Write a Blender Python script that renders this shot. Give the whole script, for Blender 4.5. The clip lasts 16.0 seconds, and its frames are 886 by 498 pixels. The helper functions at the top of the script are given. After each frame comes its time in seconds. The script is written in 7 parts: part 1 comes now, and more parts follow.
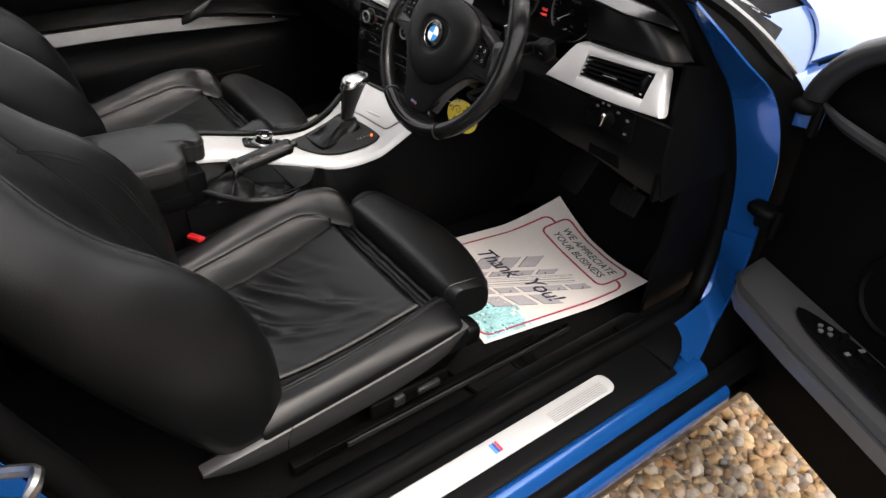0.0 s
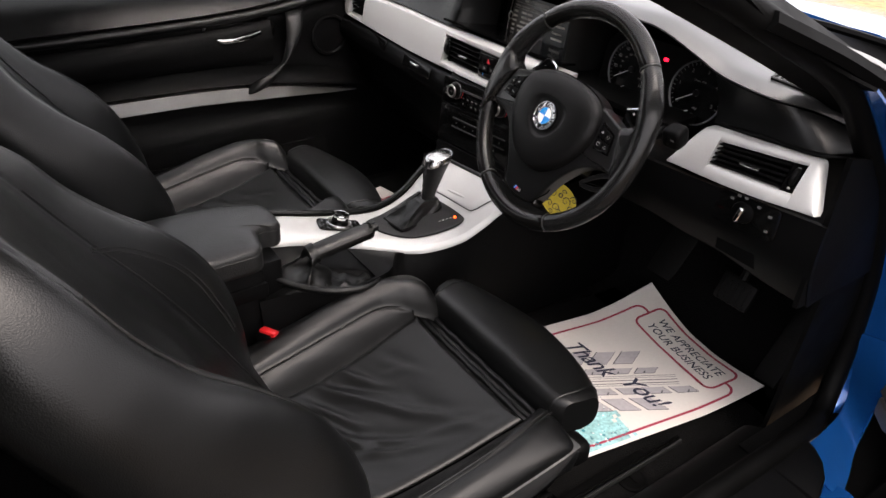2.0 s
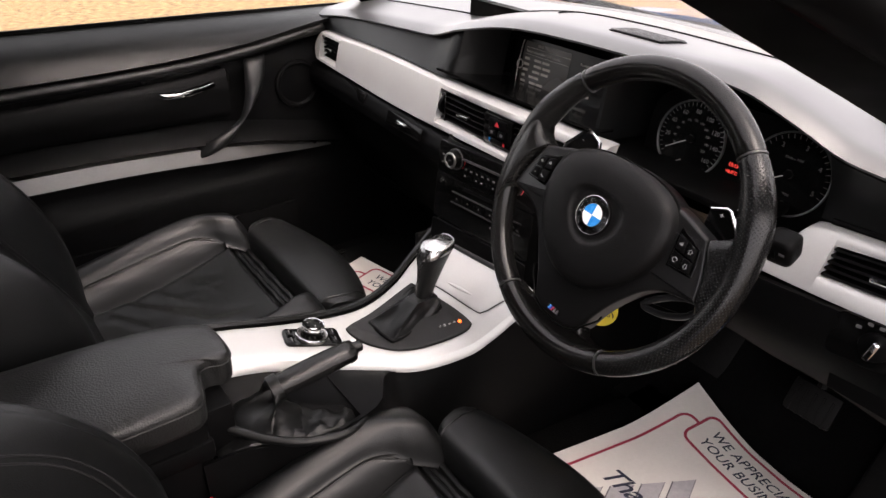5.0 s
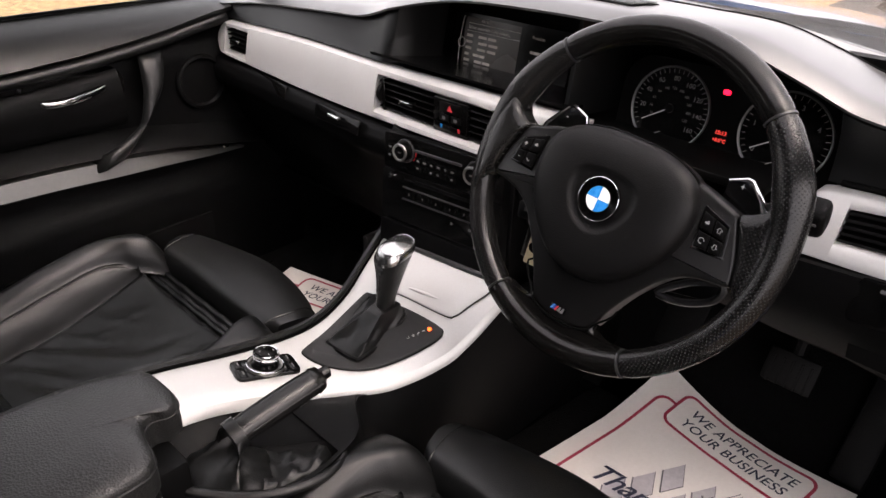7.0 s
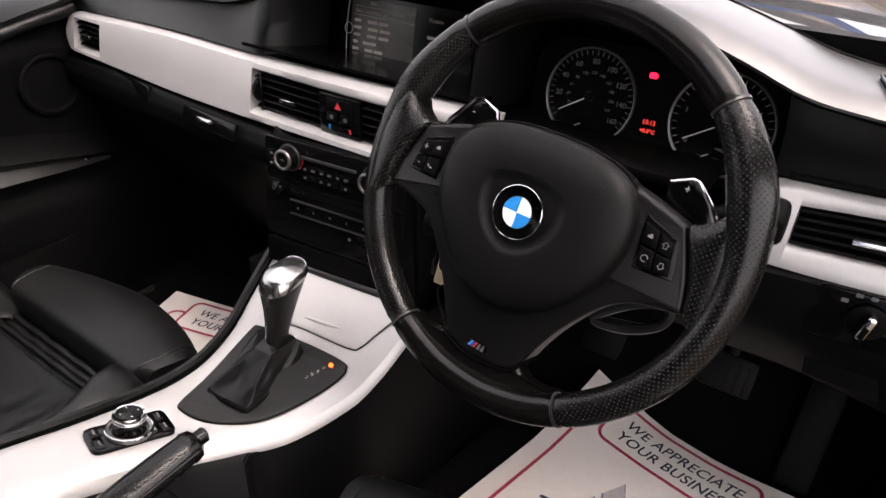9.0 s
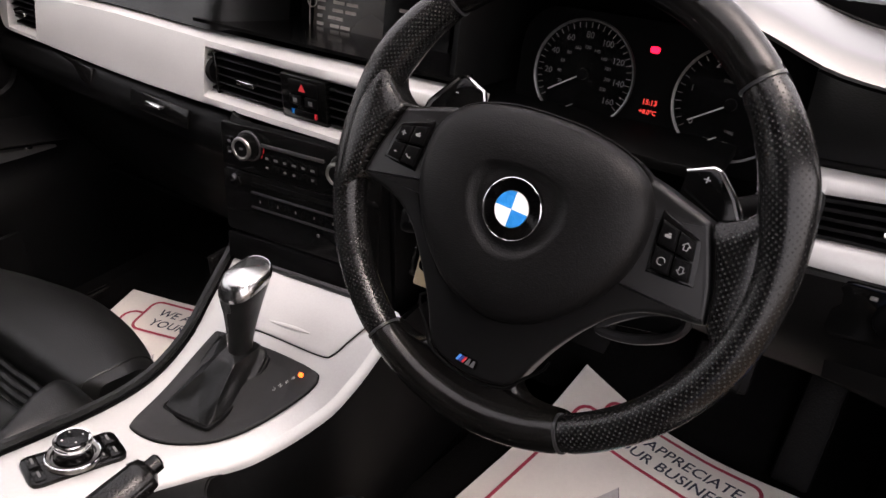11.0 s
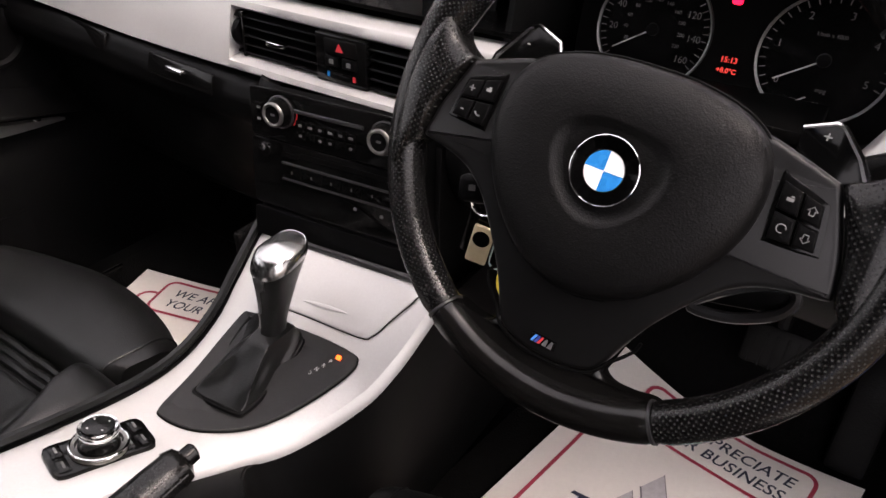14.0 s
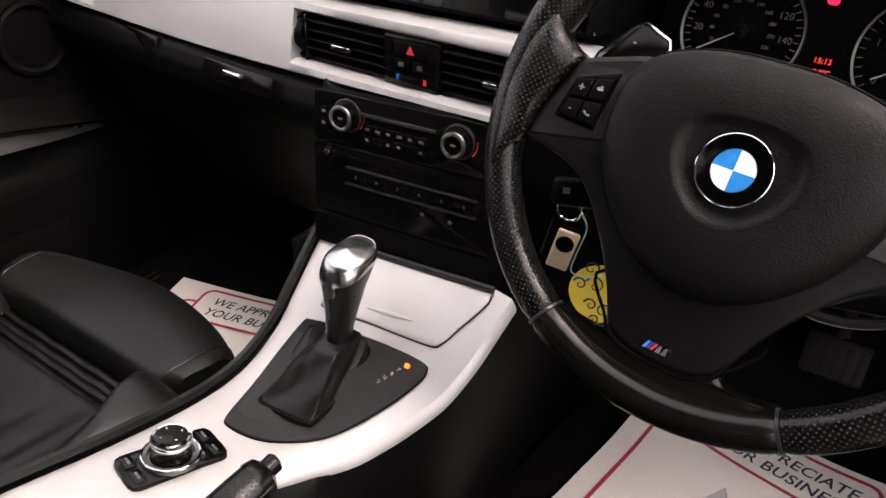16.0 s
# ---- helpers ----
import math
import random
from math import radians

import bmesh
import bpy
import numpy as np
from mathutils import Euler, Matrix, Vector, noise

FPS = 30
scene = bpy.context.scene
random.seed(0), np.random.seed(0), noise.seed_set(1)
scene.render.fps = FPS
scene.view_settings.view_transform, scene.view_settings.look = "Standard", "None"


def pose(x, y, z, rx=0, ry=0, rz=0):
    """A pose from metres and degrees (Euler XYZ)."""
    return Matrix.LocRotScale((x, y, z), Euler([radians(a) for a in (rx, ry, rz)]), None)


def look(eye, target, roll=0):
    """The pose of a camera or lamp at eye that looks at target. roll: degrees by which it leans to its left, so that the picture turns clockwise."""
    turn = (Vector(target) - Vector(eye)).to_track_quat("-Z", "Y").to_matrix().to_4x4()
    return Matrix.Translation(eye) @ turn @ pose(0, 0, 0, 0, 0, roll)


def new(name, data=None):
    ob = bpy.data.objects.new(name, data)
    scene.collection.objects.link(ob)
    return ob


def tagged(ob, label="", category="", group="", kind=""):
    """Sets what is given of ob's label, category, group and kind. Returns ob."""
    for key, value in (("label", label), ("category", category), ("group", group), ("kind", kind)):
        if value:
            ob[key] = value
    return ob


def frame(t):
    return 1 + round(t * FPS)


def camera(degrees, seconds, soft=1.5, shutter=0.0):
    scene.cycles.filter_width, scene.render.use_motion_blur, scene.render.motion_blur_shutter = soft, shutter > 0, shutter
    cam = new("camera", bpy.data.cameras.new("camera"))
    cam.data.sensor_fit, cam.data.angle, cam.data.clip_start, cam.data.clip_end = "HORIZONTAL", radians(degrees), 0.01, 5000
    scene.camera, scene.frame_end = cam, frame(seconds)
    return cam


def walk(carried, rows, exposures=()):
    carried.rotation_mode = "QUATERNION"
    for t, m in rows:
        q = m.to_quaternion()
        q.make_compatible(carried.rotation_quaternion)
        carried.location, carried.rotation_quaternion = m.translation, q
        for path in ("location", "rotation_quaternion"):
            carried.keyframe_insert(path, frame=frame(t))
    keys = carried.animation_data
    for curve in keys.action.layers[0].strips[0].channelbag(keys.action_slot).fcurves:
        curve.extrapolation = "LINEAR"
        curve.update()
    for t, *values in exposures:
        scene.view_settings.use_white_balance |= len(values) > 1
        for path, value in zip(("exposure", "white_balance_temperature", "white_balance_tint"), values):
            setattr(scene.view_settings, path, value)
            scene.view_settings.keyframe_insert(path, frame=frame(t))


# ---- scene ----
cam = camera(65.5, 16.0)
PATH = [
    (0.0, 1.3446, -0.7191, 1.2861, 54.08, -2.55, 53.62),
    (0.5, 1.3216, -0.7494, 1.2707, 54.79, -2.53, 54.57),
    (1.0, 1.2944, -0.7676, 1.266, 56.01, -2.4, 55.42),
    (1.5, 1.2329, -0.7457, 1.2737, 57.31, -2.3, 55.87),
    (2.0, 1.1394, -0.7318, 1.2658, 58.48, -2.22, 56.04),
    (2.5, 1.0717, -0.7276, 1.2654, 59.32, -2.18, 56.05),
    (3.0, 1.0162, -0.6935, 1.2636, 59.72, -2.21, 55.95),
    (3.5, 0.9562, -0.6164, 1.248, 59.97, -2.21, 55.76),
    (4.0, 0.923, -0.5607, 1.2462, 60.14, -2.13, 55.45),
    (6.5, 0.7026, -0.5745, 1.1903, 60.31, -1.21, 47.17),
    (7.0, 0.6907, -0.5707, 1.1823, 60.11, -1.08, 43.81),
    (7.5, 0.686, -0.5704, 1.1864, 59.99, -1.07, 41.11),
    (8.0, 0.664, -0.5439, 1.1711, 59.91, -1.16, 39.03),
    (8.5, 0.6336, -0.4886, 1.1517, 59.77, -1.24, 37.28),
    (9.0, 0.6148, -0.4504, 1.1411, 59.61, -1.32, 36.08),
    (11.5, 0.5495, -0.3912, 1.1123, 57.82, -1.63, 33.33),
    (12.0, 0.5366, -0.3956, 1.1068, 57.59, -1.64, 33.29),
    (12.5, 0.5295, -0.4106, 1.0825, 57.39, -1.66, 33.28),
    (13.0, 0.5145, -0.4046, 1.0708, 57.16, -1.65, 33.32),
    (13.5, 0.5003, -0.3851, 1.0694, 56.94, -1.65, 33.37),
    (14.0, 0.4963, -0.3866, 1.0744, 56.79, -1.64, 33.42),
    (14.5, 0.4917, -0.4066, 1.0735, 56.72, -1.64, 33.44),
    (15.0, 0.4856, -0.4286, 1.0625, 56.76, -1.64, 33.47),
    (15.5, 0.4538, -0.4277, 1.049, 57.03, -1.65, 33.45),
    (16.0, 0.4281, -0.4204, 1.0596, 57.7, -1.69, 33.47),
]
walk(cam, [(t, pose(*p)) for t, *p in PATH], [(0.0, 2.03, 6900, 13), (1.5, 1.96, 6900, 15), (3.0, 1.92, 6950, 17), (4.0, 2.0, 7050, 18), (8.0, 2.1, 7050, 20), (16.0, 2.08, 7100, 22)])


# ---- light ----
world = bpy.data.worlds.new("sky")
scene.world = world
world.use_nodes = True
wn = world.node_tree
sky = wn.nodes.new("ShaderNodeTexSky")
sky.sky_type, sky.sun_disc = "NISHITA", False
sky.sun_elevation, sky.sun_rotation = radians(59), radians(87)
sky.air_density, sky.dust_density = 1.0, 6.0
veil = wn.nodes.new("ShaderNodeHueSaturation")
veil.inputs["Saturation"].default_value = 0.55
wn.links.new(sky.outputs[0], veil.inputs["Color"])
cloud = wn.nodes.new("ShaderNodeMix")
cloud.data_type = "RGBA"
cloud.inputs["Factor"].default_value = 0.6
cloud.inputs["B"].default_value = (5.4, 5.5, 5.7, 1)
wn.links.new(veil.outputs[0], cloud.inputs["A"])
wn.links.new(cloud.outputs["Result"], wn.nodes["Background"].inputs[0])
wn.nodes["Background"].inputs[1].default_value = 0.15
sun = new("sun", bpy.data.lights.new("sun", "SUN"))
sun.data.energy, sun.data.angle, sun.data.color = 0.42, radians(40), (1.0, 0.97, 0.93)
sun.matrix_basis = look((4.6, 0.2, 7.6), (0, 0, 0))


# ---- materials ----
def links(nt, a, b):
    nt.links.new(a, b)


def mat(name, base, rough=0.5, metal=0.0, grain=0.0, size=0.002, vary=0.12, blotch=0.08, coat=0.0, rvary=0.12, spec=0.5):
    """A surface with grain (fine bump of the given size), colour variation at two scales and uneven gloss."""
    m = bpy.data.materials.new(name)
    m.use_nodes = True
    nt = m.node_tree
    b = nt.nodes["Principled BSDF"]
    b.inputs["Metallic"].default_value = metal
    b.inputs["Coat Weight"].default_value = coat
    b.inputs["Coat Roughness"].default_value = 0.06
    b.inputs["Specular IOR Level"].default_value = spec
    co = nt.nodes.new("ShaderNodeTexCoord")
    n1 = nt.nodes.new("ShaderNodeTexNoise")
    n1.inputs["Scale"].default_value, n1.inputs["Detail"].default_value = 1 / blotch, 5
    n2 = nt.nodes.new("ShaderNodeTexNoise")
    n2.inputs["Scale"].default_value, n2.inputs["Detail"].default_value = 1 / (size * 3), 3
    add = nt.nodes.new("ShaderNodeMath")
    add.operation = "ADD"
    for n in (n1, n2):
        links(nt, co.outputs["Object"], n.inputs["Vector"])
    links(nt, n1.outputs["Fac"], add.inputs[0])
    links(nt, n2.outputs["Fac"], add.inputs[1])
    span = nt.nodes.new("ShaderNodeMapRange")
    span.inputs["From Min"].default_value, span.inputs["From Max"].default_value = 0.6, 1.4
    span.inputs["To Min"].default_value, span.inputs["To Max"].default_value = 1 - vary, 1 + vary
    links(nt, add.outputs[0], span.inputs["Value"])
    mul = nt.nodes.new("ShaderNodeMix")
    mul.data_type, mul.blend_type = "RGBA", "MULTIPLY"
    mul.inputs["Factor"].default_value = 1
    mul.inputs["A"].default_value = (*base, 1)
    links(nt, span.outputs[0], mul.inputs["B"])
    links(nt, mul.outputs["Result"], b.inputs["Base Color"])
    rr = nt.nodes.new("ShaderNodeMapRange")
    rr.inputs["From Min"].default_value, rr.inputs["From Max"].default_value = 0.3, 0.7
    rr.inputs["To Min"].default_value, rr.inputs["To Max"].default_value = max(rough - rvary, 0.02), min(rough + rvary, 1)
    links(nt, n1.outputs["Fac"], rr.inputs["Value"])
    links(nt, rr.outputs[0], b.inputs["Roughness"])
    if grain:
        v = nt.nodes.new("ShaderNodeTexVoronoi")
        v.inputs["Scale"].default_value = 1 / size
        links(nt, co.outputs["Object"], v.inputs["Vector"])
        bump = nt.nodes.new("ShaderNodeBump")
        bump.inputs["Strength"].default_value = grain
        bump.inputs["Distance"].default_value = size * 0.3
        links(nt, v.outputs["Distance"], bump.inputs["Height"])
        links(nt, bump.outputs[0], b.inputs["Normal"])
    m["shader"] = 1
    return m


def glow(name, colour, power):
    m = bpy.data.materials.new(name)
    m.use_nodes = True
    b = m.node_tree.nodes["Principled BSDF"]
    b.inputs["Base Color"].default_value = (*colour, 1)
    b.inputs["Emission Color"].default_value = (*colour, 1)
    b.inputs["Emission Strength"].default_value = power
    return m


def island_tint(m, low, high):
    """Varies the brightness from piece to piece."""
    nt = m.node_tree
    b = nt.nodes["Principled BSDF"]
    geo = nt.nodes.new("ShaderNodeNewGeometry")
    ramp = nt.nodes.new("ShaderNodeValToRGB")
    e = ramp.color_ramp.elements
    e[0].color, e[1].color = (*low[0], 1), (*high[-1], 1)
    cols = low[1:] + high[:-1]
    for i, c in enumerate(cols):
        e.new((i + 1) / (len(cols) + 1)).color = (*c, 1)
    links(nt, geo.outputs["Random Per Island"], ramp.inputs[0])
    old = b.inputs["Base Color"].links[0].from_node
    links(nt, ramp.outputs[0], old.inputs["A"])
    return m


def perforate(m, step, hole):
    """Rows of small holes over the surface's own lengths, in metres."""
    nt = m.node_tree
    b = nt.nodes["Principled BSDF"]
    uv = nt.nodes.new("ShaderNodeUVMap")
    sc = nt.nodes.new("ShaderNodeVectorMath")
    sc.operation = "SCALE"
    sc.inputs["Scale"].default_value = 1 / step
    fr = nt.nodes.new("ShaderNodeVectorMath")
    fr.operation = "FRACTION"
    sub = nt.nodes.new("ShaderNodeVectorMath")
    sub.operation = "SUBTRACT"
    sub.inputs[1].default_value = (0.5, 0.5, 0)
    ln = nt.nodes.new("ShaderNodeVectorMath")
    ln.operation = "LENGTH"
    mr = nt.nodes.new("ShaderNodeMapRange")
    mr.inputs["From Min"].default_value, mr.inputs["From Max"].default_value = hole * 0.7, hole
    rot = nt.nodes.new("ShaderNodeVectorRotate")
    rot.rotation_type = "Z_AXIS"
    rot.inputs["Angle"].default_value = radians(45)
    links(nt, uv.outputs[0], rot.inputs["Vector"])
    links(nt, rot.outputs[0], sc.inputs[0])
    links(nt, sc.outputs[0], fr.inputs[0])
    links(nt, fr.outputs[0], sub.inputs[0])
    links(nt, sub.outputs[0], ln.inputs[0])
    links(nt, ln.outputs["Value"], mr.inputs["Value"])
    bump = nt.nodes.new("ShaderNodeBump")
    bump.inputs["Strength"].default_value, bump.inputs["Distance"].default_value = 1.0, 0.0018
    links(nt, mr.outputs[0], bump.inputs["Height"])
    links(nt, bump.outputs[0], b.inputs["Normal"])
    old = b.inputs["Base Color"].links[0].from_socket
    # lighter colour in the holes paints the glints on their rims
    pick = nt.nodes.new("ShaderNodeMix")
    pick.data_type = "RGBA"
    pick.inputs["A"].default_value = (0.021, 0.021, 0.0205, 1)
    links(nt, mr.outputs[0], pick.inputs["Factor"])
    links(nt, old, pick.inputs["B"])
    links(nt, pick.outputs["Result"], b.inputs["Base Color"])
    return m


LEATHER = mat("black_leather", (0.0034, 0.0036, 0.0037), 0.335, grain=0.36, size=0.0016, vary=0.3, rvary=0.04, spec=0.29)
THREAD = mat("black_thread", (0.010, 0.010, 0.010), 0.55, vary=0.3, spec=0.3)
TRIM_GREY = mat("satin_grey_plastic", (0.020, 0.020, 0.0205), 0.42, grain=0.12, size=0.0010, vary=0.10, rvary=0.05, spec=0.5)
# lighter copy of the black leather, sky sheen put into its colour
ARM_LEATHER = mat("armrest_leather", (0.0075, 0.0076, 0.0075), 0.42, grain=0.6, size=0.0026, vary=0.25, rvary=0.05, spec=0.45)
DOOR_GREY = mat("soft_grey_door", (0.028, 0.028, 0.0285), 0.55, grain=0.3, size=0.0014, vary=0.12, rvary=0.04, spec=0.35)
DOOR_STRIP = mat("satin_grey_strip", (0.12, 0.12, 0.121), 0.36, metal=0.4, vary=0.06, rvary=0.05)
PEDAL = mat("pedal_rubber", (0.006, 0.0058, 0.0056), 0.6, grain=0.3, size=0.003, vary=0.3, spec=0.15)
LEATHER_WORN = mat("worn_leather", (0.0030, 0.0028, 0.0026), 0.24, vary=0.15, blotch=0.06, rvary=0.03, spec=0.35)
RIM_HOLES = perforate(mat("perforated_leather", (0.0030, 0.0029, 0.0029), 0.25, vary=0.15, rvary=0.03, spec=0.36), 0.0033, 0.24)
AIRBAG = mat("airbag_skin", (0.0036, 0.0035, 0.0036), 0.42, grain=0.45, size=0.0012, vary=0.12, rvary=0.03, spec=0.15)
SPOKE = mat("smooth_soft_plastic", (0.0032, 0.0031, 0.0032), 0.34, grain=0.08, size=0.0012, vary=0.2, rvary=0.05, spec=0.34)
PLASTIC = mat("black_plastic", (0.0022, 0.0022, 0.0023), 0.42, grain=0.3, size=0.0014, vary=0.2, rvary=0.05, spec=0.06)
SATIN = mat("satin_black_plastic", (0.016, 0.016, 0.0168), 0.34, grain=0.1, size=0.0012, vary=0.12, rvary=0.05, spec=0.5)
DASH = mat("dashboard_skin", (0.011, 0.0112, 0.0112), 0.36, grain=0.10, size=0.0018, vary=0.06, rvary=0.02, spec=0.5, coat=1.0)
DASH.node_tree.nodes["Principled BSDF"].inputs["Coat Roughness"].default_value = 0.40
DASH.node_tree.nodes["Principled BSDF"].inputs["Coat IOR"].default_value = 1.8
PIANO = mat("gloss_black", (0.0022, 0.0022, 0.0022), 0.14, rvary=0.05, spec=0.22)
RUBBER = mat("black_rubber", (0.0018, 0.0018, 0.0018), 0.5, vary=0.2, spec=0.05)
CARPET = mat("black_carpet", (0.0038, 0.0037, 0.0037), 0.95, grain=1.0, size=0.003, vary=0.4, spec=0.05)
SILVER = mat("silver_trim", (0.48, 0.48, 0.472), 0.40, metal=0.35, grain=0.08, size=0.0008, vary=0.05, rvary=0.06)
STRIP = mat("satin_strip", (0.34, 0.338, 0.333), 0.44, metal=0.95, vary=0.05, rvary=0.04)
CHROME = mat("chrome", (0.82, 0.82, 0.82), 0.10, metal=1.0, vary=0.03, rvary=0.05)
SATIN_CHROME = mat("satin_chrome", (0.52, 0.52, 0.515), 0.24, metal=1.0, vary=0.03, rvary=0.04)
STEEL = mat("steel", (0.22, 0.215, 0.205), 0.38, metal=1.0, vary=0.2, blotch=0.02)
BLUE = mat("blue_metallic_paint", (0.004, 0.070, 0.27), 0.24, metal=0.45, vary=0.10, size=0.0005, coat=1.0, rvary=0.03)
PAPER = mat("paper", (0.70, 0.66, 0.615), 0.7, vary=0.04, blotch=0.15)
RED = mat("red_print", (0.34, 0.03, 0.06), 0.7, vary=0.15)
INK = mat("dark_ink", (0.02, 0.022, 0.045), 0.7, vary=0.2)
TREAD = mat("grey_print", (0.42, 0.395, 0.41), 0.7, vary=0.15)
TREAD_D = mat("dark_grey_print", (0.12, 0.115, 0.125), 0.7, vary=0.2)
TEAL = mat("teal_print", (0.30, 0.56, 0.57), 0.7, vary=0.5, blotch=0.03)
TEAL_D = mat("dark_teal_print", (0.04, 0.20, 0.24), 0.7, vary=0.5, blotch=0.02)
BUCKLE_RED = mat("red_plastic", (0.45, 0.012, 0.015), 0.35)
WHITE = mat("white_print", (0.75, 0.75, 0.75), 0.5, vary=0.03)
DIM = mat("grey_legend", (0.085, 0.085, 0.085), 0.5, vary=0.05)
LEGEND = mat("pale_legend", (0.42, 0.42, 0.41), 0.5, vary=0.05)
SKYBLUE = mat("blue_enamel", (0.008, 0.19, 0.52), 0.3, vary=0.03)
MBLUE = mat("bright_blue_enamel", (0.05, 0.22, 0.62), 0.3, vary=0.03)
MNAVY = mat("navy_enamel", (0.03, 0.05, 0.25), 0.3)
MRED = mat("red_enamel", (0.6, 0.04, 0.05), 0.3)
YELLOW = mat("yellow_card", (0.62, 0.47, 0.05), 0.5, vary=0.08)
CREAM = mat("cream_leather", (0.62, 0.52, 0.33), 0.5, vary=0.1)
STONE = island_tint(mat("pebble", (0.25, 0.18, 0.12), 0.6, grain=0.3, size=0.004, vary=0.35, blotch=0.015), [(0.13, 0.072, 0.028), (0.30, 0.18, 0.075), (0.15, 0.092, 0.048), (0.06, 0.042, 0.028)], [(0.36, 0.25, 0.13), (0.085, 0.07, 0.06), (0.36, 0.30, 0.23), (0.24, 0.115, 0.04)])
# bed darkened so the gaps between pebbles look shaded
GRAVEL = mat("gravel_bed", (0.06, 0.042, 0.026), 0.9, grain=1.0, size=0.03, vary=0.6, blotch=0.12)
# the gravel again in a paler colour, its sunlit brightness painted in
DRIVE = mat("pale_gravel", (0.34, 0.215, 0.10), 0.9, grain=1.0, size=0.02, vary=0.5, blotch=0.06)
GREY_PLASTIC = mat("grey_black_plastic", (0.018, 0.018, 0.0187), 0.60, grain=0.3, size=0.0014, vary=0.12, rvary=0.04, spec=0.22)
RED_GLOW = glow("red_lamp", (1.0, 0.008, 0.03), 1.4)
RED_TEXT = glow("red_readout", (0.7, 0.05, 0.04), 0.3)
AMBER = glow("amber_lamp", (1.0, 0.11, 0.012), 1.0)
SCREEN_TEXT = mat("screen_text", (0.55, 0.50, 0.45), 0.5, vary=0.03)
DIAL_RING = mat("dim_dial_ring", (0.13, 0.13, 0.128), 0.4, metal=0.9, vary=0.1)
ICON = mat("grey_icon", (0.24, 0.24, 0.235), 0.5, vary=0.05)
GLASS = bpy.data.materials.new("glass")
GLASS.use_nodes = True
gb = GLASS.node_tree.nodes["Principled BSDF"]
gb.inputs["Transmission Weight"].default_value, gb.inputs["Roughness"].default_value, gb.inputs["IOR"].default_value = 1.0, 0.0, 1.05

TINTED = bpy.data.materials.new("tinted_glass")
TINTED.use_nodes = True
tn = TINTED.node_tree
clear, shine, fres, blend = (tn.nodes.new(k) for k in ("ShaderNodeBsdfTransparent", "ShaderNodeBsdfGlossy", "ShaderNodeFresnel", "ShaderNodeMixShader"))
clear.inputs["Color"].default_value = (0.85, 0.865, 0.86, 1)
shine.inputs["Roughness"].default_value = 0.0
fres.inputs["IOR"].default_value = 1.2
links(tn, fres.outputs[0], blend.inputs[0])
links(tn, clear.outputs[0], blend.inputs[1])
links(tn, shine.outputs[0], blend.inputs[2])
links(tn, blend.outputs[0], tn.nodes["Material Output"].inputs["Surface"])


# ---- shapes ----
def thing(name, m, label, category, group="", kind=""):
    ob = new(name)
    ob.empty_display_size = 0.05
    ob.matrix_basis = m
    return tagged(ob, label, category, group, kind)


def part(name, bm, material, parent, label="", world_space=False):
    """Links a bmesh as one mesh under a thing or a part, in the thing's own space."""
    top = parent
    while top.parent:
        top = top.parent
    if world_space:
        bm.transform(top.matrix_basis.inverted())
    for e in bm.edges:
        if len(e.link_faces) == 2 and e.calc_face_angle(0) > radians(42):
            e.smooth = False
    for f in bm.faces:
        f.smooth = True
    me = bpy.data.meshes.new(name)
    bm.to_mesh(me)
    bm.free()
    me.materials.append(material)
    ob = new(name, me)
    ob.parent = parent
    return tagged(ob, label)


def single(name, bm, material, label, category, kind="", group=""):
    """A thing that is one mesh, in world space."""
    c = sum((v.co for v in bm.verts), Vector()) / len(bm.verts)
    c.z = min(v.co.z for v in bm.verts)
    bm.transform(Matrix.Translation(-c))
    for e in bm.edges:
        if len(e.link_faces) == 2 and e.calc_face_angle(0) > radians(42):
            e.smooth = False
    for f in bm.faces:
        f.smooth = True
    me = bpy.data.meshes.new(name)
    bm.to_mesh(me)
    bm.free()
    me.materials.append(material)
    ob = new(name, me)
    ob.location = c
    return tagged(ob, label, category, group, kind)


def V(*a):
    return Vector(a)


def rbox(x, y, z, sx, sy, sz, bev=0.003, seg=2, rot=(0, 0, 0), bm=None, m=None):
    out = bmesh.new()
    bmesh.ops.create_cube(out, size=1)
    bmesh.ops.scale(out, vec=(sx, sy, sz), verts=out.verts)
    if bev:
        bmesh.ops.bevel(out, geom=out.edges[:], offset=min(bev, 0.49 * min(sx, sy, sz)), segments=seg, affect="EDGES", profile=0.5)
    out.transform((m or Matrix()) @ pose(x, y, z, *rot))
    return joined(bm, out)


def joined(bm, other):
    if bm is None:
        return other
    me = bpy.data.meshes.new("tmp")
    other.to_mesh(me)
    other.free()
    bm.from_mesh(me)
    bpy.data.meshes.remove(me)
    return bm


def soft(x, y, z, sx, sy, sz, p=4.0, cuts=7, rot=(0, 0, 0), warp=None, bm=None, m=None):
    """A padded block: a cube rounded by a power, warped in unit space, then sized."""
    out = bmesh.new()
    bmesh.ops.create_cube(out, size=2)
    bmesh.ops.subdivide_edges(out, edges=out.edges[:], cuts=cuts, use_grid_fill=True)
    for v in out.verts:
        k = sum(abs(c) ** p for c in v.co) ** (1 / p)
        v.co = v.co / k
        if warp:
            v.co = Vector(warp(*v.co))
    bmesh.ops.scale(out, vec=(sx / 2, sy / 2, sz / 2), verts=out.verts)
    out.transform((m or Matrix()) @ pose(x, y, z, *rot))
    return joined(bm, out)


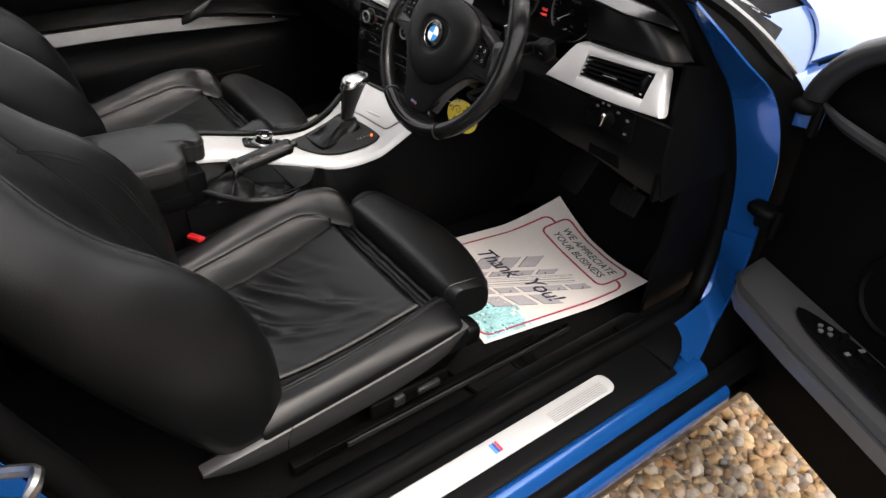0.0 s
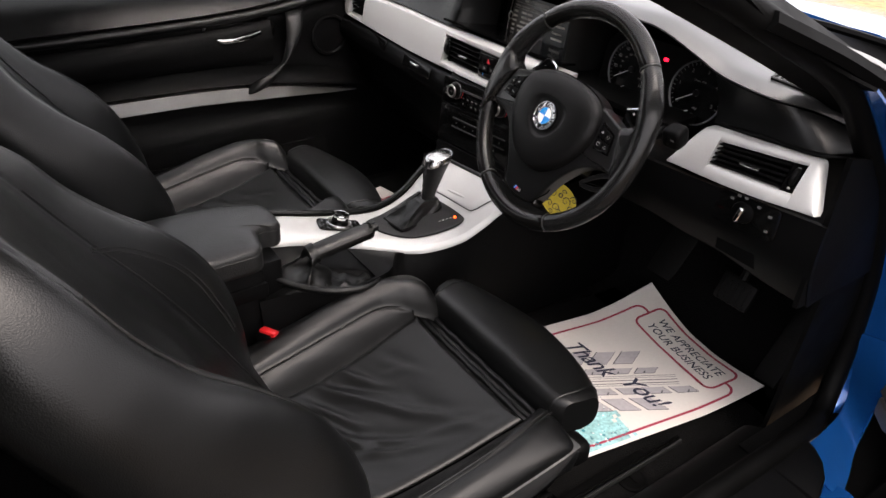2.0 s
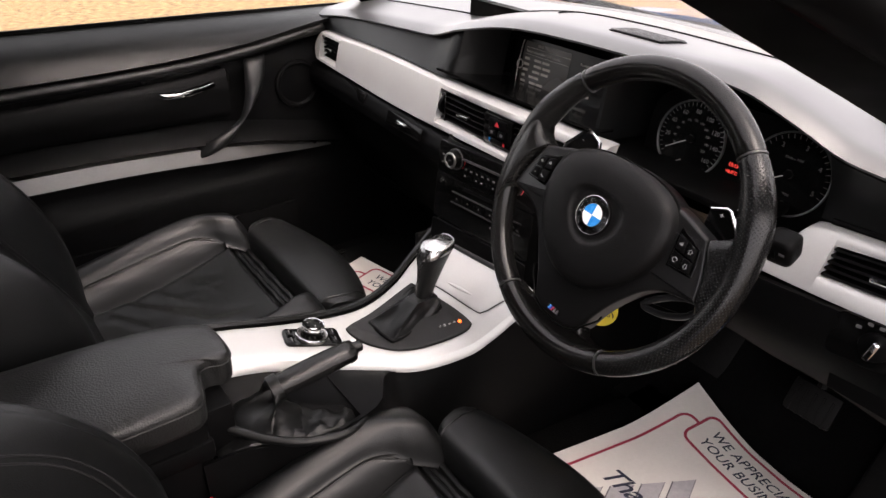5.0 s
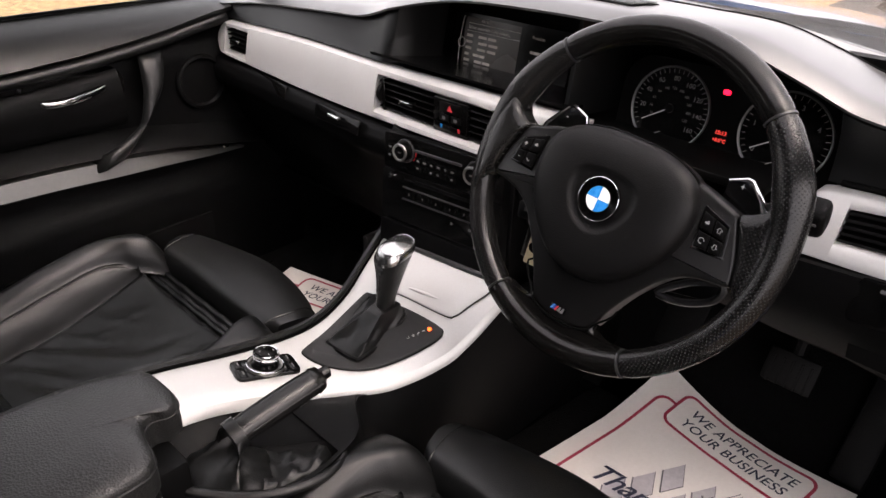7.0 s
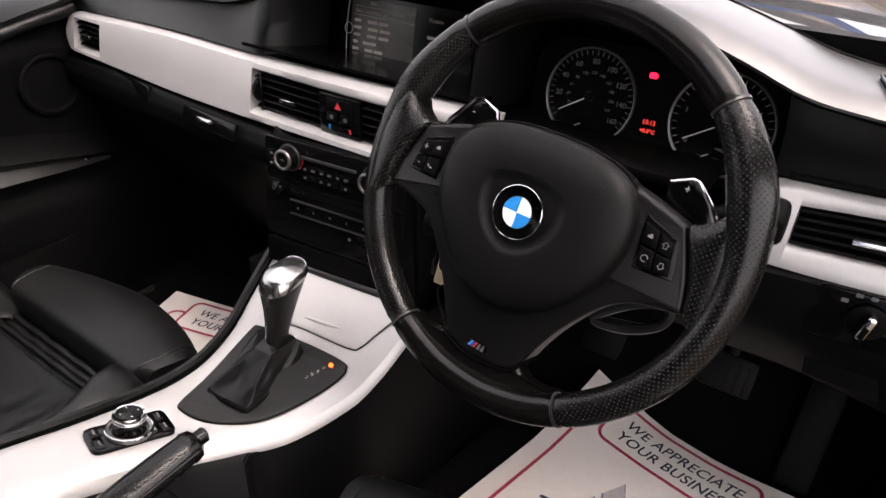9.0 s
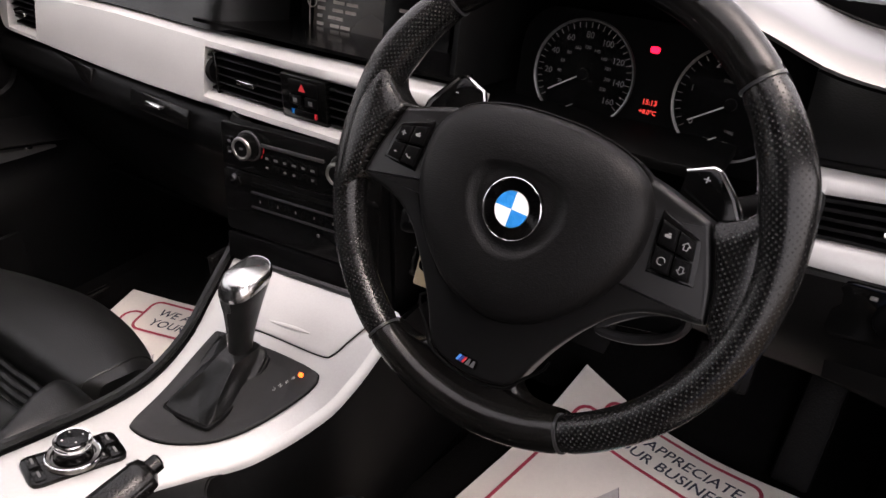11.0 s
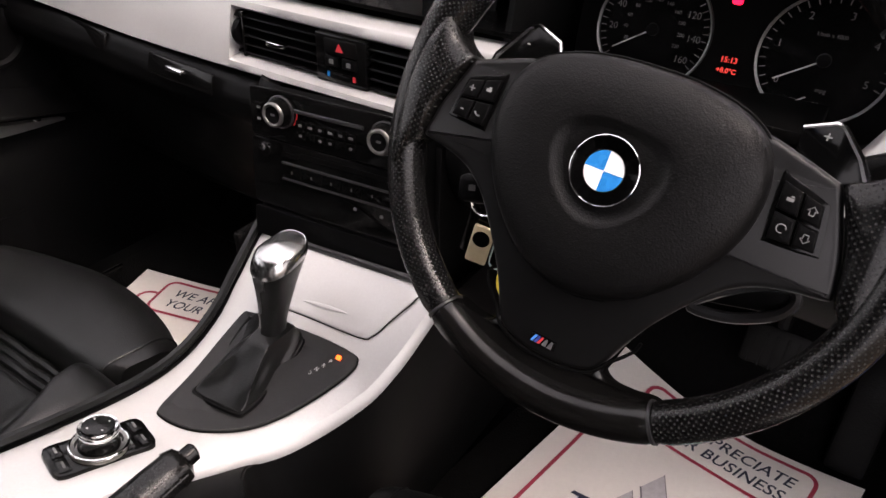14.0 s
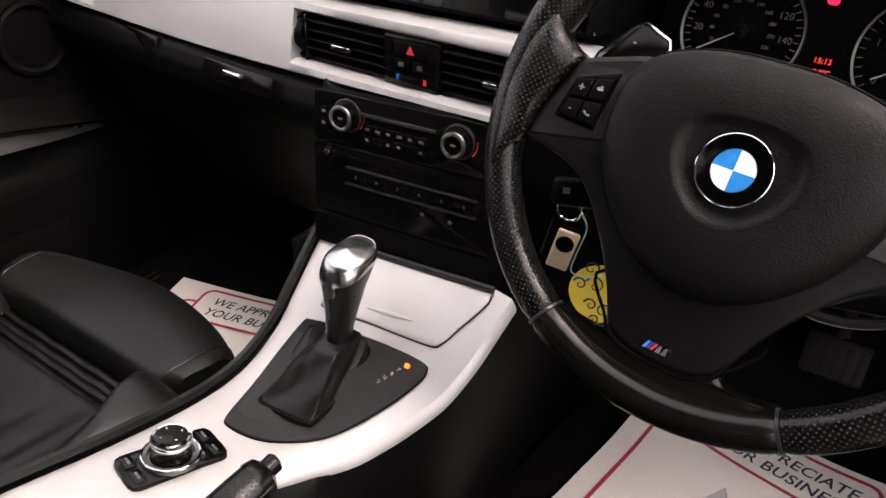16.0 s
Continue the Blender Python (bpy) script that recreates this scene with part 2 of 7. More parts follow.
def loft(rings, cyclic=True, caps=True, bm=None, uv=False, loop=False):
    bm = bm or bmesh.new()
    lay = bm.loops.layers.uv.verify() if uv else None
    rows = [[bm.verts.new(p) for p in r] for r in rings]
    n = len(rows[0])
    pairs = list(zip(rows, rows[1:])) + ([(rows[-1], rows[0])] if loop else [])
    vlen = 0.0
    for k, (a, b) in enumerate(pairs):
        step = (sum((p.co for p in b), Vector()) / n - sum((p.co for p in a), Vector()) / n).length
        u = 0.0
        for i in range(n if cyclic else n - 1):
            j = (i + 1) % n
            du = (a[j].co - a[i].co).length
            try:
                f = bm.faces.new((a[i], a[j], b[j], b[i]))
            except ValueError:
                continue
            if uv:
                for lp, c in zip(f.loops, ((u, vlen), (u + du, vlen), (u + du, vlen + step), (u, vlen + step))):
                    lp[lay].uv = c
            u += du
        vlen += step
    if caps and cyclic and not loop:
        bm.faces.new(rows[0])
        bm.faces.new(rows[-1])
    bmesh.ops.recalc_face_normals(bm, faces=bm.faces[:])
    return bm


def curve(pts, n, closed=False):
    """Catmull-Rom through points, n steps a span."""
    pts = [Vector(p) for p in pts]
    out = []
    k = len(pts)
    spans = range(k) if closed else range(k - 1)
    for i in spans:
        if closed:
            p0, p1, p2, p3 = (pts[(i + d) % k] for d in (-1, 0, 1, 2))
        else:
            p0, p1, p2, p3 = pts[max(i - 1, 0)], pts[i], pts[i + 1], pts[min(i + 2, k - 1)]
        for s in range(n):
            t = s / n
            out.append(0.5 * ((2 * p1) + (p2 - p0) * t + (2 * p0 - 5 * p1 + 4 * p2 - p3) * t * t + (3 * p1 - p0 - 3 * p2 + p3) * t ** 3))
    if not closed:
        out.append(pts[-1])
    return out


def tube(path, radius, n=10, bm=None, flat=1.0, closed=False, uv=False, caps=True, up=(0, 0, 1)):
    path = [Vector(p) for p in path]
    rings = []
    k = len(path)
    for i, p in enumerate(path):
        d = path[(i + 1) % k if closed else min(i + 1, k - 1)] - path[(i - 1) % k if closed else max(i - 1, 0)]
        d.normalize()
        side = d.cross(Vector(up))
        side.normalize()
        top = side.cross(d)
        r = radius[i] if hasattr(radius, "__len__") else radius
        rings.append([p + side * r * math.cos(2 * math.pi * j / n) + top * r * flat * math.sin(2 * math.pi * j / n) for j in range(n)])
    return loft(rings, True, caps, bm, uv, closed)


def prism(outline, h0, h1, bev=0.0, m=None, bm=None, seg=2):
    """A flat outline in x, y, raised from h0 to h1."""
    out = bmesh.new()
    f = out.faces.new([out.verts.new((p[0], p[1], h0)) for p in outline])
    bmesh.ops.recalc_face_normals(out, faces=[f])
    if f.normal.z > 0:
        bmesh.ops.reverse_faces(out, faces=[f])
    r = bmesh.ops.extrude_face_region(out, geom=[f])
    vs = [v for v in r["geom"] if isinstance(v, bmesh.types.BMVert)]
    bmesh.ops.translate(out, vec=(0, 0, h1 - h0), verts=vs)
    bmesh.ops.recalc_face_normals(out, faces=out.faces[:])
    if bev:
        es = [e for e in out.edges if all(abs(v.co.z - h1) < 1e-6 for v in e.verts)]
        bmesh.ops.bevel(out, geom=es, offset=bev, segments=seg, affect="EDGES", profile=0.5)
    if m:
        out.transform(m)
    return joined(bm, out)


def rrect(w, h, r, n=4, cx=0.0, cy=0.0):
    pts = []
    for k, (sx, sy) in enumerate(((1, 1), (-1, 1), (-1, -1), (1, -1))):
        for i in range(n + 1):
            a = math.pi / 2 * (k + i / n)
            pts.append((cx + sx * (w / 2 - r) + r * math.cos(a), cy + sy * (h / 2 - r) + r * math.sin(a)))
    return pts


def lathe(profile, n=32, m=None, bm=None):
    rings = [[Vector((r * math.cos(2 * math.pi * i / n), r * math.sin(2 * math.pi * i / n), z)) for i in range(n)] for r, z in profile]
    out = loft(rings, True, True)
    if m:
        out.transform(m)
    return joined(bm, out)


def bead(r, z, w, m=None, n=36, flat=1.0):
    """A round bead of radius r at height z."""
    out = tube([(r * math.cos(2 * math.pi * i / n), r * math.sin(2 * math.pi * i / n), z) for i in range(n)], w, 8, flat=flat, closed=True)
    if m:
        out.transform(m)
    return out


def sheet(f, nu, nv, thick, bm=None):
    """A surface f(u, v) with thickness."""
    out = loft([[Vector(f(i / nu, j / nv)) for j in range(nv + 1)] for i in range(nu + 1)], False, False)
    bmesh.ops.solidify(out, geom=out.faces[:], thickness=thick)
    return joined(bm, out)


def dome(outline, levels, m=None, bm=None):
    """Stacked copies of an outline: (scale, height) from the rim to the top; the top is closed."""
    c = sum((Vector((p[0], p[1], 0)) for p in outline), Vector()) / len(outline)
    rings = [[Vector((c.x + (p[0] - c.x) * s, c.y + (p[1] - c.y) * s, h)) for p in outline] for s, h in levels]
    out = loft(rings, True, True)
    if m:
        out.transform(m)
    return joined(bm, out)


def words(text, size, m, depth=0.0002, shear=0.0, spacing=1.0, bold=0.0, bm=None, align="CENTER"):
    c = bpy.data.curves.new("words", "FONT")
    c.body, c.size, c.extrude, c.shear, c.space_character, c.offset = text, size, depth, shear, spacing, bold
    c.align_x, c.align_y, c.resolution_u = align, "CENTER", 3
    ob = bpy.data.objects.new("words", c)
    me = bpy.data.meshes.new_from_object(ob)
    bpy.data.objects.remove(ob)
    bpy.data.curves.remove(c)
    out = bmesh.new()
    out.from_mesh(me)
    bpy.data.meshes.remove(me)
    out.transform(m)
    return joined(bm, out)


def ramp(x, pts):
    """Smooth interpolation through (x, value) pairs."""
    if x <= pts[0][0]:
        return pts[0][1]
    for (a, va), (b, vb) in zip(pts, pts[1:]):
        if x <= b:
            t = (x - a) / (b - a)
            t = t * t * (3 - 2 * t)
            return va + (vb - va) * t
    return pts[-1][1]


def spline(x, pts):
    """A smooth curve through (x, value) pairs."""
    if x <= pts[0][0]:
        return pts[0][1]
    if x >= pts[-1][0]:
        return pts[-1][1]
    n = len(pts)
    for i in range(n - 1):
        (a, va), (b, vb) = pts[i], pts[i + 1]
        if x <= b:
            h = b - a
            m0 = (vb - pts[i - 1][1]) / (b - pts[i - 1][0]) if i else (vb - va) / h
            m1 = (pts[i + 2][1] - va) / (pts[i + 2][0] - a) if i + 2 < n else (vb - va) / h
            t = (x - a) / h
            return (2 * t ** 3 - 3 * t * t + 1) * va + (t ** 3 - 2 * t * t + t) * h * m0 + (3 * t * t - 2 * t ** 3) * vb + (t ** 3 - t * t) * h * m1


def frame_of(o, ex, ey):
    """A matrix with origin o, x axis along ex and y axis near ey."""
    ex = Vector(ex).normalized()
    ez = ex.cross(Vector(ey)).normalized()
    ey = ez.cross(ex)
    m = Matrix((ex, ey, ez)).transposed().to_4x4()
    m.translation = o
    return m


# ---- the ground ----
bm = bmesh.new()
bmesh.ops.create_grid(bm, x_segments=60, y_segments=60, size=60)
for v in bm.verts:
    v.co.z = -0.012
single("ground", bm, GRAVEL, "tan gravel driveway of rounded pebbles", "gravel", kind="structure")

bm = bmesh.new()
bmesh.ops.create_grid(bm, x_segments=30, y_segments=60, size=1)
for v in bm.verts:
    v.co = Vector((-31.4 + 30 * v.co.x, 40 * v.co.y, -0.006))
single("gravel_drive", bm, DRIVE, "pale tan gravel beyond the passenger door", "gravel", kind="structure")


def pebbles(cx, cy, n, spread, lo, hi):
    verts, faces = [], []
    ico = bmesh.new()
    bmesh.ops.create_icosphere(ico, subdivisions=2, radius=1)
    base = [v.co.copy() for v in ico.verts]
    tris = [[v.index for v in f.verts] for f in ico.faces]
    ico.free()
    rng = random.Random(5)
    for _ in range(n):
        x, y = cx + rng.uniform(-1, 1) * spread[0], cy + rng.uniform(-1, 1) * spread[1]
        s = rng.uniform(lo, hi)
        turn = Euler((rng.uniform(-0.4, 0.4), rng.uniform(-0.4, 0.4), rng.uniform(0, 6.3))).to_matrix()
        d = Vector((s * rng.uniform(0.9, 1.5), s * rng.uniform(0.75, 1.1), s * rng.uniform(0.5, 0.8)))
        z = rng.uniform(-0.008, 0.006)
        k = len(verts)
        verts += [tuple(turn @ Vector((p.x * d.x, p.y * d.y, p.z * d.z)) * (1 + 0.07 * math.sin(3.1 * p.x + k) * math.cos(2.7 * p.y - k)) + Vector((x, y, z))) for p in base]
        faces += [[i + k for i in f] for f in tris]
    me = bpy.data.meshes.new("pebbles")
    me.from_pydata(verts, [], faces)
    for p in me.polygons:
        p.use_smooth = True
    me.materials.append(STONE)
    return tagged(new("pebbles", me), "loose rounded tan, grey and brown pebbles", "gravel", kind="stuff")


pebbles(1.20, 0.50, 8200, (0.42, 0.62), 0.009, 0.0185)

# ---- the car's shell ----
car = thing("coupe", pose(0, 0, 0), "bright blue coupe body seen through its open driver's door", "car")


def ribbon(pts_a, pts_b, thick, n=8):
    a, b = curve(pts_a, n), curve(pts_b, n)
    out = loft([a, b], False, False)
    bmesh.ops.solidify(out, geom=out.faces[:], thickness=thick)
    return out


# door opening: inner seal line, middle and outer edge of the painted jamb
SEAL = [(0.62, -0.45, 1.28), (0.68, -0.15, 1.165), (0.715, 0.03, 1.085), (0.738, 0.172, 1.01), (0.745, 0.283, 0.905), (0.747, 0.37, 0.808), (0.75, 0.458, 0.645), (0.755, 0.485, 0.50), (0.765, 0.468, 0.40), (0.785, 0.408, 0.36)]
JAMB = [(0.64, -0.45, 1.30), (0.70, -0.15, 1.18), (0.725, 0.03, 1.078), (0.765, 0.17, 1.015), (0.80, 0.284, 0.92), (0.82, 0.387, 0.835), (0.83, 0.455, 0.70), (0.83, 0.478, 0.54), (0.84, 0.47, 0.39), (0.865, 0.42, 0.31)]
OUT = [(0.645, -0.43, 1.31), (0.705, -0.10, 1.17), (0.74, 0.09, 1.09), (0.77, 0.24, 1.01), (0.80, 0.36, 0.92), (0.825, 0.46, 0.84), (0.84, 0.55, 0.70), (0.845, 0.57, 0.54), (0.85, 0.56, 0.37), (0.875, 0.50, 0.27)]
part("pillar_gutter", tube(curve([(0.715, -0.02, 1.105), (0.745, 0.12, 1.05), (0.775, 0.25, 0.985), (0.80, 0.36, 0.905), (0.808, 0.42, 0.865)], 5), 0.012, 6), RUBBER, car, "black gutter strip beside the windscreen", True)
part("gutter_strip", tube(curve([(0.738, 0.10, 1.065), (0.76, 0.18, 1.035), (0.79, 0.32, 0.955), (0.812, 0.43, 0.875)], 5), 0.006, 6), STRIP, car, "", True)
part("door_jamb", ribbon(SEAL[3:], JAMB[3:], 0.004), BLUE, car, "blue painted door jamb", True)
# painted metal in black rubber: the open door's shadow put into colour
part("pillar_flange", ribbon(JAMB[3:], OUT[3:], 0.004), RUBBER, car, "", True)
bm = tube(curve([(p[0] - 0.008, p[1] - 0.008, p[2]) for p in SEAL] + [(0.796, 0.29, 0.383), (0.797, 0.0, 0.392), (0.797, -0.5, 0.395), (0.79, -0.68, 0.45), (0.77, -0.74, 0.62), (0.74, -0.82, 0.85), (0.66, -0.86, 1.12)], 6), 0.019, 10)
part("upper_jamb", ribbon(SEAL[:4], JAMB[:4], 0.004), RUBBER, car, "", True)
part("door_seal", bm, RUBBER, car, "black rubber door seal", True)

Y0, Y1 = -0.85, 0.40


def sill_run(section, y0=Y0, y1=Y1, thick=0.004):
    out = loft([[Vector((x, y, z)) for x, z in section] for y in (y0, (y0 + y1) / 2, y1)], False, False)
    bmesh.ops.solidify(out, geom=out.faces[:], thickness=thick)
    return out


def fillet(pts, n=5):
    return [(p.x, p.y) for p in curve([(a, b, 0) for a, b in pts], n)]


part("sill_cover", sill_run(fillet([(0.69, 0.285), (0.705, 0.33), (0.735, 0.352), (0.765, 0.362), (0.79, 0.380), (0.81, 0.384), (0.895, 0.376), (0.902, 0.366)]), Y0, 0.195), PLASTIC, car, "black plastic sill cover", True)
part("sill_cover_front", sill_run(fillet([(0.69, 0.285), (0.705, 0.33), (0.735, 0.352), (0.765, 0.362), (0.79, 0.380), (0.806, 0.383)]), 0.195, 0.285), PLASTIC, car, "", True)
part("sill_cover_end", prism([(0.80, 0.0), (0.80, 0.104), (0.815, 0.107), (0.832, 0.101), (0.856, 0.083), (0.876, 0.054), (0.888, 0.022), (0.895, 0.0)], 0.372, 0.386, 0.004, pose(0, 0.185, 0)), PLASTIC, car, "", True)
part("sill_infill", sheet(lambda u, v: (0.745 + 0.060 * u, 0.20 + 0.26 * v, 0.366 - 0.006 * u + 0.05 * max(0, v - 0.6) ** 2), 6, 8, 0.004), RUBBER, car, "", True)
part("sill_corner", ribbon([(0.815, 0.25, 0.374), (0.812, 0.34, 0.378), (0.803, 0.415, 0.385), (0.785, 0.468, 0.405), (0.768, 0.482, 0.45), (0.757, 0.478, 0.51)], [(0.905, 0.25, 0.352), (0.888, 0.30, 0.352), (0.868, 0.352, 0.362), (0.853, 0.405, 0.395), (0.846, 0.440, 0.455), (0.833, 0.470, 0.53)], 0.004), BLUE, car, "blue painted corner of the door opening", True)
part("jamb_gusset", ribbon([(0.905, 0.25, 0.340), (0.868, 0.350, 0.350), (0.851, 0.408, 0.388), (0.844, 0.445, 0.452)], [(0.955, 0.40, 0.30), (0.935, 0.50, 0.30), (0.90, 0.55, 0.34), (0.87, 0.56, 0.45)], 0.004), RUBBER, car, "", True)
part("sill_upper", sill_run(fillet([(0.86, 0.352), (0.905, 0.362), (0.922, 0.352), (0.93, 0.335)]), Y0, 0.27), BLUE, car, "glossy blue painted sill", True)
# rubber strip, widened over blue paint to stand for its dark reflections
part("sill_rubber", sill_run(fillet([(0.924, 0.347), (0.932, 0.337), (0.942, 0.330), (0.950, 0.320), (0.957, 0.316)]), Y0, 0.50), RUBBER, car, "black rubber sill strip", True)
part("sill_lower", sill_run(fillet([(0.953, 0.322), (0.962, 0.316), (0.968, 0.303), (0.967, 0.288)]), Y0, 0.30), BLUE, car, "", True)
# blue paint drawn black here, for the dark ground it reflects
part("sill_skirt", sill_run(fillet([(0.967, 0.289), (0.962, 0.250), (0.945, 0.220), (0.90, 0.205)]), Y0, 0.68), PIANO, car, "dark lower edge of the sill", True)
plate = part("sill_plate", prism(rrect(0.042, 0.62, 0.017, 5), 0, 0.004, 0.0015, pose(0.851, -0.245, 0.383, 0, 1.5, 0)), SILVER, car, "brushed aluminium tread plate", True)
for i in range(9):
    part("plate_rib", rbox(0.851 - 0.016 + 0.004 * i, -0.02, 0.3868, 0.0013, 0.13, 0.0008, 0), STRIP, plate, "", True)
for k, mm in enumerate((MBLUE, MNAVY, MRED)):
    part("plate_stripe", prism([(0, -0.010), (0.0, 0.010), (0.0045, 0.011), (0.0045, -0.009)], 0, 0.0006, 0, pose(0.851, -0.208 + 0.0055 * k, 0.3875, 0, 0, 90)), mm, plate, "", True)

# bonnet, wing and cowl
LIPB = [(0.0, 0.97), (0.3, 0.96), (0.50, 0.915), (0.62, 0.835), (0.70, 0.725), (0.748, 0.62)]


def bonnet(u, v):
    x = -0.748 + 1.496 * u
    y0 = spline(abs(x), LIPB)
    y = y0 + (2.0 - y0) * v
    z = 0.925 - 0.10 * (abs(x) / 0.75) ** 2.2 - 0.17 * max(0, (y - 0.7) / 1.3) ** 1.6 + 0.012 * math.exp(-((abs(x) - 0.42) / 0.07) ** 2)
    return x, y, z + 0.012


part("bonnet", sheet(bonnet, 48, 24, 0.01), BLUE, car, "glossy blue bonnet", True)


def wing(u, v):
    y = 0.50 + 1.5 * v
    x = 0.753 + 0.12 * u ** 0.8
    return x, y, 0.842 - 0.15 * u ** 2.4 - 0.17 * max(0, (y - 0.7) / 1.3) ** 1.6 - 0.02 * (1 - v) * (1 - u)


part("wing_gutter", sheet(lambda u, v: (0.70 + 0.10 * u, 0.52 + 1.4 * v, 0.805 - 0.16 * max(0, (0.52 + 1.4 * v - 0.7) / 1.3) ** 1.6), 2, 10, 0.004), RUBBER, car, "", True)
part("front_wing", sheet(wing, 14, 24, 0.01), BLUE, car, "", True)
part("front_wing", sheet(lambda u, v: tuple(V(-wing(u, v)[0], wing(u, v)[1], wing(u, v)[2])), 14, 24, 0.01), BLUE, car, "", True)


def cowl(u, v):
    x = -0.62 + 1.24 * u
    y1 = spline(abs(x), LIPB) + 0.02
    return x, 0.62 - 0.12 * (abs(x) / 0.74) ** 2 + (y1 - 0.62 + 0.12 * (abs(x) / 0.74) ** 2) * v, 0.915 - 0.09 * (abs(x) / 0.74) ** 2.2 - 0.03 * math.sin(math.pi * v)


part("cowl", sheet(cowl, 40, 8, 0.008), RUBBER, car, "black plastic cowl under the windscreen", True)
for sx in (-0.25, 0.35):
    part("wiper", tube(curve([(sx - 0.38, 0.62, 0.945), (sx, 0.70, 0.957), (sx + 0.30, 0.74, 0.93)], 6), 0.008, 6), RUBBER, car, "", True)


for s in (-1, 1):
    part("wing_corner", sheet(lambda u, v: (s * (0.58 + 0.26 * u), 0.53 + 0.08 * (1 - u) + (spline(min(0.748, 0.58 + 0.26 * u), LIPB) - 0.505 - 0.08 * (1 - u)) * v, 0.928 - 0.105 * (0.58 + 0.26 * u) ** 2 / 0.55), 12, 8, 0.006), BLUE, car, "", True)


# windscreen, roof and the rest of the cabin
def screen_at(u, v):
    x = (-0.70 + 1.40 * u)
    k = abs(x) / 0.70
    x *= 1 - 0.20 * v
    return x, 0.68 - 0.17 * k ** 2 - 0.98 * v, 0.935 - 0.01 * k ** 2 + (0.385 - 0.03 * k ** 2) * v


part("windscreen", sheet(screen_at, 24, 10, 0.004), GLASS, car, "clear windscreen", True).visible_shadow = False
part("frit_band", sheet(lambda u, v: tuple(Vector(screen_at(u, -0.02 + 0.09 * v)) + V(0, -0.004, -0.008)), 24, 3, 0.002), RUBBER, car, "black printed edge of the windscreen", True)
for s in (-1, 1):
    a = [(s * 0.70, 0.50, 0.885), (s * 0.66, 0.27, 0.995), (s * 0.62, 0.08, 1.085), (s * 0.575, -0.12, 1.17), (s * 0.53, -0.40, 1.29)]
    b = [(s * 0.725, 0.42, 0.885), (s * 0.685, 0.21, 0.99), (s * 0.66, 0.06, 1.06), (s * 0.625, -0.13, 1.145), (s * 0.58, -0.42, 1.27)]
    bm = loft([[Vector(p) + d for d in (V(0, 0, 0), V(-s * 0.02, -0.02, -0.012), Vector(q) - Vector(p) + V(-s * 0.028, -0.01, -0.012), Vector(q) - Vector(p) + V(s * 0.02, 0, 0.0), Vector(q) - Vector(p) + V(s * 0.032, 0.012, 0.014), V(s * 0.022, 0.022, 0.022))] for p, q in zip(curve(a, 6), curve(b, 6))])
    part("windscreen_pillar", bm, RUBBER, car, "black windscreen pillar trim", True)


def roof_at(u, v):
    x = -0.60 + 1.2 * u
    return x, -0.30 - 1.55 * v - 0.10 * abs(x) / 0.6, 1.315 + 0.045 * math.sin(math.pi * min(v * 1.1 + 0.1, 1)) - 0.05 * (abs(x) / 0.6) ** 3


part("roof", sheet(roof_at, 20, 16, 0.03), PLASTIC, car, "dark roof lining", True)
part("roof_skin", sheet(lambda u, v: tuple(V(*roof_at(u, v)) + V(0.04 * (u - 0.5), 0, 0.045)), 20, 16, 0.004), BLUE, car, "glossy blue painted roof", True)
part("floor_pan", sheet(lambda u, v: (-0.74 + 1.46 * u, -1.9 + 2.3 * v, 0.262), 2, 2, 0.02), CARPET, car, "black carpet", True)


def toe(u, v):
    y = 0.40 + 0.36 * v
    return -0.74 + 1.48 * u, y, 0.262 + 0.36 * max(0, v - 0.25) ** 1.3 * 1.4


part("toe_board", sheet(toe, 2, 10, 0.02), CARPET, car, "", True)
part("bulkhead", rbox(0, 0.80, 0.52, 1.44, 0.03, 0.50, 0), CARPET, car, "", True)
part("kick_panel", rbox(-0.755, 0.55, 0.58, 0.03, 0.54, 0.66, 0.01), CARPET, car, "", True)
# unseen rear walls, added in place of rear glass to keep the cabin dark
part("rear_bulkhead", rbox(0, -1.85, 0.75, 1.5, 0.04, 1.1, 0), CARPET, car, "", True)
part("rear_quarter", rbox(-0.76, -1.32, 0.72, 0.04, 1.1, 1.0, 0.01), PLASTIC, car, "", True)
bm = loft([curve([(0.80, -0.70, 0.36), (0.795, -0.76, 0.62), (0.76, -0.84, 0.88), (0.66, -0.90, 1.15), (0.60, -0.95, 1.30)], 4), curve([(0.86, -0.76, 0.36), (0.86, -0.80, 0.62), (0.83, -0.87, 0.86), (0.70, -0.95, 1.15), (0.63, -1.0, 1.32)], 4), curve([(0.885, -0.90, 0.36), (0.89, -0.95, 0.62), (0.86, -1.0, 0.88), (0.72, -1.1, 1.15), (0.64, -1.1, 1.32)], 4), curve([(0.885, -1.9, 0.36), (0.89, -1.9, 0.62), (0.86, -1.9, 0.88), (0.80, -1.9, 0.95), (0.70, -1.9, 1.0)], 4)], False, False)
bmesh.ops.solidify(bm, geom=bm.faces[:], thickness=0.006)
part("rear_jamb", bm, BLUE, car, "blue painted rear door jamb", True)
part("outer_quarter", sheet(lambda u, v: (-0.80 - 0.05 * math.sin(math.pi * v), -1.9 + 0.95 * u, 0.25 + 0.66 * v), 6, 8, 0.006), BLUE, car, "", True)
part("inner_quarter", rbox(0.77, -1.35, 0.70, 0.02, 1.05, 0.85, 0.01), PLASTIC, car, "", True)
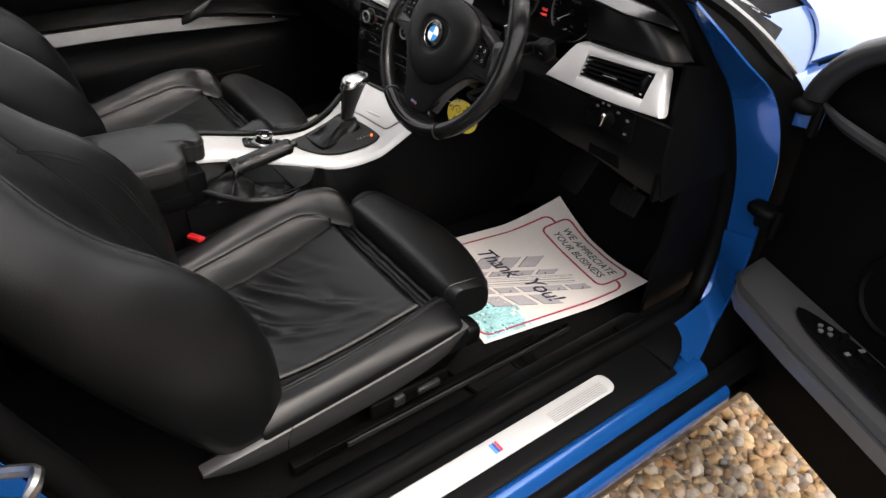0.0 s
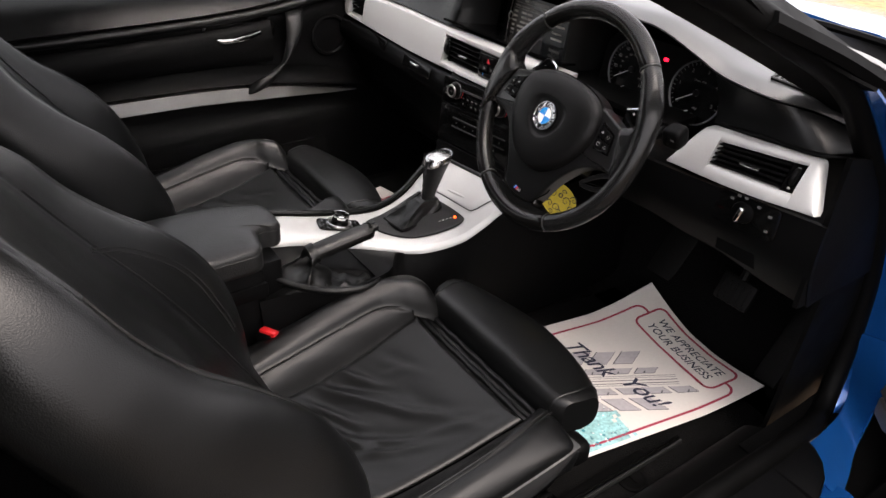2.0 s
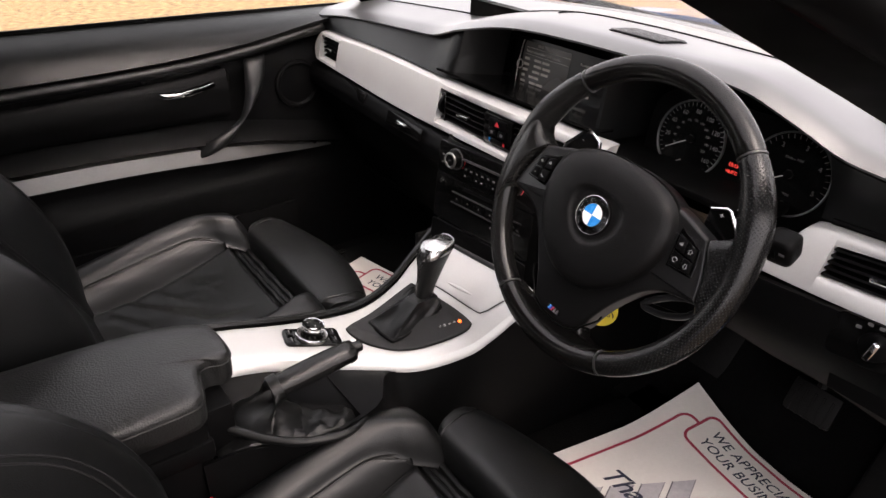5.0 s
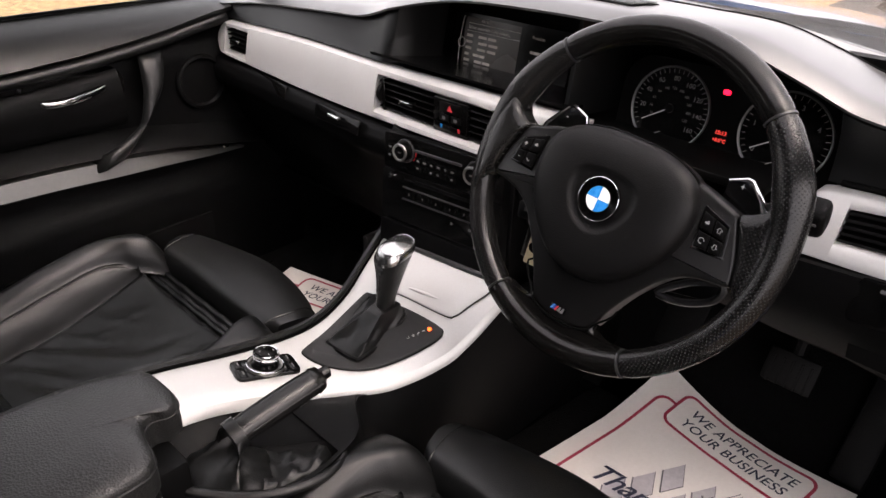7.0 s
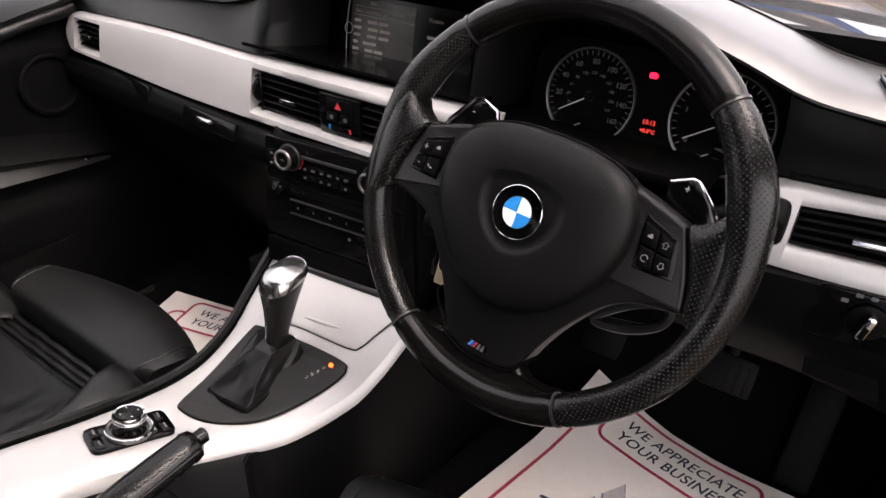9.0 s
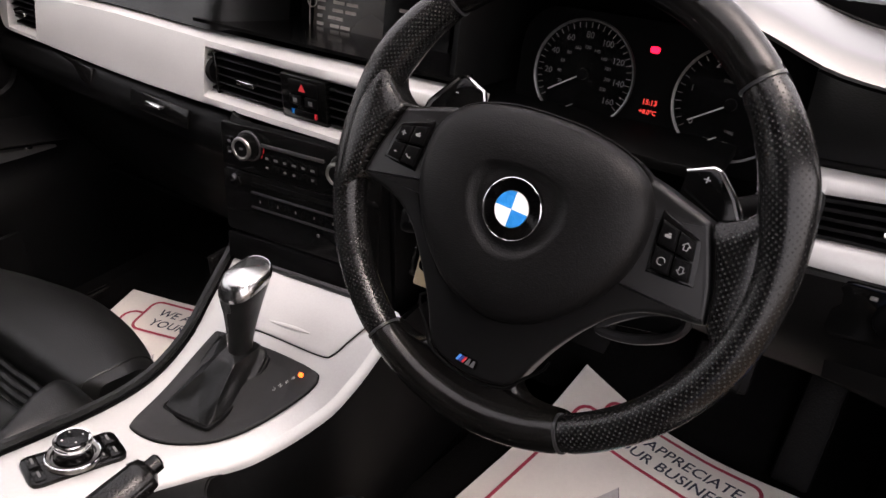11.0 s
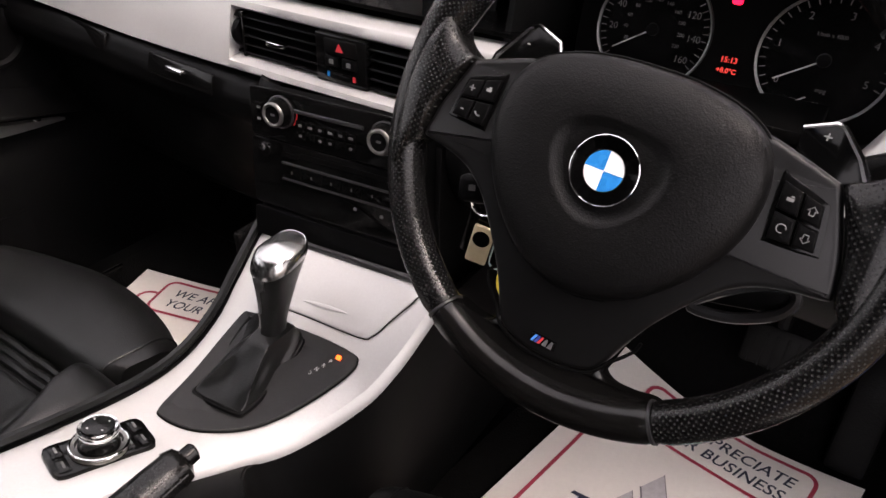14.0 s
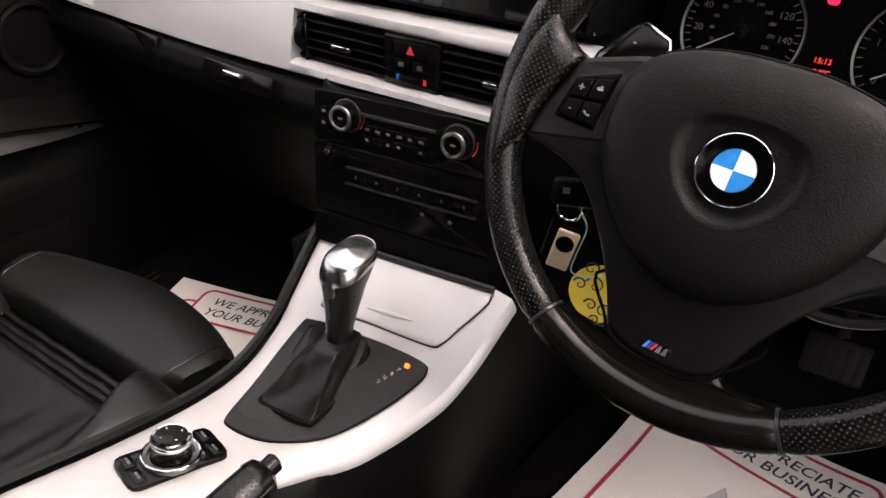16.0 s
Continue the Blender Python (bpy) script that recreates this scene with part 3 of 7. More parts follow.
bm = tube(curve([(0.845, -0.79, 0.775), (0.868, -0.765, 0.785), (0.885, -0.765, 0.79), (0.888, -0.775, 0.775), (0.875, -0.775, 0.755), (0.85, -0.80, 0.745)], 5), 0.006, 8)
part("door_striker", bm, STEEL, car, "bright steel door striker", True)
for k, z in enumerate((0.585, 0.80)):
    hb = part("door_hinge", rbox(0.842, 0.475, z, 0.05, 0.035, 0.045, 0.006, rot=(0, 0, 20)), RUBBER if k == 0 else BLUE, car, "", True)
    part("hinge_pin", lathe([(0.009, 0), (0.009, 0.06)], 12, pose(0.862, 0.46, z - 0.03)), RUBBER, hb, "", True)
    part("hinge_boot", soft(0.835, 0.455, z + 0.02, 0.06, 0.05, 0.025, 3, 3), RUBBER, hb, "", True)

# ---- passenger door ----
XD = -0.735
pdoor = thing("passenger_door", pose(XD, -0.2, 0.3), "closed black passenger door with a silver trim strip", "door")


def door_face(u, v):
    y = -0.95 + 1.32 * u
    z = 0.245 + 0.640 * v
    bulge = 0.030 * ramp(z, [(0.28, 0.6), (0.50, 1.0), (0.55, 0.2), (0.62, 0.0), (0.74, -0.2), (0.79, 0.1), (0.82, -0.4), (0.885, -2.0)])
    return XD + bulge, y, z


part("door_panel", sheet(door_face, 24, 30, 0.004), PLASTIC, pdoor, "", True)


def strip_line(y):
    return spline(y, [(-0.95, 0.622), (-0.47, 0.620), (-0.277, 0.618), (-0.117, 0.610), (0.02, 0.595), (0.158, 0.571), (0.4, 0.53)])


# front end tapers into the panel, shaping its fade into shade
bm = loft([[V(XD + 0.035 - 0.03 * k, y, strip_line(y) + 0.024 - 0.016 * k), V(XD + 0.052 - 0.046 * k, y, strip_line(y) + 0.020 - 0.014 * k), V(XD + 0.056 - 0.050 * k, y, strip_line(y) - 0.014 + 0.018 * k), V(XD + 0.03 - 0.03 * k, y, strip_line(y) - 0.024 + 0.026 * k)] for y, k in [(-0.95 + 1.20 * i / 40, max(0, (i - 28) / 12) ** 1.5) for i in range(41)]])
part("trim_strip", bm, STRIP, pdoor, "satin silver trim strip", True)
bm = loft([[V(XD - 0.01, y, strip_line(y) + 0.075), V(XD + 0.02, y, strip_line(y) + 0.060), V(XD + 0.045, y, strip_line(y) + 0.045), V(XD + 0.058, y, strip_line(y) + 0.032), V(XD + 0.03, y, strip_line(y) + 0.022)] for y in [-0.95 + 1.20 * i / 26 for i in range(27)]])
part("armrest", bm, PLASTIC, pdoor, "", True)
rings = []
for (x, y, z), w in zip(curve([(XD + 0.004, 0.044, 0.824), (XD + 0.030, 0.036, 0.806), (XD + 0.050, 0.022, 0.755), (XD + 0.058, -0.006, 0.703), (XD + 0.062, -0.05, 0.659), (XD + 0.060, -0.102, 0.634), (XD + 0.03, -0.132, 0.622)], 6), [0.030 - 0.010 * i / 36 for i in range(37)]):
    a = 1.2 * min(1, max(0, (0.80 - z) / 0.15))
    d = V(0, math.cos(a), math.sin(a))
    rings.append([V(x, y, z) + d * w * math.cos(q) * 0.9 + V(0.011 * math.sin(q), 0, 0) for q in [2 * math.pi * i / 14 for i in range(14)]])
part("grab_handle", loft(rings), LEATHER, pdoor, "broad black grab handle", True)
hnd = part("handle_bowl", dome(rrect(0.20, 0.075, 0.035, 5), [(1, 0), (1.01, 0.005), (0.94, 0.008), (0.88, 0.001), (0.6, -0.012)], frame_of((XD + 0.004, -0.118, 0.768), (0, 1, 0), (0, 0, 1))), PIANO, pdoor, "", True)
part("door_handle", tube(curve([(XD + 0.008, -0.196, 0.766), (XD + 0.022, -0.178, 0.757), (XD + 0.030, -0.14, 0.757), (XD + 0.028, -0.095, 0.763), (XD + 0.020, -0.062, 0.768), (XD + 0.008, -0.058, 0.768)], 6), 0.0062, 8, flat=1.3), CHROME, hnd, "chrome door handle", True)
part("speaker_grille", lathe([(0.060, 0.0), (0.058, 0.007), (0.052, 0.009), (0.047, 0.002), (0.0, 0.006)], 32, frame_of((XD + 0.003, 0.152, 0.735), (0, 1, 0), (0, 0, 1))), PLASTIC, pdoor, "", True)


def groove(y):
    return spline(y, [(-0.95, 0.812), (-0.50, 0.819), (-0.165, 0.832), (0.05, 0.856), (0.196, 0.884), (0.30, 0.895)])


part("belt_top", sheet(lambda u, v: (XD + 0.032 - 0.102 * v + 0.012 * math.sin(math.pi * v), -0.95 + 1.25 * u, groove(-0.95 + 1.25 * u) + (0.899 - groove(-0.95 + 1.25 * u)) * (v + 0.10 * math.sin(math.pi * v))), 24, 14, 0.008), LEATHER, pdoor, "soft padded door top", True)
part("belt_rail", tube(curve([(XD + 0.022, y, groove(y) - 0.020) for y in (-0.95, -0.6, -0.3, -0.1, 0.05, 0.15, 0.22)], 5), 0.0125, 10), LEATHER, pdoor, "", True)


def insert_at(u, v):
    y = -0.95 + 0.92 * u
    return XD + 0.012 + 0.016 * math.sin(math.pi * v) ** 0.6, y, 0.685 + (groove(y) - 0.045 - 0.685) * v


part("padded_insert", sheet(insert_at, 24, 12, 0.006), PLASTIC, pdoor, "", True)
part("window_seal", tube([(XD - 0.070, -0.95, 0.899), (XD - 0.070, 0.0, 0.899), (XD - 0.066, 0.35, 0.896)], 0.007, 6), RUBBER, pdoor, "", True)
# pane added with a tint to dim the passenger footwell
part("window_glass", sheet(lambda u, v: (XD - 0.070 + 0.185 * v ** 1.3, -0.95 + (1.28 - 0.62 * v) * u, 0.893 + 0.37 * v), 10, 8, 0.004), TINTED, pdoor, "lightly tinted side window", True)
part("door_pocket", sheet(lambda u, v: (XD + 0.05 + 0.01 * math.sin(math.pi * u), -0.75 + 0.85 * u, 0.32 + 0.13 * v), 8, 3, 0.008), PLASTIC, pdoor, "", True)
part("outer_skin", sheet(lambda u, v: (XD - 0.075 - 0.055 * math.sin(math.pi * v), -0.94 + 1.40 * u, 0.25 + 0.645 * v), 6, 10, 0.006), BLUE, pdoor, "blue painted outer panel", True)
part("lock_button", rbox(XD + 0.045, 0.165, 0.592, 0.012, 0.012, 0.006, 0.002), CHROME, pdoor, "", True)

# ---- driver's door, standing open ----
DDM = Matrix.Translation((0.862, 0.497, 0.0)) @ pose(0, 0, 0, 0, 0, -20)
ddoor = thing("driver_door", DDM, "open driver's door with black inner panel and window switches", "door")


def dd_face(u, v):
    x = -0.022 + 1.14 * u
    z = 0.20 + (spline(x, [(-0.03, 0.79), (-0.008, 0.835), (0.025, 0.89), (0.085, 0.945), (0.2, 0.98), (1.2, 0.985)]) - 0.20) * v
    y = -0.035 * ramp(z, [(0.2, 0.5), (0.40, 1.0), (0.43, 0.3), (0.55, 0.0), (0.78, 0.1), (0.82, 0.6), (0.88, 0.2), (0.96, 0.5)])
    return x + 0.06 * max(0, 0.42 - z) / 0.22 * (1 - u), y, z


part("door_panel", sheet(dd_face, 40, 30, 0.02), PLASTIC, ddoor)
part("door_edge", rbox(0.025, 0.075, 0.49, 0.02, 0.05, 0.58, 0.008), BLUE, ddoor, "blue painted door edge")
part("edge_seal", rbox(-0.006, 0.030, 0.49, 0.028, 0.060, 0.58, 0.010), RUBBER, ddoor, "black rubber edge seal")
bm = loft([[V(x, -0.01, 0.49), V(x, -0.05 * k, 0.487), V(x, -0.095 * k, 0.475), V(x, -0.100 * k, 0.462), V(x, -0.085 * k, 0.452), V(x, -0.01, 0.45)] for x, k in ((-0.005, 0.35), (0.01, 0.8), (0.05, 1.0), (0.2, 1.08), (0.5, 1.1), (1.1, 1.1))])
part("armrest", bm, DOOR_GREY, ddoor, "dark grey door armrest")
bm = loft([[V(x, -0.012, 0.448), V(x, -0.088 * k, 0.450), V(x, -0.096 * k, 0.446), V(x, -0.094 * k, 0.415), V(x, -0.012, 0.405)] for x, k in ((-0.002, 0.35), (0.012, 0.8), (0.05, 1.0), (0.2, 1.08), (0.5, 1.1), (1.1, 1.1))])
part("trim_strip", bm, DOOR_STRIP, ddoor, "satin grey trim strip")
sw = part("switch_panel", prism([(p.x, p.y) for p in curve([(0.15, -0.045, 0), (0.18, -0.072, 0), (0.30, -0.085, 0), (0.42, -0.080, 0), (0.42, -0.022, 0), (0.26, -0.018, 0)], 5, True)], 0.4885, 0.494, 0.002), PIANO, ddoor)
for x, y in ((0.20, -0.05), (0.212, -0.06), (0.212, -0.04), (0.224, -0.05)):
    part("mirror_button", lathe([(0.0045, 0.493), (0.0045, 0.497), (0.0, 0.498)], 10, pose(x, y, 0)), DIM, sw)
for y in (-0.066, -0.036):
    part("window_switch", rbox(0.29, y, 0.498, 0.03, 0.02, 0.01, 0.003), PIANO, sw)
    part("switch_cap", rbox(0.278, y, 0.5035, 0.008, 0.01, 0.002, 0.0008), DIM, sw)
part("mirror_knob", lathe([(0.007, 0.493), (0.006, 0.5), (0, 0.501)], 12, pose(0.235, -0.028, 0)), RUBBER, sw)
part("belt_rail", tube(curve([(-0.022, -0.025, 0.79), (-0.008, -0.032, 0.84), (0.025, -0.038, 0.895), (0.085, -0.04, 0.948), (0.2, -0.04, 0.985), (0.6, -0.04, 0.99), (1.1, -0.04, 0.99)], 6), 0.021, 10), SATIN, ddoor, "")
part("inner_strip", tube(curve([(0.018, -0.035, 0.832), (0.09, -0.04, 0.819), (0.3, -0.045, 0.815), (0.6, -0.045, 0.80)], 6), [0.004 + 0.007 * min(1, i / 6) for i in range(19)], 8), SATIN, ddoor)
part("speaker_grille", lathe([(0.075, 0.0), (0.07, 0.006), (0.06, 0.008), (0.055, 0.004), (0.0, 0.012)], 28, frame_of((0.27, -0.012, 0.60), (1, 0, 0), (0, 0, 1))), RUBBER, ddoor)
part("outer_skin", sheet(lambda u, v: (0.0 + 1.15 * u, 0.09 + 0.03 * math.sin(math.pi * v), 0.20 + 0.66 * v), 6, 10, 0.01), BLUE, ddoor, "blue painted outer panel")

# ---- dashboard ----
dash = thing("dashboard", pose(0, 0.3, 0.6), "black grained dashboard with silver trim bands", "dashboard")
LIP = [(-0.72, 0.893), (-0.59, 0.912), (-0.335, 0.932), (-0.245, 0.940), (-0.15, 0.968), (-0.02, 0.996), (0.11, 1.004), (0.30, 1.008), (0.40, 1.006), (0.475, 0.982), (0.53, 0.961), (0.60, 0.950), (0.66, 0.939), (0.74, 0.915)]


def lip_s(x):
    return spline(x, LIP)


def lip_y(x):
    return spline(x, [(-0.72, 0.225), (-0.25, 0.215), (-0.12, 0.195), (0.10, 0.20), (0.35, 0.19), (0.50, 0.20), (0.60, 0.213), (0.635, 0.232), (0.667, 0.270), (0.686, 0.32)])


def top_at(u, v):
    x = -0.735 + 1.420 * u
    y0, z0 = lip_y(x), lip_s(x)
    y1 = 0.66 - 0.17 * (abs(x) / 0.74) ** 2
    z1 = 0.955 - 0.05 * (abs(x) / 0.74) ** 2
    t = v
    z = z0 + (z1 - z0) * (t * t * (3 - 2 * t)) + 0.008 + 0.012 * math.sin(math.pi * t) - 0.010 * max(0, 1 - t / 0.06) ** 2
    return x, y0 + (y1 - y0) * t, z - 0.02 * max(0, (x - 0.65) / 0.036) ** 2


top = part("dash_top", sheet(top_at, 96, 28, -0.004), DASH, dash, "", True)


def on_top(x, y):
    y0 = lip_y(x)
    y1 = 0.66 - 0.17 * (abs(x) / 0.74) ** 2
    return Vector(top_at((x + 0.735) / 1.420, (y - y0) / (y1 - y0))) + V(0, 0, 0.0042)


# seams and demister slots on the top
part("top_seam", tube([on_top(x, y) + V(0, 0, 0.0004) for x, y in [(-0.60 + 1.2 * i / 40, spline(-0.60 + 1.2 * i / 40, [(-0.6, 0.335), (-0.10, 0.345), (0.12, 0.352), (0.36, 0.340), (0.6, 0.325)])) for i in range(41)]], 0.0016, 4), RUBBER, top, "", True)
part("top_seam", tube([on_top(-0.016, 0.305 + 0.04 * i / 4) + V(0, 0, 0.0004) for i in range(5)], 0.0016, 4), RUBBER, top, "", True)

def on_slots(u, v, up):
    return on_top(0.145 + 0.100 * u + 0.016 * v, 0.248 - 0.010 * u + 0.038 * v) + V(0, 0, up)


cv = part("centre_vent", sheet(lambda u, v: tuple(on_slots(u, v, 0.0010)), 12, 6, 0.002), RUBBER, top, "black demister vent", True)
for i in range(8):
    part("vent_blade", tube([on_slots(0.01 + 0.98 * k / 6, (i + 0.5) / 8, 0.0026) for k in range(7)], 0.0008, 6), DASH, cv, "", True)


def on_vent(u, v, up):
    return on_top(0.588 + 0.058 * u - 0.012 * v, 0.238 + 0.018 * u + 0.034 * v) + V(0, 0, up)


ev = part("end_vent", sheet(lambda u, v: tuple(on_vent(u, v, 0.0020)), 8, 5, 0.003), RUBBER, top, "black demister vent", True)
for i in range(7):
    part("vent_blade", tube([on_vent((i + 0.15) / 7.6, 0.02, 0.0050), on_vent((i + 1.0) / 7.6, 0.98, 0.0050)], 0.0011, 6), DASH, ev, "", True)
part("vent_frame", tube([on_vent(u, v, 0.0040) for u, v in ((0, 0), (0.5, 0), (1, 0), (1, 1), (0.5, 1), (0, 1))], 0.0014, 6, closed=True), DASH, ev, "", True)


def trim_y(x):
    return spline(x, [(-0.72, 0.207), (-0.45, 0.190), (-0.17, 0.172), (0.19, 0.166), (0.5, 0.18), (0.74, 0.215)])


def trim_top(x):
    return spline(x, [(-0.72, 0.860), (-0.40, 0.874), (-0.15, 0.876), (0.20, 0.881), (0.5, 0.884), (0.74, 0.886)])


def trim_low(x):
    return spline(x, [(-0.72, 0.793), (-0.40, 0.787), (-0.17, 0.790), (0.20, 0.796), (0.5, 0.795), (0.74, 0.812)])


# faces above the trim, left and right of the instrument hollow
def face_l(u, v):
    x = -0.73 + 0.60 * u
    back = 0.10 * max(0, (u - 0.93) / 0.07) ** 2
    z0, z1 = trim_top(x) + 0.004, lip_s(x) - 0.002
    return x, trim_y(x) + 0.020 + (lip_y(x) - trim_y(x) - 0.008) * v + back, z0 + (z1 - z0) * v


# dash skin in darker leather: shade of these faces put into the material
part("upper_face", sheet(face_l, 40, 8, 0.006), LEATHER, dash, "", True)
ends_a = curve([Vector(top_at((x + 0.735) / 1.420, 0.0)) + V(0, 0.002, -0.003) for x in (0.516, 0.54, 0.575, 0.61, 0.64, 0.665, 0.684)] + [(0.690, 0.40, 0.893), (0.692, 0.46, 0.880)], 5)
ends_b = curve([(x, 0.232 + 0.02 * max(0, x - 0.6), 0.8750 + 0.055 * (x - 0.50)) for x in (0.514, 0.55, 0.595, 0.645, 0.69)] + [(0.712, 0.245, 0.887), (0.726, 0.29, 0.880), (0.735, 0.38, 0.864), (0.740, 0.46, 0.85)], 5)
ends_a[0].y += 0.07
ends_b[0].y += 0.06
part("upper_face", sheet(lambda u, v: tuple(ends_a[round(u * 40)].lerp(ends_b[round(u * 40)], v) + V(0, 0.010 * math.sin(math.pi * v) * (1 - u), 0)), 40, 10, 0.004), LEATHER, dash, "", True)
part("upper_ledge", tube([p + V(0, -0.002, 0.002) for p in ends_b[3:30]], 0.0035, 6), RUBBER, dash, "", True)
part("binnacle_side", rbox(-0.175, 0.300, 0.905, 0.02, 0.10, 0.10, 0), RUBBER, dash, "", True)
part("binnacle_back", rbox(0.19, 0.345, 0.92, 0.96, 0.02, 0.14, 0), RUBBER, dash, "", True)
part("binnacle_floor", rbox(0.10, 0.265, 0.862, 0.74, 0.15, 0.012, 0.003, rot=(4, 0, 0)), RUBBER, dash, "", True)
# post between the two hollows, darkened with leather like the faces
part("binnacle_post", sheet(lambda u, v: (0.165 + 0.06 * u + 0.012 * v, 0.20 + 0.13 * abs(u - 0.35) ** 1.5 * 2, 0.872 + 0.135 * v), 10, 6, 0.006), LEATHER, dash, "", True)
part("bezel_shelf", sheet(lambda u, v: (-0.20 + 0.40 * u, 0.190 + 0.11 * v, 0.892 - 0.012 * v), 6, 4, 0.004), PIANO, dash, "", True)


def band(x0, x1, low, high, out=0.0, n=30, ends=0.012):
    """A length of trim with a rolled face between two height lines."""
    rings = []
    for i in range(n + 1):
        x = x0 + (x1 - x0) * i / n
        y = trim_y(x) - out
        a, b = low(x), high(x)
        rings.append([V(x, y + back + 0.22 * (z - 0.842), z) for back, z in ((0.022, a), (0.004, a + 0.001), (0.0, a + 0.004), (-0.0005, a * 0.72 + b * 0.28), (-0.0005, a * 0.28 + b * 0.72), (0.001, b - 0.004), (0.006, b - 0.001), (0.026, b))])
    return loft(rings, True, True)


trim = part("dash_trim", band(-0.600, -0.168, lambda x: trim_low(x), trim_top), SILVER, dash, "brushed silver dash trim", True)
VT, VB = 0.860, 0.807
part("dash_trim_upper", band(-0.168, 0.235, lambda x: VT, trim_top), SILVER, dash, "brushed silver dash trim", True)
part("dash_trim_lower", band(-0.168, 0.20, lambda x: trim_low(x), lambda x: VB), SILVER, dash, "brushed silver dash trim", True)
part("dash_trim_end", band(-0.724, -0.694, lambda x: trim_low(x) + 0.02 * max(0, (-0.705 - x) / 0.019) ** 2, lambda x: trim_top(x) - 0.02 * max(0, (-0.705 - x) / 0.019) ** 2, n=8), SILVER, dash, "", True)
part("dash_trim_end", band(-0.694, -0.600, lambda x: 0.851, trim_top, n=6), SILVER, dash, "", True)
part("dash_trim_end", band(-0.694, -0.600, trim_low, lambda x: 0.803, n=6), SILVER, dash, "", True)


def vent(x0, x1, z0, z1, slats, wheel, tab):
    """An air vent in the trim with slats, a knurled wheel and a silver tab."""
    xm = (x0 + x1) / 2
    w = x1 - x0
    y = trim_y(xm)
    sl = math.degrees(math.atan2(trim_y(x1) - trim_y(x0), w))
    body = part("air_vent", rbox(xm, y + 0.045, (z0 + z1) / 2, w, 0.04, z1 - z0, 0.003, rot=(0, 0, sl)), RUBBER, dash, "black air vent", True)
    for k in range(slats):
        z = z0 + (k + 0.5) * (z1 - z0) / slats
        part("slat", rbox(xm, y + 0.012, z, w - 0.004, 0.016, 0.0028, 0.001, 1, rot=(12, 0, sl)), PLASTIC, body, "", True)
    if wheel:
        xw = x0 + 0.007 if wheel < 0 else x1 - 0.007
        part("vent_wheel", lathe([(0.0, -0.004), (0.016, -0.004), (0.0175, 0.0), (0.016, 0.004), (0.0, 0.004)], 24, Matrix.Translation((xw, trim_y(xw) + 0.012, (z0 + z1) / 2)) @ pose(0, 0, 0, 0, 90, 0)), PLASTIC, body, "", True)
        part("wheel_frame", rbox(xw + (0.009 if wheel < 0 else -0.009), trim_y(xw) + 0.012, (z0 + z1) / 2, 0.004, 0.022, z1 - z0, 0.001, 1), PIANO, body, "", True)
    part("vent_tab", rbox(tab, trim_y(tab) + 0.002, (z0 + z1) / 2 - 0.001, 0.030, 0.012, 0.0065, 0.002), CHROME, body, "silver vent tab", True)
    return body


vent(-0.166, -0.030, VB, VT, 5, -1, -0.090)
vent(0.042, 0.180, VB, VT, 5, 1, 0.112)
vent(-0.694, -0.600, 0.803, 0.851, 5, 0, -0.655)
# hazard and locking switches between the vents
hz = part("switch_block", rbox(0.006, trim_y(0) + 0.012, (VT + VB) / 2, 0.071, 0.022, VT - VB + 0.001, 0.002), PIANO, dash, "", True)
yb = trim_y(0) + 0.0005
part("hazard_button", rbox(0.007, yb, 0.848, 0.044, 0.004, 0.017, 0.0015), PLASTIC, hz, "", True)
part("hazard_sign", prism([(-0.0055, -0.004), (0.0055, -0.004), (0, 0.0055)], 0, 0.0004, 0, Matrix.Translation((0.007, yb - 0.0021, 0.848)) @ pose(0, 0, 0, 90, 0, 0)), MRED, hz, "", True)
for dx in (-0.012, 0.012):
    part("lock_button", rbox(0.007 + dx, yb, 0.832, 0.020, 0.004, 0.012, 0.0015), PLASTIC, hz, "", True)
    part("button_mark", rbox(0.007 + dx, yb - 0.0022, 0.832, 0.006, 0.0006, 0.005, 0), DIM, hz, "", True)
for dx, mm in ((-0.018, SKYBLUE), (0.0, WHITE), (0.018, MRED)):
    part("blend_mark", rbox(0.007 + dx, yb - 0.0004, 0.817, 0.004, 0.0006, 0.006, 0), mm, hz, "", True)
part("blend_wheel", rbox(0.007, yb, 0.8165, 0.03, 0.006, 0.007, 0.002), PLASTIC, hz, "", True)

# driver's outer trim with its vent: a face that leans back, its vent rising towards the door
def drv_at(x, z, out=0.0):
    return V(x, 0.196 + 0.50 * (z - 0.838) + 0.10 * max(0, x - 0.66) ** 1.0 - out, z)


def drv_low(x):
    return spline(x, [(0.484, 0.806), (0.60, 0.808), (0.735, 0.816)])


def drv_top(x):
    return spline(x, [(0.484, 0.812), (0.496, 0.834), (0.508, 0.856), (0.520, 0.872), (0.60, 0.8775), (0.692, 0.8825), (0.703, 0.8815), (0.709, 0.876), (0.722, 0.848), (0.735, 0.820)])


def vent_low(x):
    return 0.8265 + 0.045 * (x - 0.552)


def vent_top(x):
    return 0.8605 + 0.085 * (x - 0.552)


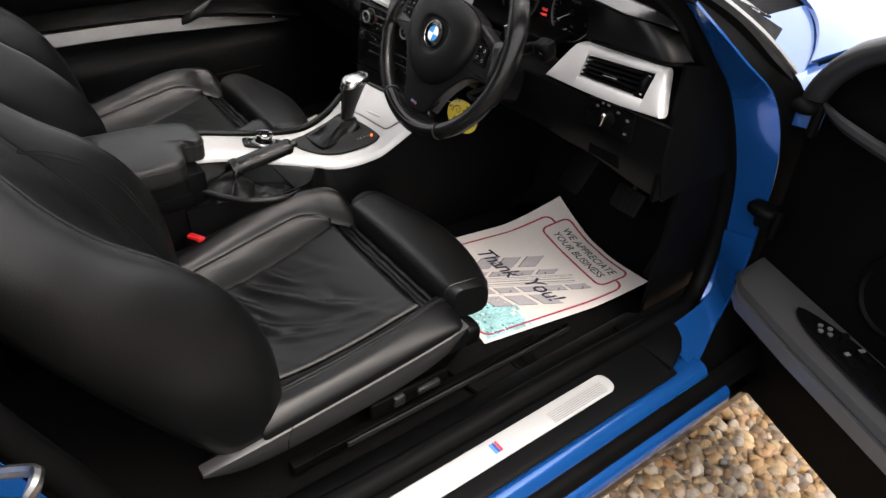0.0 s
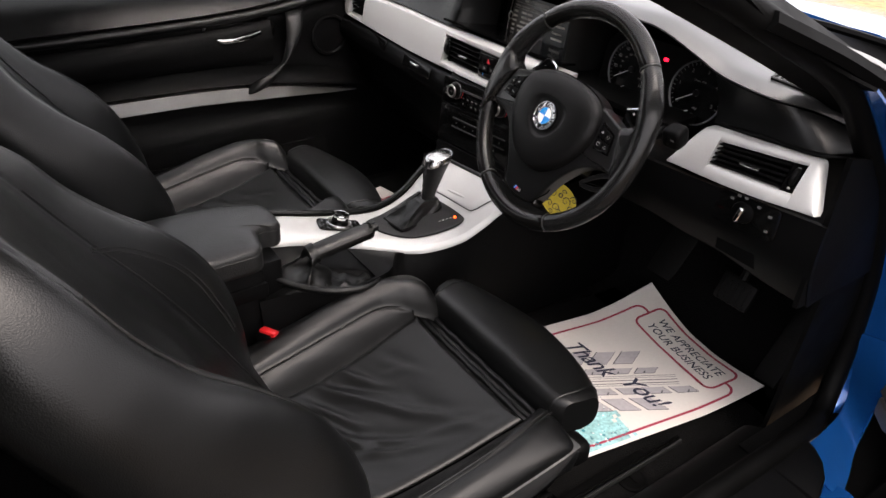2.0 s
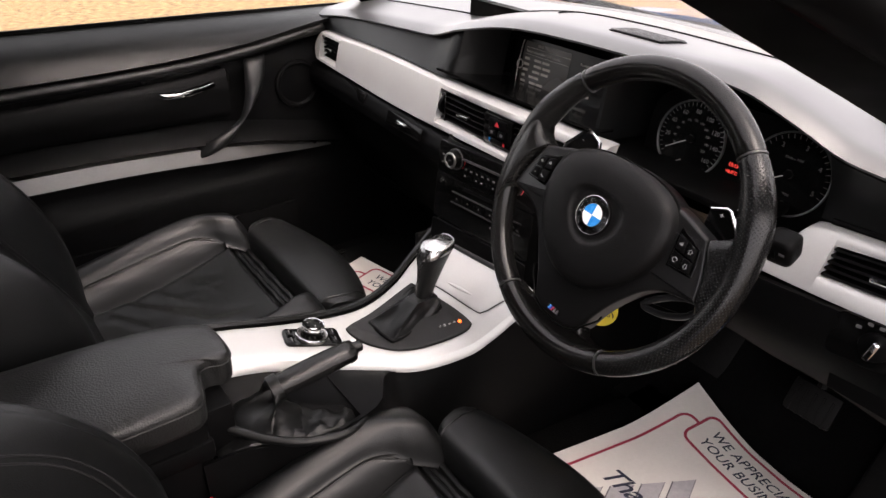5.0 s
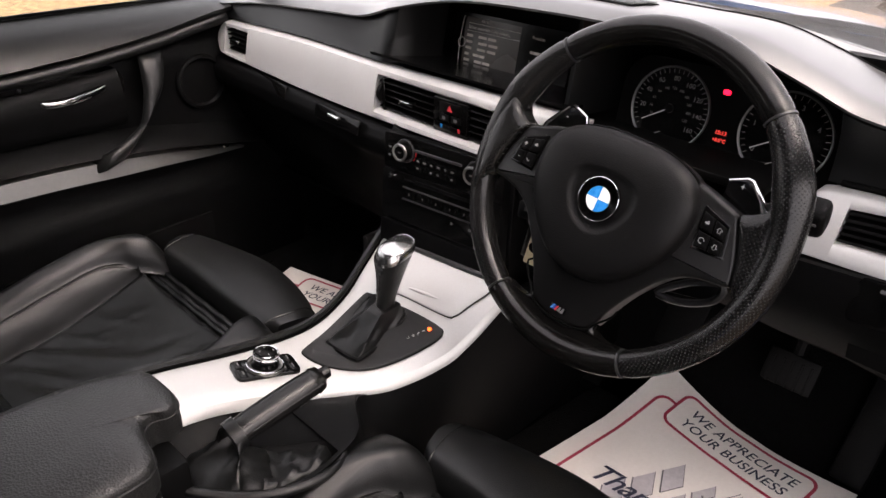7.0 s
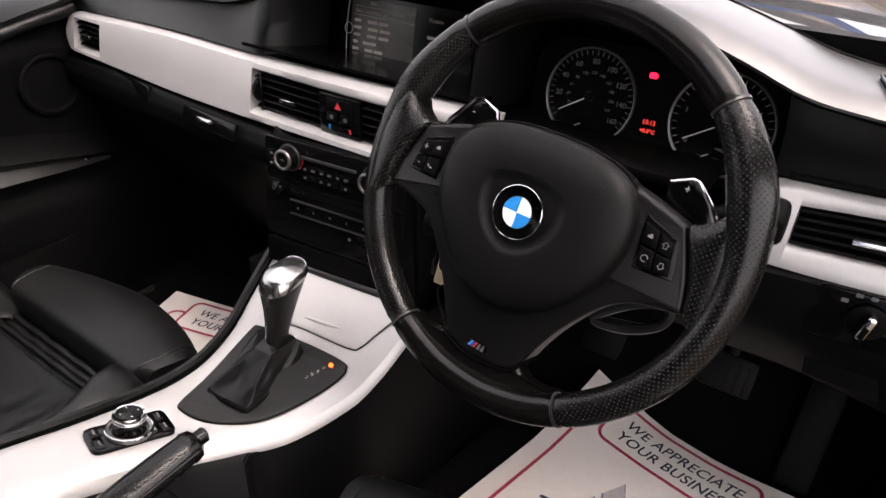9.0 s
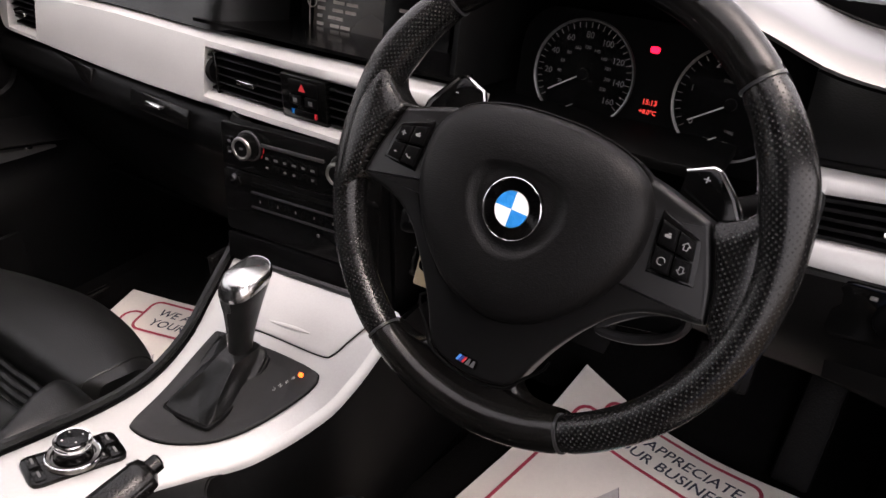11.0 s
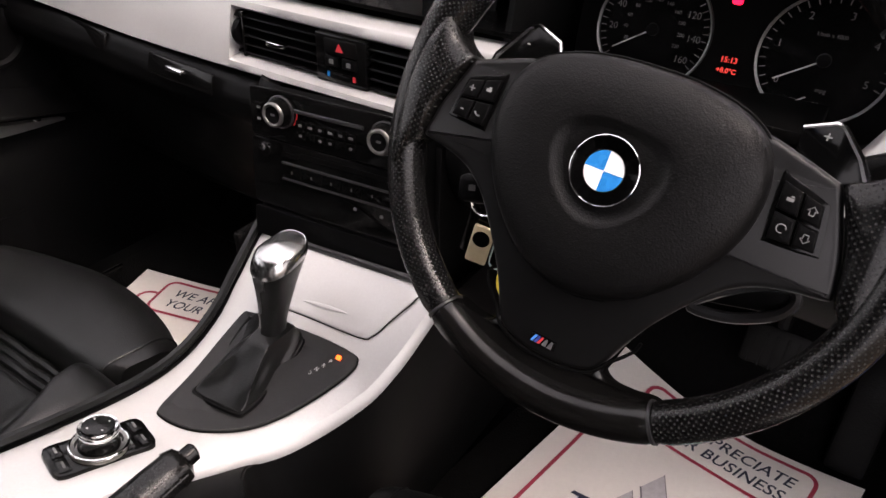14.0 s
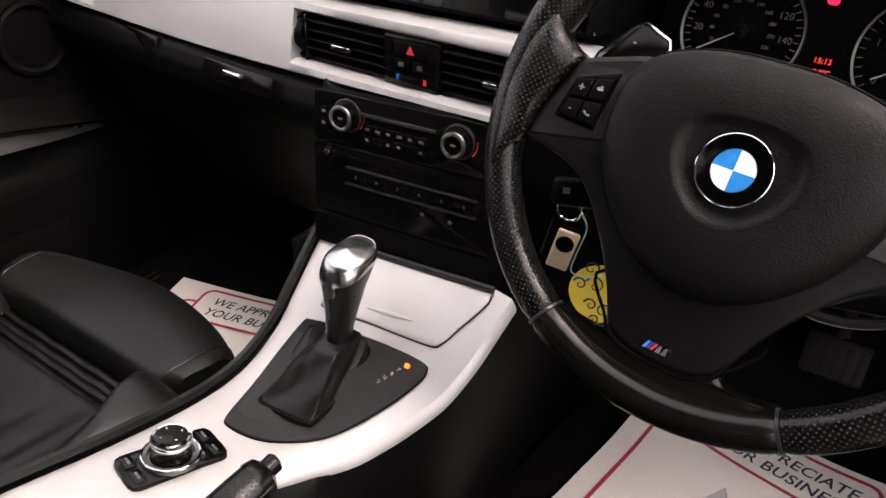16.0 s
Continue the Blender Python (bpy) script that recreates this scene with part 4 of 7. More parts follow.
def drv_band(x0, x1, low, high, n=14):
    rings = []
    for i in range(n + 1):
        x = x0 + (x1 - x0) * i / n
        a, b = low(x), high(x)
        r = min(0.004, (b - a) * 0.3)
        rings.append([drv_at(x, a, -0.020), drv_at(x, a, -0.003), drv_at(x, a + r * 0.3, 0.0), drv_at(x, a + r, 0.0016), drv_at(x, (a + b) / 2, 0.0026), drv_at(x, b - r, 0.0016), drv_at(x, b - r * 0.3, 0.0), drv_at(x, b, -0.003), drv_at(x, b, -0.020)])
    return loft(rings, True, True)


vx0, vx1 = 0.552, 0.694
part("driver_trim", drv_band(0.484, vx0, drv_low, drv_top), SILVER, dash, "brushed silver dash trim", True)
part("driver_trim", drv_band(vx1, 0.735, drv_low, drv_top), SILVER, dash, "brushed silver dash trim", True)
part("driver_trim", drv_band(vx0, vx1, vent_top, drv_top), SILVER, dash, "brushed silver dash trim", True)
part("driver_trim", drv_band(vx0, vx1, drv_low, vent_low), SILVER, dash, "brushed silver dash trim", True)
part("trim_end", loft([[drv_at(x, z, 0.001), drv_at(x + 0.0025, z, -0.002), drv_at(x + 0.0040, z - 0.001, -0.012), drv_at(x, z, -0.020)] for x, z in ((0.703, 0.8805), (0.709, 0.875), (0.722, 0.847), (0.733, 0.822), (0.734, 0.817))]), SILVER, dash, "", True)
dv = part("air_vent", loft([[drv_at(x, vent_low(x), -0.022), drv_at(x, vent_top(x), -0.022), drv_at(x, vent_top(x), -0.045), drv_at(x, vent_low(x), -0.045)] for x in (vx0, vx1)]), RUBBER, dash, "black air vent", True)
for k in range(5):
    f = (k + 0.5) / 5
    bm = loft([[drv_at(x, vent_low(x) + (vent_top(x) - vent_low(x)) * f + dz, -dy) for dy, dz in ((0.002, 0.0012), (0.002, -0.0012), (0.018, -0.0030), (0.018, -0.0006))] for x in (vx0 + 0.001, 0.672)])
    part("slat", bm, PLASTIC, dv, "", True)
part("vent_wheel_frame", loft([[drv_at(x, vent_low(x), -0.002), drv_at(x, vent_top(x), -0.002), drv_at(x, vent_top(x), -0.024), drv_at(x, vent_low(x), -0.024)] for x in (0.673, vx1 - 0.001)]), PIANO, dv, "", True)
part("vent_wheel", lathe([(0.0, -0.0035), (0.0150, -0.0035), (0.0165, 0.0), (0.0150, 0.0035), (0.0, 0.0035)], 24, Matrix.Translation(drv_at(0.684, 0.851, -0.010)) @ pose(0, 0, 0, 0, 90, 0)), PLASTIC, dv, "", True)
for z in (0.8385, 0.8660):
    part("wheel_mark", rbox(0, 0, 0, 0.004, 0.001, 0.003, 0, m=Matrix.Translation(drv_at(0.684, z, -0.001))), LEGEND, dv, "", True)
part("vent_tab", tube([drv_at(0.602, 0.8455, 0.002), drv_at(0.634, 0.8475, 0.002)], 0.0030, 8), CHROME, dv, "silver vent tab", True)

# lower dash on the passenger's side
def low_l(u, v):
    x = -0.73 + 0.64 * u
    y = trim_y(x)
    pts = [(0.0, 0.012, 0.789), (0.10, -0.012, 0.783), (0.25, -0.022, 0.760), (0.40, -0.020, 0.735), (0.55, 0.0, 0.715), (0.75, 0.045, 0.62), (1.0, 0.12, 0.50)]
    for a, b in zip(pts, pts[1:]):
        if v <= b[0]:
            t = (v - a[0]) / (b[0] - a[0])
            return x, y + a[1] + (b[1] - a[1]) * t, a[2] + (b[2] - a[2]) * t
    return x, y + pts[-1][1], pts[-1][2]


part("glovebox", sheet(low_l, 24, 24, 0.01), PLASTIC, dash, "", True)
ch = part("cup_holder_lid", rbox(-0.252, 0.152, 0.770, 0.135, 0.006, 0.026, 0.002, rot=(-16, 0, -4)), PIANO, dash, "", True)
part("lid_tab", rbox(-0.246, 0.141, 0.778, 0.034, 0.010, 0.006, 0.002, rot=(-16, 0, -4)), CHROME, ch, "silver lid tab", True)
part("cup_holder_lid", rbox(-0.50, 0.181, 0.772, 0.135, 0.006, 0.026, 0.002, rot=(-16, 0, -8)), PIANO, dash, "", True)

# centre stack, turned a little towards the driver
SX0, SX1 = -0.108, 0.146


def stack_y(x, z):
    v = (0.798 - z) / 0.20
    return 0.150 - 0.008 * min(1, v / 0.08) - 0.018 * v + 0.10 * (x - 0.017)


def stack(u, v):
    x, z = SX0 + (SX1 - SX0) * u, 0.798 - 0.205 * v
    return x, stack_y(x, z) + 0.02 * (abs(u - 0.5) * 2) ** 8, z


part("stack_fascia", sheet(stack, 20, 20, 0.02), PLASTIC, dash, "", True)
part("dash_cheek", rbox(SX0 + 0.002, 0.240, 0.665, 0.008, 0.20, 0.22, 0.002), PLASTIC, dash, "", True)
part("dash_cheek", rbox(SX1 - 0.002, 0.255, 0.665, 0.008, 0.20, 0.22, 0.002), PLASTIC, dash, "", True)


def stack_m(x, z):
    """A frame on the stack's face: x right, y up, z out."""
    return Matrix.Translation((x, stack_y(x, z), z)) @ pose(0, 0, 0, 85, 0, 5.7)


hv = part("climate_panel", prism(rrect(0.232, 0.058, 0.006), 0, 0.003, 0.001, stack_m(0.018, 0.768)), PIANO, dash, "gloss black climate panel", True)
for x in (-0.051, 0.086):
    kb = part("climate_knob", lathe([(0.0185, 0.002), (0.0185, 0.006), (0.0155, 0.008), (0.0150, 0.016), (0.0128, 0.021), (0.0098, 0.0205), (0.0, 0.0198)], 32, stack_m(x, 0.7745)), PLASTIC, hv, "", True)
    part("knob_ring", bead(0.0120, 0.0196, 0.0024, stack_m(x, 0.7745)), STEEL, kb, "satin metal knob ring", True)
    part("knob_collar", bead(0.0176, 0.0068, 0.0012, stack_m(x, 0.7745)), SATIN, kb, "", True)
    part("knob_mark", prism(rrect(0.006, 0.0026, 0.001), 0.0198, 0.0202, 0, stack_m(x, 0.7745)), DIM, kb, "", True)
    part("warm_mark", tube([stack_m(x, 0.7745) @ V(0.0202 * math.cos(radians(q)), 0.0202 * math.sin(radians(q)), 0.0032) for q in range(-40, 20, 10)], 0.0008, 4), MRED, hv, "", True)
part("cd_slot", prism(rrect(0.096, 0.008, 0.003), 0.003, 0.0045, 0, stack_m(0.0115, 0.7855)), RUBBER, hv, "", True)
part("slot_edge", prism(rrect(0.092, 0.0042, 0.001), 0.003, 0.0055, 0.0008, stack_m(0.0115, 0.7785)), SATIN, hv, "", True)
for i in range(6):
    for z, w in ((0.7635, 0.0045 + 0.0015 * (i % 2)), (0.7515, 0.004)):
        cb = part("climate_button", prism(rrect(0.0128, 0.010, 0.001), 0.003, 0.0042, 0.0005, stack_m(-0.026 + 0.0135 * i, z)), PIANO, hv, "", True)
        if i in (0, 2, 3, 5) or z > 0.76:
            part("button_mark", prism(rrect(w, 0.003, 0.0005), 0.0042, 0.0045, 0, stack_m(-0.026 + 0.0135 * i, z)), DIM, cb, "", True)
for i in range(3):
    mbn = part("mode_button", prism(rrect(0.010, 0.011, 0.001), 0.003, 0.0042, 0.0005, stack_m(-0.084, 0.787 - 0.0135 * i)), PIANO, hv, "", True)
    part("button_mark", prism(rrect(0.005, 0.0032, 0.0005), 0.0042, 0.0045, 0, stack_m(-0.084, 0.787 - 0.0135 * i)), DIM, mbn, "", True)
ra = part("radio_panel", prism(rrect(0.232, 0.085, 0.006), 0, 0.003, 0.001, stack_m(0.018, 0.695)), PIANO, dash, "gloss black radio panel", True)
vk = part("volume_knob", lathe([(0.010, 0.002), (0.0095, 0.010), (0.008, 0.013), (0.0, 0.013)], 20, stack_m(-0.071, 0.727)), PIANO, ra, "", True)
part("knob_tip", lathe([(0.0042, 0.0125), (0.004, 0.0145), (0.0, 0.015)], 14, stack_m(-0.0735, 0.730)), CHROME, vk, "bright knob tip", True)
part("disc_slot", prism(rrect(0.125, 0.006, 0.002), 0.003, 0.004, 0, stack_m(0.034, 0.727)), RUBBER, ra, "", True)
part("eject_button", prism(rrect(0.024, 0.006, 0.002), 0.003, 0.0045, 0.0005, stack_m(-0.042, 0.724)), PIANO, ra, "", True)
for i in range(6):
    pb = part("preset_button", prism(rrect(0.0265, 0.0165, 0.001), 0.003, 0.0046, 0.0008, stack_m(-0.039 + 0.0275 * i, 0.7035)), PIANO, ra, "", True)
    part("preset_mark", prism(rrect(0.0016, 0.0035, 0.0004), 0.0046, 0.0049, 0, stack_m(-0.039 + 0.0275 * i, 0.7035)), DIM, pb, "", True)
for z in (0.6935, 0.7135):
    part("row_edge", prism(rrect(0.167, 0.0022, 0.0005), 0.003, 0.0056, 0.0004, stack_m(0.030, z)), SATIN, ra, "", True)
for x in (0.048, 0.083):
    part("preset_mark", prism(rrect(0.0045, 0.0045, 0.002), 0.003, 0.0036, 0, stack_m(x, 0.681)), DIM, ra, "", True)
part("cubby_lid", prism(rrect(0.232, 0.040, 0.005), 0, 0.004, 0.0015, stack_m(0.018, 0.628)), PLASTIC, dash, "", True)

# lower dash on the driver's side
def low_r(u, v):
    x = 0.15 + 0.60 * u
    y = trim_y(x)
    edge = ramp(x, [(0.15, 0.70), (0.45, 0.70), (0.55, 0.69), (0.75, 0.655)])
    z = 0.80 + (edge - 0.80) * v
    return x, y + 0.004 - 0.012 * math.sin(math.pi * v) + 0.03 * v, z


part("driver_lower_panel", sheet(low_r, 24, 12, 0.01), PLASTIC, dash, "", True)
part("under_dash", sheet(lambda u, v: (0.15 + 0.60 * u, trim_y(0.15 + 0.6 * u) + 0.03 + 0.45 * v, ramp(0.15 + 0.6 * u, [(0.15, 0.70), (0.45, 0.70), (0.55, 0.69), (0.75, 0.655)]) + 0.06 * v), 8, 6, 0.01), RUBBER, dash, "", True)
part("under_dash", sheet(lambda u, v: (-0.73 + 0.64 * u, 0.31 + 0.4 * v, 0.50 + 0.03 * v), 4, 4, 0.01), RUBBER, dash, "", True)
part("end_panel", sheet(lambda u, v: (0.748 + 0.004 * math.sin(3 * u), 0.215 + 0.25 * u, 0.655 + (0.25 - 0.05 * u) * v), 8, 8, 0.008), PLASTIC, dash, "", True)
part("kick_panel", sheet(lambda u, v: (0.735 + 0.01 * v, 0.30 + 0.40 * u, 0.27 + 0.42 * v), 8, 8, 0.008), RUBBER, dash, "", True)
lp = part("light_switch_panel", prism(rrect(0.105, 0.055, 0.010), 0, 0.003, 0.001, Matrix.Translation((0.638, 0.192, 0.775)) @ pose(0, 0, 0, 88, 0, 6)), PIANO, dash, "", True)
LM = Matrix.Translation((0.634, 0.190, 0.778)) @ pose(0, 0, 0, 88, 0, 6)
part("switch_collar", lathe([(0.018, 0.003), (0.017, 0.006), (0.015, 0.007), (0.0, 0.007)], 28, LM), PLASTIC, lp, "", True)
part("light_knob", rbox(0, 0, 0.013, 0.0085, 0.025, 0.013, 0.003, 3, m=LM @ pose(0, 0, 0, 0, 0, -14)), CHROME, lp, "chrome light switch", True)
part("knob_face", rbox(0, -0.004, 0.0198, 0.005, 0.013, 0.001, 0.0005, 1, m=LM @ pose(0, 0, 0, 0, 0, -14)), PIANO, lp, "", True)
for x, y in ((-0.022, 0.016), (0.0, 0.024), (0.022, 0.018), (0.042, 0.010), (0.042, -0.014), (-0.012, 0.024)):
    part("switch_mark", prism(rrect(0.006, 0.004, 0.001), 0.003, 0.0036, 0, LM @ pose(x, y, 0)), DIM, lp, "", True)
part("fuse_recess", prism([(-0.035, 0.012), (0.03, 0.012), (0.04, -0.012), (-0.03, -0.012)], -0.001, 0.0015, 0, Matrix.Translation((0.63, 0.204, 0.703)) @ pose(0, 0, 0, 85, 5, 5)), RUBBER, dash, "", True)

# instrument cluster
clu = thing("instrument_cluster", Matrix.Translation((0.38, 0.262, 0.899)) @ pose(0, 0, 0, 80, 0, 0), "two round dark dials with silver rings behind the steering wheel", "gauges")
part("cluster_face", prism(rrect(0.29, 0.125, 0.04, 6), -0.006, 0.0, 0), RUBBER, clu)


def gauge(cx, cy, r, lo, hi, marks, labels, needle):
    d = part("dial", lathe([(r, 0.0), (r, 0.002), (0, 0.002)], 40, pose(cx, cy, 0)), PIANO, clu)
    part("dial_ring", lathe([(r - 0.0012, 0.001), (r - 0.0012, 0.004), (r + 0.0008, 0.005), (r + 0.0012, 0.003), (r + 0.0012, 0.001)], 48, pose(cx, cy, 0)), DIAL_RING, d, "satin silver ring")
    for i in range(marks):
        a = radians(lo + (hi - lo) * i / (marks - 1))
        part("dial_tick", rbox(cx + (r - 0.005) * math.sin(a), cy + (r - 0.005) * math.cos(a), 0.0023, 0.0008, 0.005, 0.0004, 0, rot=(0, 0, -math.degrees(a))), DIM, d)
    for i, s in enumerate(labels):
        if s:
            a = radians(lo + (hi - lo) * i / (len(labels) - 1))
            part("dial_number", words(s, 0.0085, pose(cx + (r - 0.0145) * math.sin(a), cy + (r - 0.0145) * math.cos(a), 0.0024)), DIM, d)
    a = radians(needle)
    part("needle", rbox(cx + 0.019 * math.sin(a), cy + 0.019 * math.cos(a), 0.004, 0.0012, 0.042, 0.001, 0, rot=(0, 0, -needle)), LEGEND, d, "thin white needle")
    part("needle_hub", lathe([(0.006, 0.002), (0.0055, 0.006), (0, 0.0065)], 16, pose(cx, cy, 0)), PLASTIC, d)
    part("small_needle", rbox(cx - 0.012, cy - 0.036, 0.004, 0.001, 0.018, 0.001, 0, rot=(0, 0, -58)), LEGEND, d)
    return d


g1 = gauge(-0.072, 0.002, 0.0525, -125, 125, 33, ["", "20", "40", "60", "80", "100", "120", "140", "160"], -122)
for i in range(11):
    a = radians(-115 + 23 * i)
    part("inner_number", words(str(20 + 20 * i if i else 20), 0.0045, pose(-0.072 + 0.026 * math.sin(a), 0.002 + 0.026 * math.cos(a), 0.0024)), DIM, g1)
g2 = gauge(0.074, 0.002, 0.0525, -125, 110, 26, ["0", "1", "2", "3", "4", "5"], -122)
part("unit_label", words("1/min x 1000", 0.0045, pose(0.074, 0.022, 0.0024)), DIM, g2)
part("unit_label", words("mpg", 0.005, pose(0.079, -0.022, 0.0024)), DIM, g2)
for i, s in enumerate(("50", "30", "20", "15")):
    part("dial_number", words(s, 0.0055, pose(0.060 + 0.009 * i, -0.034 - 0.002 * (i % 2 == 1), 0.0024)), DIM, g2)
part("fuel_mark", words("1/2", 0.005, pose(-0.076, -0.040, 0.0024)), DIM, g1)
part("clock_readout", words("15:13", 0.0068, pose(0.0005, -0.012, 0.001), bold=0.0001), RED_TEXT, clu, "red digital clock")
part("temperature_readout", words("+8.0°C", 0.0060, pose(0.0005, -0.0215, 0.001), bold=0.0001), RED_TEXT, clu, "red temperature readout")
part("brake_lamp", prism(rrect(0.009, 0.006, 0.0025), 0.0, 0.001, 0, pose(-0.006, 0.037, 0)), RED_GLOW, clu, "glowing red brake warning lamp")

# navigation screen
scr = thing("screen", Matrix.Translation((0.005, 0.300, 0.910)) @ pose(0, 0, 0, 80, 0, 0), "dark dashboard display with a list of grey text lines", "screen")
part("screen_panel", prism(rrect(0.235, 0.096, 0.006), -0.006, 0.0, 0), PIANO, scr)
part("list_panel", prism([(-0.095, -0.043), (0.02, -0.043), (0.02, 0.042), (-0.095, 0.042)], 0.0, 0.0006, 0), mat("screen_back", (0.03, 0.022, 0.017), 0.25), scr)
part("list_heading", words("Select ensemble ? (All ensem...", 0.0072, pose(-0.088, 0.026, 0.0008), align="LEFT"), SCREEN_TEXT, scr)
for i, w in enumerate((0.058, 0.062, 0.060, 0.040, 0.052, 0.040)):
    row = part("list_row", rbox(-0.088 + w / 2 + 0.004, 0.013 - 0.0098 * i, 0.0009, w * 0.3, 0.0042, 0.0003, 0), SCREEN_TEXT, scr)
    part("row_word", rbox(-0.088 + w * 0.10, 0.013 - 0.0098 * i, 0.0009, w * 0.22, 0.0042, 0.0003, 0), SCREEN_TEXT, row)
    part("row_word", rbox(-0.088 + w * 0.92, 0.013 - 0.0098 * i, 0.0009, w * 0.3, 0.0042, 0.0003, 0), SCREEN_TEXT, row)
part("list_frame", rbox(-0.035, 0.0325, 0.0009, 0.108, 0.0006, 0.0003, 0), SCREEN_TEXT, scr)
part("list_frame", rbox(-0.035, 0.0205, 0.0009, 0.108, 0.0006, 0.0003, 0), SCREEN_TEXT, scr)
part("status_word", words("15:13", 0.0062, pose(-0.055, 0.038, 0.0008)), SCREEN_TEXT, scr)
part("dial_marker", bead(0.0075, 0.001, 0.0007, pose(-0.098, 0.0, 0), 20), SCREEN_TEXT, scr)
part("dial_arc", tube([(-0.098 - 0.004 * math.cos(i * 0.3 - 1.5), 0.042 * math.sin(i * 0.3 - 1.5), 0.0008) for i in range(11)], 0.0008, 4), SCREEN_TEXT, scr)
part("side_heading", words("Position", 0.0072, pose(0.055, 0.03, 0.0008)), SCREEN_TEXT, scr)
part("side_heading", words("Longitude:", 0.007, pose(0.058, -0.006, 0.0008)), SCREEN_TEXT, scr)
for z in (0.008, -0.018, -0.032):
    part("side_row", rbox(0.06, z, 0.0009, 0.034, 0.004, 0.0003, 0), SCREEN_TEXT, scr)

# ---- steering wheel ----
WM = pose(0.370, 0.022, 0.870, 66, 0, 0) @ pose(0, 0, 0, 0, 0, -5)
wheel = thing("steering_wheel", WM, "black leather three-spoke steering wheel with perforated grips", "steering wheel")
R = 0.1735
RIM = pose(0.001, 0.006, -0.005, 0.6, -1.8, 0)


def arc(a0, a1, n=24):
    """Points on the rim; 0 degrees at the top, clockwise."""
    return [RIM @ V(R * math.sin(radians(a0 + (a1 - a0) * i / n)), R * math.cos(radians(a0 + (a1 - a0) * i / n)), 0) for i in range(n + 1)]


def grip_r(a):
    """The rim is thicker at the thumb rests."""
    d = min(abs(abs(a) - 66), 40)
    return 0.0148 + 0.0032 * math.exp(-(d / 13) ** 2)


def flat_uv(bm):
    """Lengths in x and y as the surface's own lengths."""
    lay = bm.loops.layers.uv.verify()
    for f in bm.faces:
        for lp in f.loops:
            lp[lay].uv = (lp.vert.co.x, lp.vert.co.y)
    return bm


def outline(pts, n=4):
    return [(p.x, p.y) for p in curve([(x, y, 0) for x, y in pts], n, True)]


def mirrored(half):
    """A closed outline from its right half, top to bottom."""
    return half + [(-x, y) for x, y in reversed(half) if abs(x) > 1e-6]


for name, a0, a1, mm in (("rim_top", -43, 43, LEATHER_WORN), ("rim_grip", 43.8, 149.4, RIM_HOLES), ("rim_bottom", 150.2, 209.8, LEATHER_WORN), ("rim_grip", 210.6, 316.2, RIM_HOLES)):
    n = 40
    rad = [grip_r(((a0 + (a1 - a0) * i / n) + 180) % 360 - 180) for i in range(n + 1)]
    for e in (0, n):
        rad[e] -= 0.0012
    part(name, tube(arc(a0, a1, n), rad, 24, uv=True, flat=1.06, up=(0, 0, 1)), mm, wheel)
for a in (43.4, 149.8, 210.2, 316.6):
    part("rim_seam", tube(arc(a - 0.35, a + 0.35, 3), 0.0150, 24, flat=1.06), SATIN, wheel, "pale worn seam in the leather")

pad = outline(mirrored([(0, 0.0705), (0.035, 0.0685), (0.066, 0.0600), (0.084, 0.0460), (0.0925, 0.024), (0.0915, -0.004), (0.081, -0.031), (0.063, -0.056), (0.036, -0.078), (0, -0.0875)]), 5)
part("airbag_cover", dome(pad, [(0.985, -0.03), (1.0, -0.010), (1.0, 0.001), (0.992, 0.0065), (0.972, 0.0115), (0.935, 0.0155), (0.86, 0.0190), (0.70, 0.0222), (0.55, 0.0236), (0.45, 0.0240), (0.425, 0.0236), (0.40, 0.0222), (0.36, 0.0200), (0.32, 0.0196), (0.1, 0.0196)]), AIRBAG, wheel, "grained black airbag cover")
part("cover_gap", tube([(x * 1.006, y * 1.006, 0.0008) for x, y in pad], 0.0014, 6, closed=True), RUBBER, wheel)
badge = part("badge_disc", lathe([(0.0232, 0.018), (0.0232, 0.0237), (0.0226, 0.0246), (0.0215, 0.0240), (0.0, 0.0240)], 48), PIANO, wheel, "black, blue and white round badge")
part("badge_rim", lathe([(0.0221, 0.0240), (0.0226, 0.0250), (0.0231, 0.0248), (0.0234, 0.0236)], 48), CHROME, badge)
for k in range(4):
    q = [(0, 0)] + [(0.0132 * math.cos(radians(90 * k + 7.5 * i)), 0.0132 * math.sin(radians(90 * k + 7.5 * i))) for i in range(13)]
    part("badge_quarter", prism(q, 0.0238, 0.0245, 0), WHITE if k in (0, 2) else SKYBLUE, badge)
part("badge_ring", lathe([(0.0132, 0.0240), (0.0134, 0.0247), (0.0137, 0.0240)], 48), STEEL, badge)

# the yoke: one smooth piece from grip to grip and down to the lower badge
yoke = outline(mirrored([(0, 0.058), (0.04, 0.057), (0.078, 0.0540), (0.104, 0.0470), (0.1215, 0.0415), (0.1262, 0.0395), (0.1290, 0.0345), (0.1346, 0.0215), (0.1432, -0.0007), (0.1478, -0.0205), (0.1455, -0.0255), (0.128, -0.0283), (0.108, -0.0340), (0.090, -0.0462), (0.074, -0.0655), (0.061, -0.0850), (0.0500, -0.1060), (0.0425, -0.1240), (0.0350, -0.1335), (0.018, -0.1395), (0, -0.1408)]), 4)
bm = prism(yoke, -0.024, 0.0025, 0.0045, seg=4)
for v in bm.verts:
    v.co.z -= 0.0050 * min(1, max(0, (-v.co.y - 0.075) / 0.05)) ** 1.2
part("spoke_yoke", bm, SPOKE, wheel, "smooth black yoke of the three spokes")
